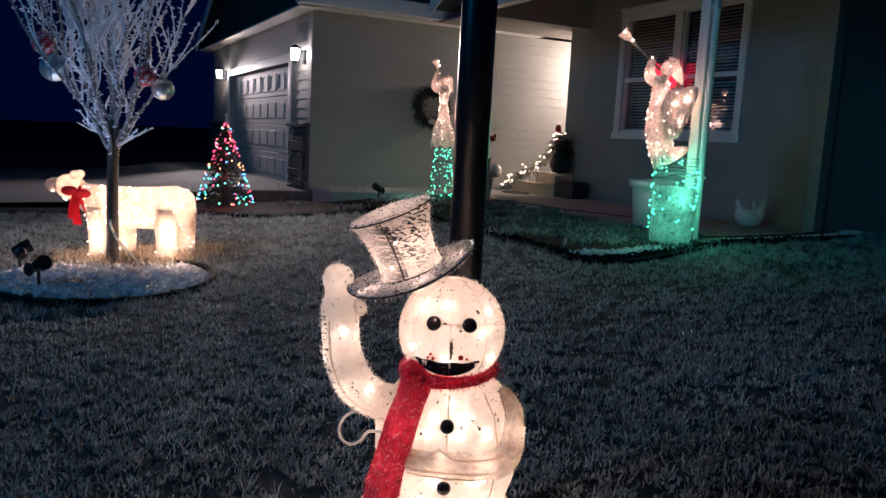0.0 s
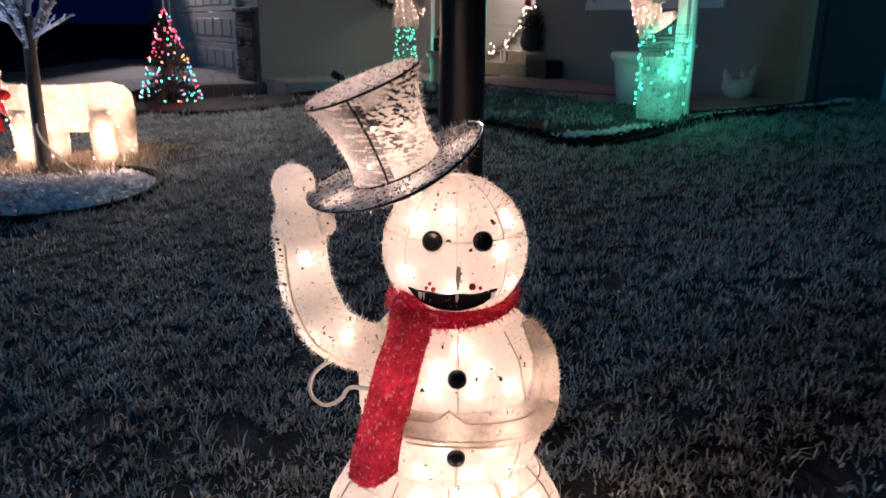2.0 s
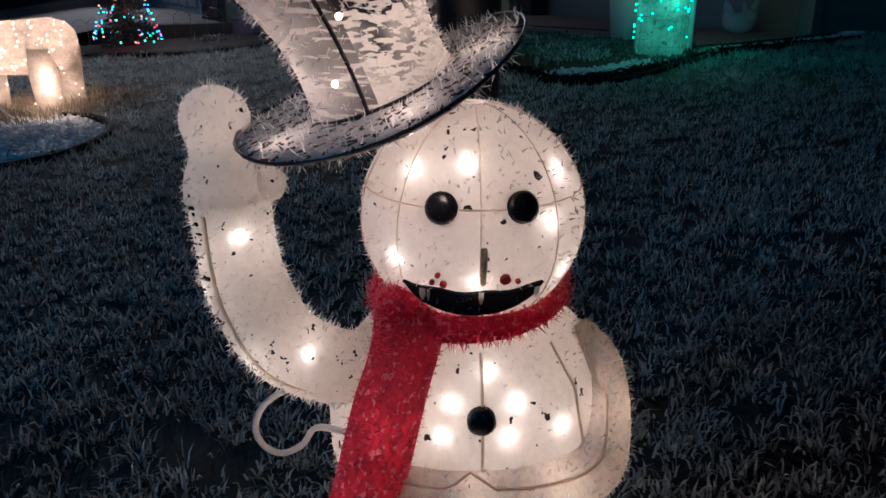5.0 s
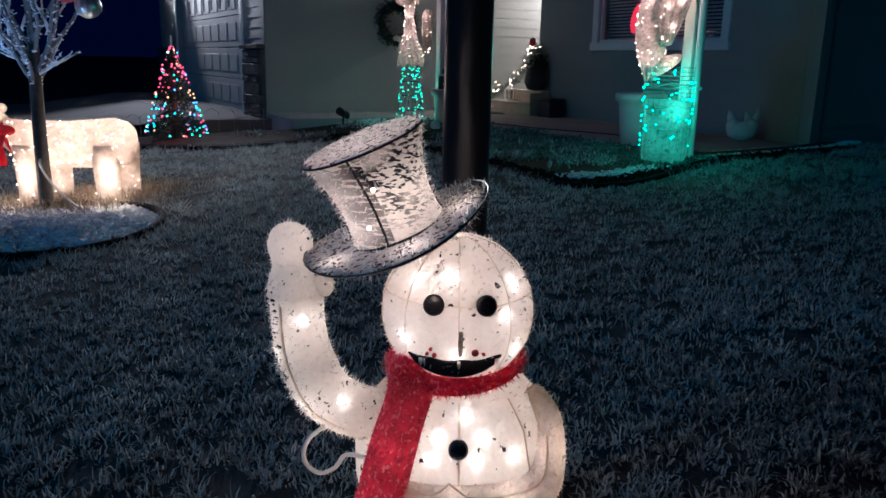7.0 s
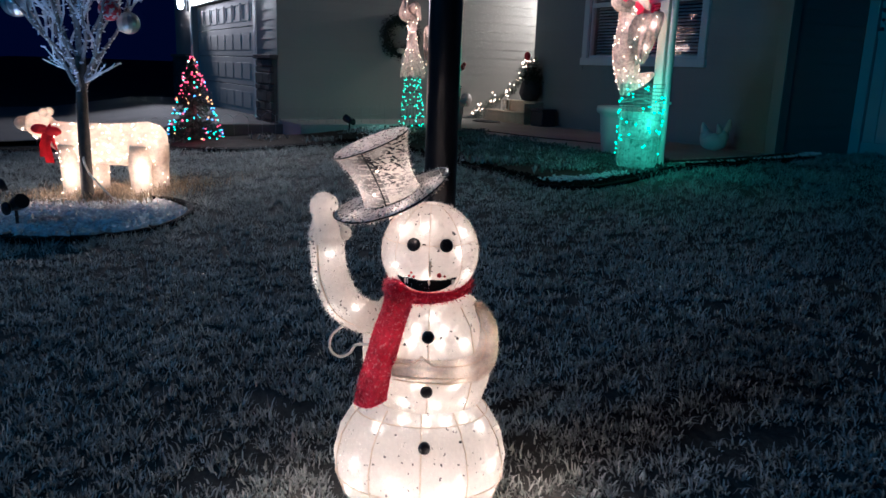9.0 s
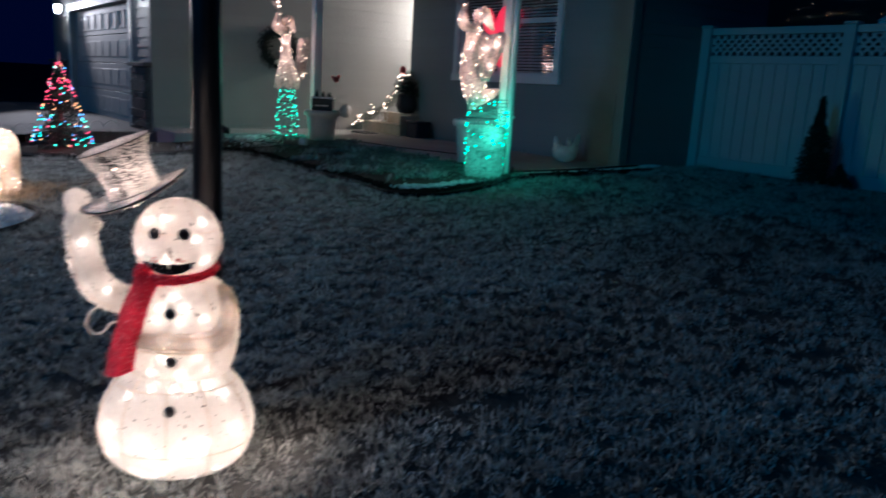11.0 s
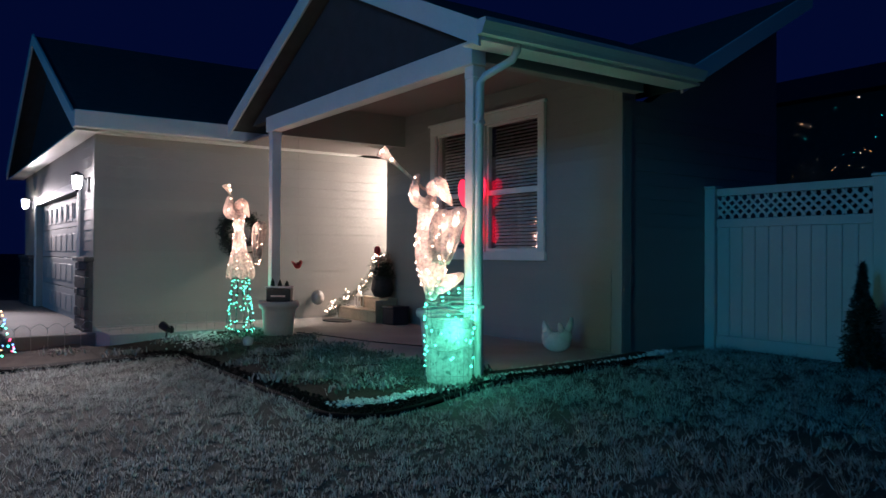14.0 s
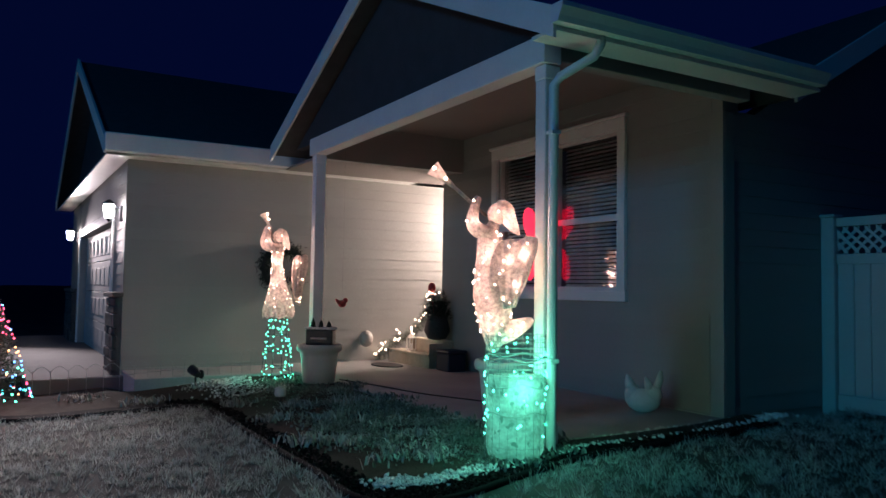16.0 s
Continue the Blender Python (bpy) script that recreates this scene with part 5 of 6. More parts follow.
def angel_mesh(bm, slim):
    """A plain trumpeting angel in one mesh: gown, torso, head, raised arms, trumpet, wing. Faces -x, stands on z 0."""
    prof = SLIM_PROFILE if slim else ANGEL_PROFILE
    n, rings = 48, []
    for cx, z, r in prof:
        fold = [r * (1 + (0.07 if z < 0.45 else 0.03) * math.sin(11 * k * math.tau / n + 5 * z) + 0.025 * math.sin(5 * k * math.tau / n - 14 * z)) for k in range(n)]
        rings.append([bm.verts.new((cx + fold[k] * math.cos(k * math.tau / n), 0.85 * fold[k] * math.sin(k * math.tau / n), z + (0.02 * math.sin(7 * k * math.tau / n) if z < 0.06 else 0))) for k in range(n)])
    for a, b in zip(rings, rings[1:]):
        for k in range(n):
            bm.faces.new((a[k], a[(k + 1) % n], b[(k + 1) % n], b[k]))
    if not slim:
        bm.faces.new(rings[0][::-1])
        tube(bm, spline([(-0.03, 0, 0.09), (0.05, 0, 0.12), (0.13, 0.0, 0.15), (0.23, 0.01, 0.20)], 4), [0.06, 0.07, 0.076, 0.078, 0.077, 0.074, 0.07, 0.064, 0.057, 0.05, 0.042, 0.03, 0.016], 14)
    bm.faces.new(rings[-1])
    ball(bm, (-0.025, 0, 0.915), 0.066, 0.06, 0.076, 14, 10)
    tube(bm, spline([(-0.03, 0, 0.962), (0.025, 0, 0.945), (0.065, 0, 0.87), (0.13, 0, 0.775)], 3), [0.045, 0.058, 0.064, 0.066, 0.064, 0.058, 0.05, 0.04, 0.026, 0.008], 10)
    for s in (-1, 1):
        tube(bm, spline([(-0.07, 0.065 * s, 0.785), (-0.145, 0.06 * s, 0.80), (-0.19, 0.04 * s, 0.855), (-0.18, 0.025 * s, 0.95), (-0.155, 0.015 * s, 1.03)], 3), [0.046, 0.046, 0.046, 0.046, 0.045, 0.044, 0.042, 0.040, 0.036, 0.032, 0.03, 0.03, 0.022], 9)
    m0, m1 = Vector((-0.095, 0, 0.90)), Vector((-0.22, 0, 1.17)) if slim else Vector((-0.47, 0, 1.225))
    tube(bm, [m0, m0.lerp(m1, 0.3), m0.lerp(m1, 0.6), m0.lerp(m1, 0.78), m0.lerp(m1, 0.9), m1], [0.010, 0.011, 0.014, 0.026, 0.042, 0.056], 14)
    # wings: leaves ribbed by long feathers
    rows, nu, nv = (SLIM_WING, 20, 12) if slim else (WING, 24, 12)
    for s in (-1,) if slim else (-1, 1):
        sheet = []
        for side in (1, -1):
            grid = []
            for j in range(nv + 1):
                row = []
                for i in range(nu + 1):
                    u, v = i / nu, j / nv
                    x, z = wing_at(rows, u, v)
                    rim = math.sin(math.pi * min(max(u, 0.02), 0.98)) ** 0.4 * (0.35 + 0.65 * math.sin(math.pi * (0.08 + 0.84 * v)))
                    y = s * (0.085 + 0.16 * x) + side * rim * (0.018 + 0.009 * math.sin(u * math.tau * 4.5))
                    row.append(bm.verts.new((x, y, z)))
                grid.append(row)
            sheet.append(grid)
            for j in range(nv):
                for i in range(nu):
                    bm.faces.new((grid[j][i], grid[j][i + 1], grid[j + 1][i + 1], grid[j + 1][i]))
        p, q = sheet
        for j in range(nv):
            bm.faces.new((p[j][0], p[j + 1][0], q[j + 1][0], q[j][0])), bm.faces.new((p[j][nu], q[j][nu], q[j + 1][nu], p[j + 1][nu]))
        for i in range(nu):
            bm.faces.new((p[0][i], q[0][i], q[0][i + 1], p[0][i + 1])), bm.faces.new((p[nv][i], p[nv][i + 1], q[nv][i + 1], q[nv][i]))
    bmesh.ops.recalc_face_normals(bm, faces=bm.faces)


def angel(at, turn, scale, seed, cage, power):
    bm = bmesh.new()
    angel_mesh(bm, not cage)
    prof = ANGEL_PROFILE if cage else SLIM_PROFILE
    bmesh.ops.scale(bm, vec=(scale,) * 3, verts=bm.verts)
    ob = part("angel_figure", bm, M_ANGEL)
    m = pose(*at, 0, 0, turn)
    ob.matrix_basis = m
    smooth(ob)
    tagged(ob, "glowing pale wire-mesh angel figure blowing a trumpet", "lawn decoration", group="trumpeting angels")
    string = thing("string_lights", at, "warm white string lights on the angel figure", "string lights", turn=turn, group="angel light strings")
    rnd = random.Random(seed)
    for _ in range(84 if cage else 64):
        z, a = rnd.uniform(0.04, 0.80), rnd.uniform(0, math.tau)
        lo = [q for q in prof if q[1] <= z][-1]
        hi = [q for q in prof if q[1] > z][0]
        k = (z - lo[1]) / (hi[1] - lo[1])
        cx, r = lo[0] + k * (hi[0] - lo[0]), lo[2] + k * (hi[2] - lo[2]) + 0.006
        bulb(B_WARM, rnd.choice((0.005, 0.0065)), Vector((cx + r * math.cos(a), 0.85 * r * math.sin(a), z)) * scale, string)
    for k in range(64 if cage else 22):
        x, z = wing_at(WING if cage else SLIM_WING, rnd.uniform(0.12, 0.95), rnd.uniform(0.08, 0.98))
        s = (-1, 1)[k % 2] if cage else -1
        bulb(B_WARM, rnd.choice((0.005, 0.0065)), Vector((x, s * (0.085 + 0.16 * x) + rnd.choice((-0.03, 0.03)), z)) * scale, string)
    for p in ((-0.235, -0.07, 0.86), (-0.19, -0.055, 1.0), (-0.02, -0.062, 0.93), (0.15, -0.09, 0.18), (0.07, -0.095, 0.13), (0.10, -0.10, 0.10))[:6 if cage else 3]:
        bulb(B_WARM, 0.0075, Vector(p) * scale, string)
    for f in (0.76, 0.97):
        bulb(B_WARM, 0.012, (Vector((-0.095, -0.03, 0.90)).lerp(Vector((-0.47, -0.05, 1.225) if cage else (-0.22, -0.05, 1.17)), f)) * scale, string)
    for q, w in (((-0.06, 0, 0.64), 0.34), ((-0.05, 0, 0.40), 0.34), ((-0.04, 0, 0.18), 0.32), ((0.15, 0.109, 0.64), 0.30), ((0.15, -0.109, 0.64), 0.30), ((0.05, 0.093, 0.60), 0.2), ((0.05, -0.093, 0.60), 0.2), ((0.07, 0.096, 0.44), 0.26), ((0.09, -0.10, 0.44), 0.26), ((-0.02, 0, 0.915), 0.40), ((0.06, 0, 0.875), 0.22),
                 ((-0.18, 0.045, 0.85), 0.15), ((-0.18, -0.045, 0.85), 0.15), ((-0.175, 0.02, 0.96), 0.10),
                 ((-0.43, 0, 1.195) if cage else (-0.20, 0, 1.15), 0.08), ((0.11, 0, 0.15) if cage else (0.02, 0, 0.08), 0.22)):
        lamp("angel_light", "POINT", m @ (Vector(q) * scale), power * w, (1.0, 0.62, 0.42), 0.03)
    # added fill in the air on both sides of the figure, for bulb spill
    for q, w in (((-0.05, 0.24, 0.6), 0.22), ((0.0, -0.24, 0.6), 0.3)):
        lamp("angel_fill_light", "POINT", m @ (Vector(q) * scale), power * w, (1.0, 0.64, 0.42), 0.06)


def bed_cage(at, height, radius):
    """The square-meshed wire cage under an angel, hung with green lights."""
    c = thing("wire_cage", at, "round white wire cage glowing with green string lights", "plant cage")
    bm = bmesh.new()
    for k in range(22):
        a = k * math.tau / 22
        tube(bm, [(radius * math.cos(a), radius * math.sin(a), -0.06), (radius * 1.0 * math.cos(a), radius * math.sin(a), height)], 0.002, 4)
    part("mesh_wall", bm, M_WIRE, c)
    for j in range(9):
        z = 0.44 + j * (height - 0.45) / 8 if j else 0.02
        bm = bmesh.new()
        tube(bm, [(radius * math.cos(a), radius * math.sin(a), z) for a in [i * math.tau / 28 for i in range(29)]], 0.002, 4, cap=False)
        part("hoop", bm, M_WIRE, c)
    bm = bmesh.new()
    for j in range(3):
        z = 0.25 + j * 0.17
        tube(bm, spline([((radius + 0.006) * math.cos(a), (radius + 0.006) * math.sin(a), z - 0.035 * abs(math.sin(2 * a + j))) for a in [i * math.tau / 14 for i in range(15)]], 3), 0.004, 5)
    part("light_cord", bm, M_WIRE, c)
    return c


AB = (-3.78, 4.17, ground_height(-3.78, 4.17) + 0.05)
AC = (-3.61, 4.185, ground_height(-3.61, 4.185) + 0.09)
cage = bed_cage(AC, 0.72, 0.195)
rnd = random.Random(61)
for i in range(80):
    a, z = rnd.uniform(0, math.tau), rnd.uniform(0.05, 0.70)
    bulb(B_GREEN, 0.0075, (0.202 * math.cos(a), 0.202 * math.sin(a), z), cage)
bm = bmesh.new()
lathe(bm, [(0.17, -0.05), (0.186, 0.0), (0.188, 0.22), (0.186, 0.40), (0.182, 0.45)], 40)
pedestal = smooth(part("frosted_core", bm, mat("frosted_plastic_core", (0.60, 0.62, 0.60), 0.7, vary=0.55, scale=7, fine=40, bump=0.6, translucent=0.55, spots=(0.20, 0.26, 0.24), spot_scale=22, spot_cut=0.36), cage, "pale frosted core"))
angel((AB[0], AB[1], AB[2] + 0.65), 62, 0.98, 62, True, 2.0)
# three lamps inside; the last two are added green fill outside the cage
for dx, dy, z, w in ((0, 0, 0.10, 0.9), (0, 0, 0.30, 0.8), (0, 0, 0.56, 2.2), (0.30, -0.12, 0.42, 5.5), (-0.18, -0.20, 0.40, 1.6)):
    lamp("cage_glow_and_fill", "POINT", (AC[0] + dx, AC[1] + dy, AC[2] + z), w, GREEN, 0.10)
AA = (-7.92, 4.02, ground_height(-7.92, 4.02))
cone = thing("light_cone", AA, "wire cone wound with green string lights", "light cone")
for k in range(10):
    a = k * math.tau / 10
    part("cone_rod", tube(bmesh.new(), [(0.185 * math.cos(a), 0.185 * math.sin(a), -0.03), (0.095 * math.cos(a), 0.095 * math.sin(a), 0.74)], 0.003, 4), M_DARKGREEN, cone)
for j in range(5):
    r = 0.185 - 0.09 * (j * 0.18) / 0.74
    part("cone_hoop", tube(bmesh.new(), [(r * math.cos(a), r * math.sin(a), j * 0.18) for a in [i * math.tau / 20 for i in range(21)]], 0.003, 4, cap=False), M_DARKGREEN, cone)
for i in range(84):
    f, a = rnd.random(), rnd.uniform(0, math.tau)
    r = 0.19 - 0.09 * f
    bulb(B_GREEN, 0.0072, (r * math.cos(a), r * math.sin(a), 0.03 + 0.71 * f), cone)
angel((AA[0], AA[1], AA[2] + 0.74), 106, 0.98, 63, False, 1.3)
lamp("cone_light", "POINT", (AA[0], AA[1], AA[2] + 0.3), 3.6, GREEN, 0.12)

# ---- porch things ----
PLZ = 0.365
pl = thing("planter", (-7.43, 4.33, PLZ), "pale round planter pot with a rolled rim", "planter", group="pale planters")
bm = bmesh.new()
lathe(bm, [(0.12, 0.0), (0.165, 0.005), (0.185, 0.20), (0.20, 0.36), (0.205, 0.40), (0.235, 0.415), (0.245, 0.45), (0.235, 0.485), (0.21, 0.49), (0.20, 0.46), (0.19, 0.43)], 32)
smooth(part("pot", bm, M_POT, pl))
bm = bmesh.new()
lathe(bm, [(0.05, 0.44), (0.193, 0.445), (0.05, 0.455)], 24)
part("soil", bm, M_BEDSOIL, pl)
p2 = copy_thing(pl, pose(-4.44, 4.69, FLOOR, 0, 0, 40))
p2["label"] = "pale round planter pot behind the green cage"
gift = thing("snow_box", (-7.45, 4.35, PLZ + 0.455), "dark green box with a snowy lid and tiny trees", "ornament", turn=50)
part("box_body", boxes((-0.15, 0.15, -0.07, 0.07, 0.0, 0.19), bevel=0.012), M_DARKGREEN, gift)
part("snow_lid", boxes((-0.16, 0.16, -0.08, 0.08, 0.19, 0.215), bevel=0.01), M_SNOW, gift)
part("label_bar", boxes((-0.09, 0.09, -0.074, -0.0705, 0.085, 0.105)), M_CORD, gift)
for x, h in ((-0.09, 0.10), (0.0, 0.08), (0.09, 0.07)):
    bm = bmesh.new()
    lathe(bm, [(0.03, 0.215), (0.022, 0.215 + h * 0.4), (0.026, 0.215 + h * 0.4), (0.012, 0.215 + h * 0.75), (0.003, 0.215 + h)], 10, cx=x)
    part("tiny_tree", bm, M_DARKFIR, gift)
bird = thing("red_bird", (-7.80, 4.74, 1.27), "small red metal bird hung on a thin wire", "ornament", turn=125)
bm = bmesh.new()
ball(bm, (0, 0, 0.01), 0.075, 0.03, 0.042, 14, 10)
ball(bm, (0.07, 0, 0.05), 0.03, 0.025, 0.03, 10, 8)
tube(bm, [(-0.06, 0, 0.02), (-0.13, 0, 0.06)], [0.025, 0.012], 8)
tube(bm, [(0.09, 0, 0.05), (0.125, 0, 0.045)], [0.01, 0.002], 6)
part("bird_body", bm, M_REDPAINT, bird)
bm = bmesh.new()
tube(bm, [(0, 0, 0.04), (0, 0, 2.155)], 0.0006, 4)
part("wire", bm, M_BLACK, bird)
wr = thing("wreath", (-9.47, 4.56, 1.72), "dark evergreen wreath with a pale bow on the siding", "wreath", turn=90)
rnd = random.Random(71)
verts, faces = [], []
for i in range(2600):
    a = rnd.uniform(0, math.tau)
    r, t = 0.26 + rnd.gauss(0, 0.045), rnd.gauss(0, 0.03)
    c = Vector((r * math.cos(a), -0.05 + t, r * math.sin(a)))
    d = Vector((rnd.gauss(0, 1), rnd.gauss(0, 1), rnd.gauss(0, 1))).normalized() * 0.055
    s = d.cross(Vector((rnd.random(), rnd.random(), rnd.random()))).normalized() * 0.006
    b = len(verts)
    verts += [tuple(c - s), tuple(c + s), tuple(c + d)]
    faces.append((b, b + 1, b + 2))
me = bpy.data.meshes.new("greenery")
me.from_pydata(verts, [], faces)
me.materials.append(M_DARKFIR)
o = new("greenery", me)
o.parent = wr
bm = bmesh.new()
tube(bm, [(0.26 * math.cos(a), -0.04, 0.26 * math.sin(a)) for a in [i * math.tau / 30 for i in range(31)]], 0.03, 8, cap=False)
part("wreath_ring", bm, M_NAVY, wr)
bm = bmesh.new()
for s in (-1, 1):
    ball(bm, (0.05 + s * 0.07, -0.11, -0.22), 0.07, 0.025, 0.045, 12, 8)
    tube(bm, [(0.05, -0.11, -0.23), (0.05 + s * 0.04, -0.115, -0.42)], [0.03, 0.035], 6)
part("wreath_bow", bm, mat("cream_ribbon", (0.55, 0.50, 0.38), 0.6, vary=0.2, bump=0.1), wr, "cream bow")
# wooden display steps with lanterns and garland in the corner by the entry
steps = thing("display_steps", (-8.72, 6.34, FLOOR), "weathered two-step wooden stand by the entry", "steps", turn=0)
part("lower_tread", boxes((-0.60, 0.58, -0.26, 0.0, 0.15, 0.18), bevel=0.005), M_WOOD, steps)
part("lower_riser", boxes((-0.58, 0.56, -0.24, -0.22, 0.0, 0.15)), M_WOOD, steps)
part("upper_tread", boxes((-0.34, 0.58, -0.04, 0.12, 0.32, 0.35), bevel=0.005), M_WOOD, steps)
part("upper_riser", boxes((-0.32, 0.56, -0.03, -0.01, 0.18, 0.32)), M_WOOD, steps)
part("side_panel", boxes((0.56, 0.58, -0.24, 0.11, 0.0, 0.32)), M_WOOD, steps)
part("side_panel", boxes((-0.60, -0.58, -0.24, 0.0, 0.0, 0.15)), M_WOOD, steps)
gl = thing("garland", (-8.72, 6.34, FLOOR), "frosted garland with warm lights climbing the wooden steps", "garland")
path = spline([(-0.74, -0.30, 0.05), (-0.60, -0.28, 0.16), (-0.45, -0.24, 0.24), (-0.32, -0.16, 0.33), (-0.16, -0.08, 0.43), (0.05, -0.06, 0.56), (0.22, -0.08, 0.74), (0.36, -0.08, 0.90), (0.56, -0.10, 0.94)], 6)
verts, faces = [], []
for i in range(2400):
    c = path[rnd.randrange(len(path))] + Vector((rnd.gauss(0, 0.04), rnd.gauss(0, 0.04), rnd.gauss(0, 0.035)))
    d = Vector((rnd.gauss(0, 1), rnd.gauss(0, 1), rnd.gauss(0.2, 1))).normalized() * 0.06
    s = d.cross(Vector((rnd.random(), rnd.random(), rnd.random()))).normalized() * 0.006
    b = len(verts)
    verts += [tuple(c - s), tuple(c + s), tuple(c + d)]
    faces.append((b, b + 1, b + 2))
me = bpy.data.meshes.new("greenery")
me.from_pydata(verts, [], faces)
me.materials.append(mat("frosted_sprigs", (0.22, 0.24, 0.20), 0.8, vary=0.4, bump=0, island=0.5))
o = new("greenery", me)
o.parent = gl
for i in range(46):
    c = path[rnd.randrange(len(path))] + Vector((rnd.gauss(0, 0.045), -0.05 + rnd.gauss(0, 0.03), rnd.gauss(0.02, 0.04)))
    bulb(B_WARM, 0.010, c, gl)


for p, w in (((-9.2, 6.0, 0.72), 0.5), ((-8.8, 5.95, 0.78), 0.5), ((-8.5, 6.02, 1.0), 0.4)):
    lamp("garland_light", "POINT", p, w, WARM, 0.05)


def lantern(at, h):
    n = thing("candle_lantern", at, "small white candle lantern on the wooden steps", "lantern", group="step lanterns")
    part("base", boxes((-0.05, 0.05, -0.05, 0.05, 0, 0.02), bevel=0.003), M_TRIM, n)
    for x in (-0.045, 0.045):
        for y in (-0.045, 0.045):
            part("upright", boxes((x - 0.006, x + 0.006, y - 0.006, y + 0.006, 0.02, h)), M_TRIM, n)
    bm = bmesh.new()
    lathe(bm, [(0.065, h), (0.06, h + 0.015), (0.02, h + 0.06), (0.006, h + 0.065)], 4)
    part("roof", bm, M_TRIM, n)
    bm = bmesh.new()
    lathe(bm, [(0.02, 0.02), (0.02, 0.09), (0.003, 0.093)], 10)
    part("candle", bm, M_SNOW, n)


lantern((-8.86, 6.22, FLOOR + 0.18), 0.17)
lantern((-8.50, 6.36, FLOOR + 0.35), 0.19)
bm = bmesh.new()
lathe(bm, [(0.02, 0.0), (0.12, 0.02), (0.17, 0.12), (0.15, 0.24), (0.13, 0.30), (0.15, 0.32)], 20)
bk = part("wicker_basket", bm, M_NAVY)
bk.location = (-8.30, 6.30, FLOOR + 0.352)
tagged(smooth(bk), "dark wicker basket on the wooden steps", "basket")
rl = thing("winter_boughs", (-8.28, 6.30, FLOOR + 0.62), "dark frosted boughs with a red pick in the basket", "plant")
verts, faces = [], []
for i in range(1500):
    c = Vector((rnd.gauss(0, 0.06), rnd.gauss(0, 0.06), abs(rnd.gauss(0.08, 0.11))))
    d = Vector((rnd.gauss(0, 1), rnd.gauss(0, 1), rnd.gauss(0.5, 1))).normalized() * 0.08
    s = d.cross(Vector((rnd.random(), rnd.random(), rnd.random()))).normalized() * 0.007
    b = len(verts)
    verts += [tuple(c - s), tuple(c + s), tuple(c + d)]
    faces.append((b, b + 1, b + 2))
me = bpy.data.meshes.new("bough")
me.from_pydata(verts, [], faces)
me.materials.append(M_DARKFIR)
o = new("bough", me)
o.parent = rl
bm = bmesh.new()
ball(bm, (-0.03, -0.08, 0.42), 0.05, 0.05, 0.07, 12, 8)
tube(bm, [(-0.03, -0.08, 0.36), (-0.02, -0.04, 0.0)], 0.006, 5)
part("red_pick", bm, M_REDPAINT, rl)
bm = bmesh.new()
lathe(bm, [(0.30, FLOOR + 0.001), (0.30, FLOOR + 0.012), (0.28, FLOOR + 0.016), (0.02, FLOOR + 0.016)], 36, sy=0.62, cx=-8.75, cy=5.80)
tagged(part("doormat", bm, M_NAVY), "dark oval mat on the porch floor", "mat")
bm = bmesh.new()
ball(bm, (-9.38, 5.78, 0.76), 0.10, 0.10, 0.115, 18, 12)
tube(bm, [(-9.51, 5.78, 0.76), (-9.45, 5.78, 0.76)], 0.05, 10)
tagged(smooth(part("globe_ornament", bm, mat("dull_tin", (0.34, 0.33, 0.31), 0.45, metal=0.4, vary=0.25, scale=9, bump=0.1))), "pale round globe fixed to the siding", "ornament")
bm = bmesh.new()
tube(bm, spline([(-7.5, 4.6, FLOOR + 0.006), (-6.9, 4.75, FLOOR + 0.006), (-6.1, 4.9, FLOOR + 0.006), (-5.2, 5.2, FLOOR + 0.006), (-4.3, 4.9, FLOOR + 0.006)], 8), 0.006, 6)
tagged(part("extension_cord", bm, M_BLACK), "dark extension cord across the porch floor", "cord")
st = thing("storage_box", (-7.86, 6.26, FLOOR), "dark blue lidded box against the wall", "box")
part("box_body", boxes((-0.15, 0.15, -0.13, 0.13, 0, 0.22), bevel=0.012), M_NAVYBOX, st)
part("lid", boxes((-0.16, 0.16, -0.14, 0.14, 0.22, 0.26), bevel=0.012), M_NAVYBOX, st)
# pale rabbit
bm = bmesh.new()
ball(bm, (0, 0, 0.12), 0.18, 0.11, 0.12, 18, 12)
ball(bm, (-0.11, 0, 0.17), 0.08, 0.08, 0.11, 14, 10)
tube(bm, [(-0.12, 0, 0.24), (-0.15, 0.01, 0.30), (-0.17, 0.02, 0.37)], [0.06, 0.045, 0.012], 10)
ball(bm, (0.11, 0, 0.19), 0.085, 0.075, 0.09, 14, 10)
tube(bm, [(0.07, -0.03, 0.24), (0.055, -0.03, 0.31), (0.035, -0.03, 0.36)], [0.042, 0.036, 0.012], 10)
tube(bm, [(0.13, 0.03, 0.24), (0.165, 0.03, 0.34), (0.18, 0.03, 0.43)], [0.04, 0.042, 0.015], 10)
rb = smooth(part("rabbit_statue", bm, M_CERAMIC))
rb.matrix_basis = pose(-4.38, 6.08, FLOOR, 0, 0, 28) @ Matrix.Diagonal((0.84, 0.72, 0.84, 1))
tagged(rb, "pale ceramic rabbit statue resting by the wall", "statue")
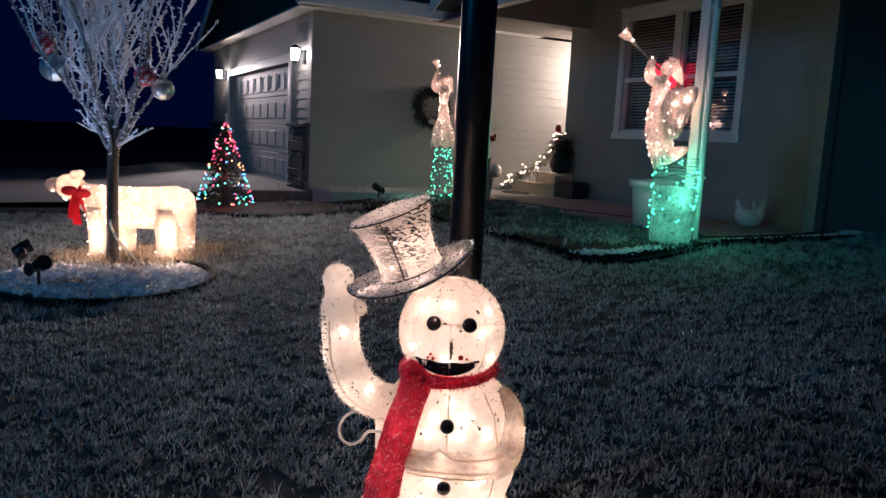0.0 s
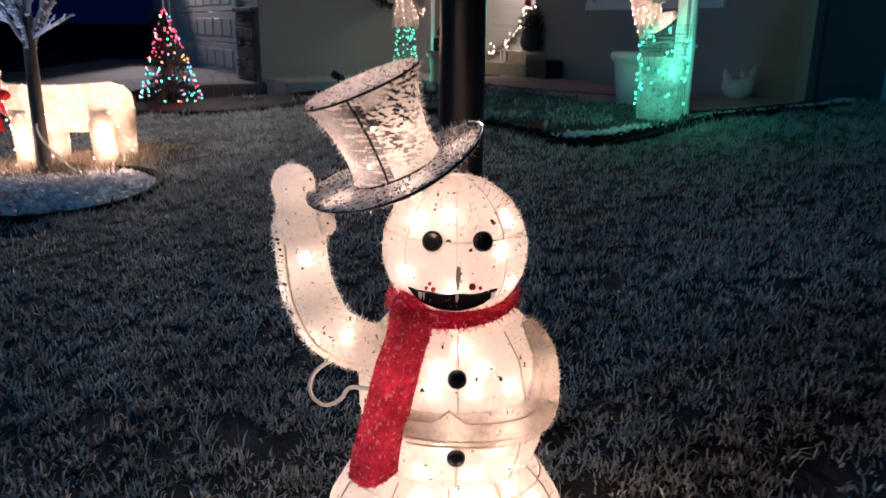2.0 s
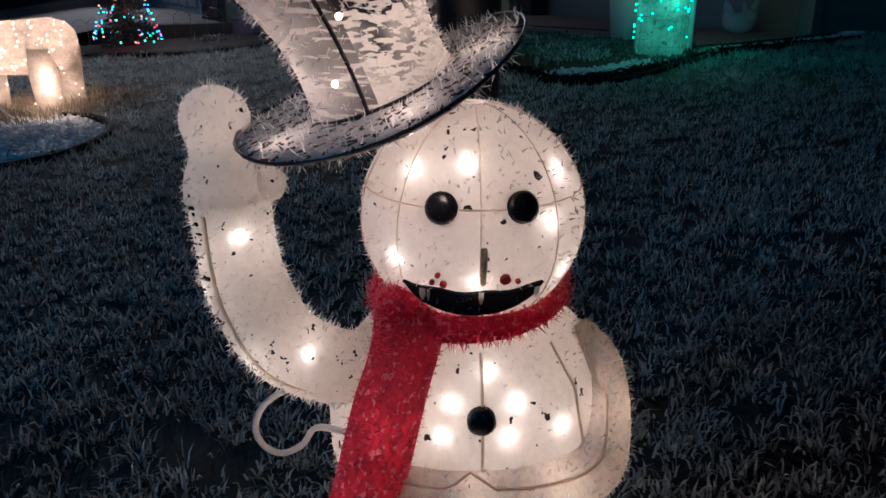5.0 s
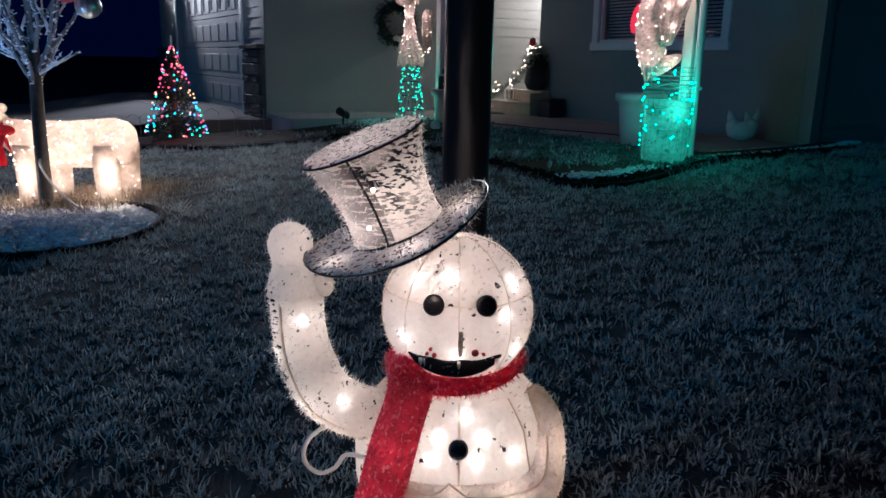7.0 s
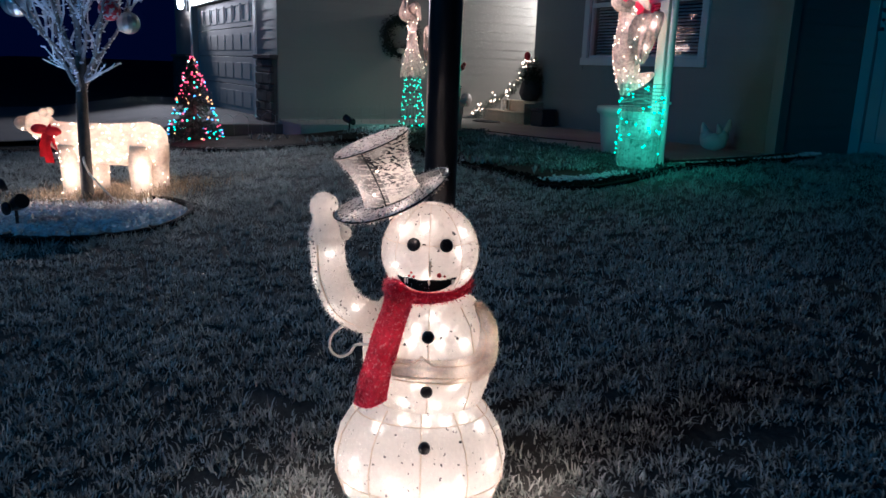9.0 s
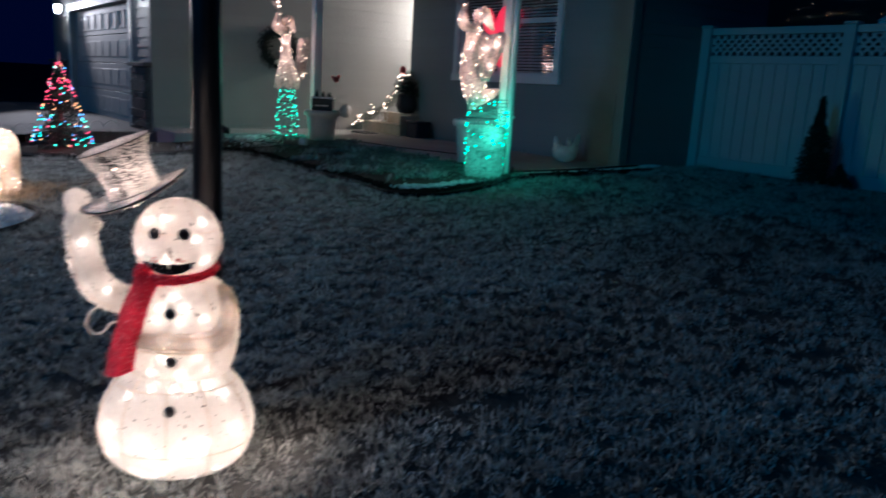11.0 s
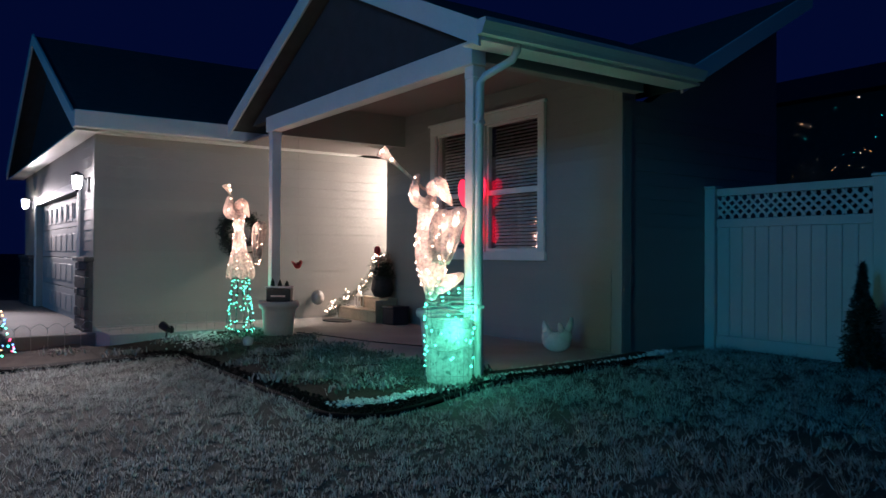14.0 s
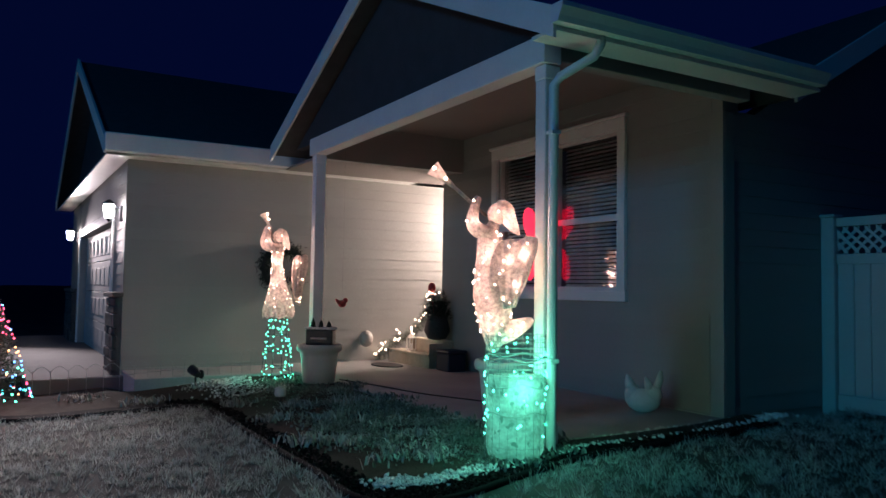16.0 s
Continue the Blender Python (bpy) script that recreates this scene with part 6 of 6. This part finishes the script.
# red lit bow in the window
rb = thing("lit_bow", (-6.26, 6.395, 2.02), "glowing red ribbon bow hung before the window", "decoration")
B_BOW = glow("red_lit_film", (1.0, 0.01, 0.035), 0.75)
for s in (-1, 1):
    bm = bmesh.new()
    ball(bm, (s * 0.15, 0, 0.19), 0.125, 0.03, 0.20, 14, 10, Matrix.Rotation(radians(s * 25), 4, "Y"))
    part("loop", bm, B_BOW, rb)
    bm = bmesh.new()
    ball(bm, (s * 0.12, 0, -0.26), 0.10, 0.025, 0.19, 14, 10, Matrix.Rotation(radians(-s * 18), 4, "Y"))
    part("tail", bm, B_BOW, rb)
bm = bmesh.new()
ball(bm, (0, -0.01, 0.0), 0.055, 0.035, 0.16, 12, 8)
part("knot", bm, B_BOW, rb)

# ---- flower bed ----
EDGE = [(-9.6, -1.5), (-9.0, 0.1), (-8.55, 0.75), (-7.7, 1.5), (-7.35, 2.5), (-7.1, 2.95), (-6.4, 3.05), (-5.2, 3.05), (-4.2, 3.07), (-3.55, 3.06), (-3.24, 3.26), (-3.20, 3.60), (-3.30, 4.1), (-3.35, 4.8), (-3.37, 5.8), (-3.45, 6.6)]
line = spline([(x, y, 0) for x, y in EDGE], 8)
bm = bmesh.new()
tube(bm, [(p.x, p.y, ground_height(p.x, p.y) + 0.016) for p in line], 0.024, 8)
tagged(smooth(part("bed_edging", bm, M_RUBBER)), "black plastic lawn edging round the flower bed", "edging", kind="structure")
inner = [(-9.9, -1.5), (-9.5, 0.1), (-9.5, 0.9), (-9.3, 1.6), (-8.6, 2.6), (-8.6, 3.2), (-8.5, 4.0), (-7.6, 4.4), (-6.5, 4.44), (-5.6, 4.44), (-4.8, 4.44), (-4.3, 4.44), (-3.95, 4.44), (-3.74, 4.7), (-3.74, 5.8), (-3.85, 6.6)]
inn = spline([(x, y, 0) for x, y in inner], 8)


def trench_width(a, b):
    return min(0.26, 0.30 * (b - a).length)


bm = bmesh.new()
rows = []
for a, b in zip(line, inn):
    row = []
    for k in range(5):
        p = a.lerp(b, (0, trench_width(a, b) / max((b - a).length, 0.01), 0.55, 0.78, 1)[k])
        row.append(bm.verts.new((p.x, p.y, ground_height(p.x, p.y) + (0.022, 0.024, 0.05, 0.045, 0.02)[k])))
    rows.append(row)
for a, b in zip(rows, rows[1:]):
    for k in range(4):
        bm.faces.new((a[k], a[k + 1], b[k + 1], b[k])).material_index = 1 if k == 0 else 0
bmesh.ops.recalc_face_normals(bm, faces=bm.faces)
tagged(smooth(part("bed_soil", bm, [M_BEDSOIL, M_BEDBLACK])), "dark soil of the flower bed", "flower bed", kind="structure")
rnd = random.Random(81)
spots = []
strip = spline([(-3.66, 3.27, 0), (-3.52, 3.45, 0), (-3.50, 3.85, 0), (-3.54, 4.3, 0), (-3.58, 4.9, 0), (-3.60, 5.5, 0), (-3.61, 6.1, 0), (-3.66, 6.9, 0)], 12)
for i in range(3600):
    n = strip[rnd.randrange(len(strip))] + Vector((rnd.gauss(0, 0.05), rnd.gauss(0, 0.06), 0))
    spots.append((n.x, n.y, ground_height(n.x, n.y) + 0.035))
for i in range(1500):
    x, y = rnd.uniform(-8.5, -7.2), rnd.gauss(3.55, 0.16)
    spots.append((x, y, ground_height(x, y) + 0.045))
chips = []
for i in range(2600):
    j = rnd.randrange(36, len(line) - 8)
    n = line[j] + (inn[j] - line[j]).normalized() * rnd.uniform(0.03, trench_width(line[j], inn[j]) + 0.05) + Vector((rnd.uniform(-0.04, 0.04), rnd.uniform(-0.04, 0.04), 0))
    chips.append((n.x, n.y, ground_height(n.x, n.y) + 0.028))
pebbles("mulch_chips", chips, 84, 0.022, "near-black chips along the bed edging", M_BEDBLACK)
pebbles("bed_gravel", spots[::2], 82, 0.017, "pale gravel strewn along the flower bed edge")
# low wire border
bw = thing("wire_border", (0, 0, 0), "low white arched wire border along the walk", "garden border")
wl = spline([(-9.9, -0.6, 0), (-9.5, 0.6, 0), (-9.25, 1.5, 0), (-8.75, 2.5, 0), (-8.65, 3.3, 0), (-8.6, 4.0, 0)], 6)
step = 0
for a, b in zip(wl, wl[1:]):
    q = [a.lerp(b, k / 8) for k in range(9)]
    z = ground_height(a.x, a.y)
    bm = bmesh.new()
    tube(bm, [(p.x, p.y, z + 0.02 + (0.26 + 0.06 * math.sin(math.pi * k / 8) if 0 < k < 8 else 0.26 if k in (0, 8) else 0)) for k, p in enumerate(q)], 0.0026, 5)
    tube(bm, [(a.x, a.y, z - 0.04), (a.x, a.y, z + 0.28)], 0.0026, 5)
    tube(bm, [(p.x, p.y, z + 0.20) for p in q], 0.003, 4)
    part("border_arch", bm, M_WIRE, bw)
cap = thing("stake_light", (-6.43, 3.57, ground_height(-6.43, 3.57)), "small unlit solar stake light in the bed", "garden light")
bm = bmesh.new()
lathe(bm, [(0.045, 0.12), (0.055, 0.14), (0.05, 0.19), (0.02, 0.21)], 14)
part("lens", bm, M_POT, cap)
bm = bmesh.new()
tube(bm, [(0, 0, -0.03), (0, 0, 0.12)], 0.01, 6)
part("spike", bm, M_BLACK, cap)

# ---- fence, cypress, far houses ----
FY = 7.86
fence = thing("fence", (0, 0, 0), "white vinyl privacy fence with a lattice top", "fence")


def fence_post(x):
    p = part("post", boxes((-0.064, 0.064, -0.064, 0.064, 0, 1.78), bevel=0.006), M_VINYL, fence)
    p.location = (x, FY, 0.39)
    part("cap", boxes((-0.075, 0.075, -0.075, 0.075, 1.78, 1.815), bevel=0.01), M_VINYL, p)
    return p


def fence_panel(x0, x1):
    w = x1 - x0
    p = part("panel", boxes((0, w, -0.025, 0.025, 0.05, 0.19), bevel=0.004), M_VINYL, fence)
    p.location = (x0, FY, 0.39)
    part("rail", boxes((0, w, -0.025, 0.025, 1.36, 1.45), bevel=0.004), M_VINYL, p)
    part("rail", boxes((0, w, -0.025, 0.025, 1.70, 1.78), bevel=0.004), M_VINYL, p)
    n = 11
    for i in range(n):
        part("plank", boxes((i * w / n + 0.002, (i + 1) * w / n - 0.002, -0.011, 0.011, 0.19, 1.36), bevel=0.003), M_VINYL, p)
    bm = bmesh.new()
    H, z0, s = 0.25, 1.45, 0.10
    k = -H
    while k < w:
        for flip, y in ((1, 0.004), (-1, -0.004)):
            a0, a1 = max(k, 0), min(k + H, w)
            if a1 - a0 > 0.01:
                za, zb = z0 + (a0 - k), z0 + (a1 - k)
                if flip < 0:
                    za, zb = z0 + H - (a0 - k), z0 + H - (a1 - k)
                d, t = 0.019 * 1.41, 0.004
                v = [bm.verts.new((a, y + yy, z + q)) for yy in (-t, t) for a, z, q in ((a0, za, -d), (a1, zb, -d), (a1, zb, d), (a0, za, d))]
                for f in ((0, 1, 2, 3), (7, 6, 5, 4), (0, 4, 5, 1), (1, 5, 6, 2), (2, 6, 7, 3), (3, 7, 4, 0)):
                    bm.faces.new([v[i] for i in f])
        k += s
    for v in bm.verts:
        v.co.z = min(max(v.co.z, z0 - 0.01), z0 + H + 0.01)
    part("lattice", bm, M_VINYL, p)


FX = [-3.80 + 1.79 * i for i in range(8)]
for x in FX:
    fence_post(x)
for a, b in zip(FX, FX[1:]):
    fence_panel(a + 0.064, b - 0.064)
cone_tree("cypress", (-2.0, 7.47, ground_height(-2.0, 7.47)), 0.95, 0.155, M_DARKFIR, "small dark cypress before the white fence", "shrub", 91, layers=20, per=30, spire=True)
shrub = cone_tree("small_shrub", (-1.72, 7.50, ground_height(-1.72, 7.5)), 0.24, 0.14, M_DARKFIR, "small dark shrub before the white fence", "shrub", 92, layers=6, per=14, stem=0.012)


def far_house(x, y, w, h, ridge, turn, lights):
    t = thing("far_house", (x, y, 0.3), "dark neighbouring house beyond the fence with scattered lights", "house", turn=turn)
    part("wall", boxes((-w, w, -4, 4, -0.5, h)), M_GABLE, t)
    bm = bmesh.new()
    q = [(-4.6, h - 0.1), (0, ridge), (4.6, h - 0.1)]
    a, b = [bm.verts.new((-w - 0.4, yy, zz)) for yy, zz in q], [bm.verts.new((w + 0.4, yy, zz)) for yy, zz in q]
    bm.faces.new(a), bm.faces.new(b[::-1])
    for i in range(3):
        bm.faces.new((a[i], b[i], b[(i + 1) % 3], a[(i + 1) % 3]))
    part("roof", bm, M_SHINGLE, t)
    for i, (lx, lz, m) in enumerate(lights):
        bulb(m, 0.007, (lx, -4.01, lz), t, "wall_bulb")


rnd = random.Random(99)
# small lights scattered over the front
lights = [(rnd.uniform(-1.9, 1.9), 3.75 + 2.3 * rnd.random() ** 1.6, rnd.choice((B_WARM, B_WARM, B_TEAL, B_AMBER))) for i in range(28)]
far_house(-10.7, 28.1, 4.4, 6.2, 7.9, 0, lights)
# pale lamp standing just beyond the fence
pl = thing("post_lantern", (-2.2, 9.0, ground_height(-2.2, 9.0)), "pale lantern on a post beyond the fence", "garden lamp")
part("shaft", tube(bmesh.new(), [(0, 0, -0.05), (0, 0, 1.72)], 0.03, 8), M_VINYL, pl)
part("lantern_body", boxes((-0.07, 0.07, -0.07, 0.07, 1.72, 1.86), bevel=0.01), M_SNOW, pl)
part("lantern_cap", lathe(bmesh.new(), [(0.10, 1.86), (0.09, 1.875), (0.03, 1.92), (0.005, 1.93)], 12), M_SNOW, pl)

# ---- lawn grass ----
GH = np.vectorize(ground_height)
EDGE_POLY = [(p.x, p.y) for p in line]


def lawn_mask(x, y):
    """True where lawn grows: street side of the edging, outside the round bed."""
    ring = (x - RING[0]) ** 2 + (y - RING[1]) ** 2 > (RING_R - 0.01) ** 2
    ex = np.array([q[0] for q in EDGE_POLY])
    ey = np.array([q[1] for q in EDGE_POLY])
    limit = np.interp(x, ex[:-40], ey[:-40], left=-1.6, right=60.0)
    east = np.interp(y, ey[-40:], ex[-40:], left=-60.0, right=-3.6)
    keep = np.where(x > -3.02, True, np.where(y < 3.3, y < limit, x > east))
    return ring & keep & (y < 7.75)


def blades(name, x, y, height, width, seed, material, label, segments=2, lift=0.0, lean=0.5, out=None, tall=None):
    """Grass blades in one mesh: two leaning quads narrowing to a tip, in clumps of their own height."""
    rng = np.random.default_rng(seed)
    n = len(x)
    clump = 0.5 + 0.5 * np.sin(x * 7.3 + 1.7 * np.sin(y * 5.1)) * np.sin(y * 8.1 + 1.3 * np.sin(x * 4.7))
    h = height * rng.uniform(0.45, 1.25, n) * ((0.55 + 0.6 * clump) if tall is None else 0.45 + 0.55 * tall)
    a = rng.uniform(0, 2 * np.pi, n)
    b = rng.uniform(0, 2 * np.pi, n) if out is None else out + rng.normal(0, 0.8, n)
    bend = h * rng.uniform(0.1, 1.0, n) * lean
    z = GH(x, y) - 0.004 + lift
    dx, dy = np.cos(a) * width * 0.5, np.sin(a) * width * 0.5
    mx, my = x + 0.35 * bend * np.cos(b), y + 0.35 * bend * np.sin(b)
    tx, ty = x + bend * np.cos(b), y + bend * np.sin(b)
    if segments == 2:
        v = np.stack([np.stack([x - dx, y - dy, z], -1), np.stack([x + dx, y + dy, z], -1), np.stack([mx + dx * 0.8, my + dy * 0.8, z + 0.6 * h], -1),
                      np.stack([mx - dx * 0.8, my - dy * 0.8, z + 0.6 * h], -1), np.stack([tx, ty, z + h * (1 - 0.25 * lean * (bend > 0.4 * h))], -1)], 1)
        base = (np.arange(n) * 5)[:, None]
        tri = np.concatenate([base + np.array([[0, 1, 2]]), base + np.array([[0, 2, 3]]), base + np.array([[3, 2, 4]])], 1).reshape(-1, 3)
    else:
        v = np.stack([np.stack([x - dx, y - dy, z], -1), np.stack([x + dx, y + dy, z], -1), np.stack([tx, ty, z + h], -1)], 1)
        tri = (np.arange(n) * 3)[:, None] + np.array([[0, 1, 2]])
    v = v.reshape(-1, 3)
    me = bpy.data.meshes.new(name)
    me.vertices.add(len(v))
    me.vertices.foreach_set("co", v.ravel())
    me.loops.add(tri.size)
    me.loops.foreach_set("vertex_index", tri.ravel().astype(np.int32))
    me.polygons.add(len(tri))
    me.polygons.foreach_set("loop_start", np.arange(0, tri.size, 3, dtype=np.int32))
    me.update()
    me.validate()
    me.materials.append(material)
    return tagged(new(name, me), label, "grass", kind="stuff")


def scatter(x0, x1, y0, y1, per, seed):
    rng = np.random.default_rng(seed)
    n = int((x1 - x0) * (y1 - y0) * per)
    x, y = rng.uniform(x0, x1, n), rng.uniform(y0, y1, n)
    k = lawn_mask(x, y)
    return x[k], y[k]


def tufts(x0, x1, y0, y1, per, each, spread, seed):
    """Places of blades gathered in tufts, with bare gaps between; also the way each blade leans, out of its tuft."""
    cx, cy = scatter(x0, x1, y0, y1, per, seed)
    rng = np.random.default_rng(seed + 500)
    gap = np.sin(cx * 3.1 + 2.0 * np.sin(cy * 2.3)) * np.sin(cy * 3.7 + 1.6 * np.sin(cx * 2.9)) + rng.normal(0, 0.55, len(cx))
    cx, cy = cx[gap > -0.95], cy[gap > -0.95]
    n = len(cx)
    size = rng.uniform(0.55, 1.45, n)
    a, r = rng.uniform(0, 2 * np.pi, (n, each)), np.abs(rng.normal(0, spread, (n, each))) * size[:, None]
    x, y = (cx[:, None] + r * np.cos(a)).ravel(), (cy[:, None] + r * np.sin(a)).ravel()
    tall = np.repeat(size, each)
    k = lawn_mask(x, y)
    return x[k], y[k], a.ravel()[k], tall[k]


def lawn_patch(name, x0, x1, y0, y1, per, each, spread, height, width, seed, label, segments=2, thin=False):
    x, y, a, tall = tufts(x0, x1, y0, y1, per, each, spread, seed)
    if thin:
        keep = np.random.default_rng(seed).random(len(x)) < np.clip(1.6 - np.hypot(x - 0.3, y - 0.3) / 3.4, 0.5, 1)
        x, y, a, tall = x[keep], y[keep], a[keep], tall[keep]
    blades(name, x, y, height, width, seed, M_GRASS, label, segments=segments, out=a, tall=tall, lean=1.25)


lawn_patch("lawn_grass", -3.6, 2.3, -1.5, 3.6, 440, 15, 0.026, 0.037, 0.0066, 1, "frosted dormant lawn grass in short tufts", thin=True)
lawn_patch("lawn_grass_far", -9.8, -3.6, -4.5, 3.4, 150, 16, 0.030, 0.055, 0.007, 4, "frosted dormant lawn grass further off", segments=1)
lawn_patch("lawn_grass_side", -3.6, 5.0, 3.6, 7.8, 160, 16, 0.028, 0.055, 0.0065, 6, "frosted lawn grass before the fence", segments=1)
lawn_patch("lawn_grass_near_walk", 2.3, 5.0, -1.5, 3.6, 110, 14, 0.030, 0.050, 0.006, 8, "frosted lawn grass towards the street", segments=1)
lawn_patch("lawn_grass_front", -3.6, 3.0, -5.0, -1.5, 110, 14, 0.030, 0.050, 0.006, 10, "frosted lawn grass towards the drive", segments=1)
# plants of the bed
rng = np.random.default_rng(12)
bx, by, bh = [], [], []
for i in range(120):
    j = rng.integers(52, len(line) - 22)
    u = rng.uniform(0.42, 0.90)
    c = line[j].lerp(inn[j], u)
    m = int(rng.integers(120, 420))
    s = rng.uniform(0.05, 0.16)
    bx.append(rng.normal(c.x, s, m)), by.append(rng.normal(c.y, s, m))
blades("bed_plants", np.concatenate(bx), np.concatenate(by), 0.045, 0.022, 13, M_BEDPLANT, "low frosted plants and old stems in the flower bed", lift=0.03, lean=0.9)
bx, by = [], []
for cx, cy in ((-4.2, 3.8), (-4.45, 3.95), (-3.9, 3.8), (-5.5, 3.7), (-4.7, 3.5), (-6.3, 3.7), (-4.1, 3.6), (-6.8, 3.3), (-5.9, 3.35), (-5.0, 4.0), (-7.2, 3.8), (-6.0, 4.1), (-7.7, 2.6), (-8.0, 3.2), (-4.9, 3.3), (-8.3, 2.1)):
    m = 110
    bx.append(rng.normal(cx, 0.09, m)), by.append(rng.normal(cy, 0.09, m))
blades("bed_shrublets", np.concatenate(bx), np.concatenate(by), 0.11, 0.018, 14, mat("frosted_stems", (0.42, 0.42, 0.38), 0.8, vary=0.4, scale=3, fine=20, bump=0, island=0.4), "taller frosted dry stems in the flower bed", lift=0.02, lean=1.3)
# straw under the bear
bx, by = rng.normal(-5.5, 0.22, 5200), rng.normal(-0.12, 0.32, 5200)
blades("bear_straw", bx, by, 0.10, 0.006, 15, mat("dry_straw", (0.42, 0.33, 0.22), 0.85, vary=0.4, scale=5, fine=30, bump=0, island=0.4), "dry pale straw round the bear's feet", lift=0.05, lean=1.2)

# ---- siding boards, last ----
BOARD = {}


def board(parent, length, height, at, turn):
    """One lap board: thicker at its lower edge. Faces local -y."""
    key = (round(length, 3), round(height, 3))
    if key not in BOARD:
        bm = bmesh.new()
        q = [(-0.011, 0), (0, 0), (0, height), (-0.003, height)]
        a, b = [bm.verts.new((0, y, z)) for y, z in q], [bm.verts.new((length, y, z)) for y, z in q]
        bm.faces.new(a), bm.faces.new(b[::-1])
        for i in range(4):
            bm.faces.new((a[i], b[i], b[(i + 1) % 4], a[(i + 1) % 4]))
        bmesh.ops.recalc_face_normals(bm, faces=bm.faces)
        me = bpy.data.meshes.new("siding_board")
        bm.to_mesh(me)
        bm.free()
        me.materials.append(M_SIDING)
        BOARD[key] = me
    ob = new("siding_board", BOARD[key])
    ob.parent = parent
    ob.matrix_basis = pose(*at, 0, 0, turn)


LAP = 0.142
for z, h in ((3.0, 0.13), (3.13, 0.14), (3.27, 0.15)):
    if z < 3.1:
        board(wall_window, WX0 + 8.49, h, (-8.49, 6.485, z), 0)
        board(wall_window, -3.99 - WX1, h, (WX1, 6.485, z), 0)
    else:
        board(wall_window, 4.2 if z > 3.2 else 4.5, h, (-8.49, 6.485, z), 0)
z = 0.46
while z < 2.98:
    h = min(LAP, 3.0 - z)
    for y0, y1 in ((2.6, 5.2), (5.2, 8.36)):
        board(wall_garage_side, y1 - y0 - 0.002, h, (-9.515, y0, z), 90)
    if z + h < WZ0 or z > 3.2:
        board(wall_window, 4.48, h, (-8.49, 6.485, z), 0)
    else:
        board(wall_window, WX0 + 8.49, h, (-8.49, 6.485, z), 0)
        board(wall_window, -3.99 - WX1, h, (WX1, 6.485, z), 0)
    board(wall_garage_front, 0.86, h, (-10.36, 2.615, z), 0)
    board(wall_east, 2.58, h, (-3.875, 6.6, z), 90)
    z += LAP
tagged(part("trim_foundation", boxes((-9.515, -9.49, 2.63, 8.36, 0.2, 0.455), (-8.49, -3.87, 6.463, 6.485, 0.3, 0.455)), M_CONCRETE), "bare concrete foundation strip under the siding", "foundation", kind="structure")
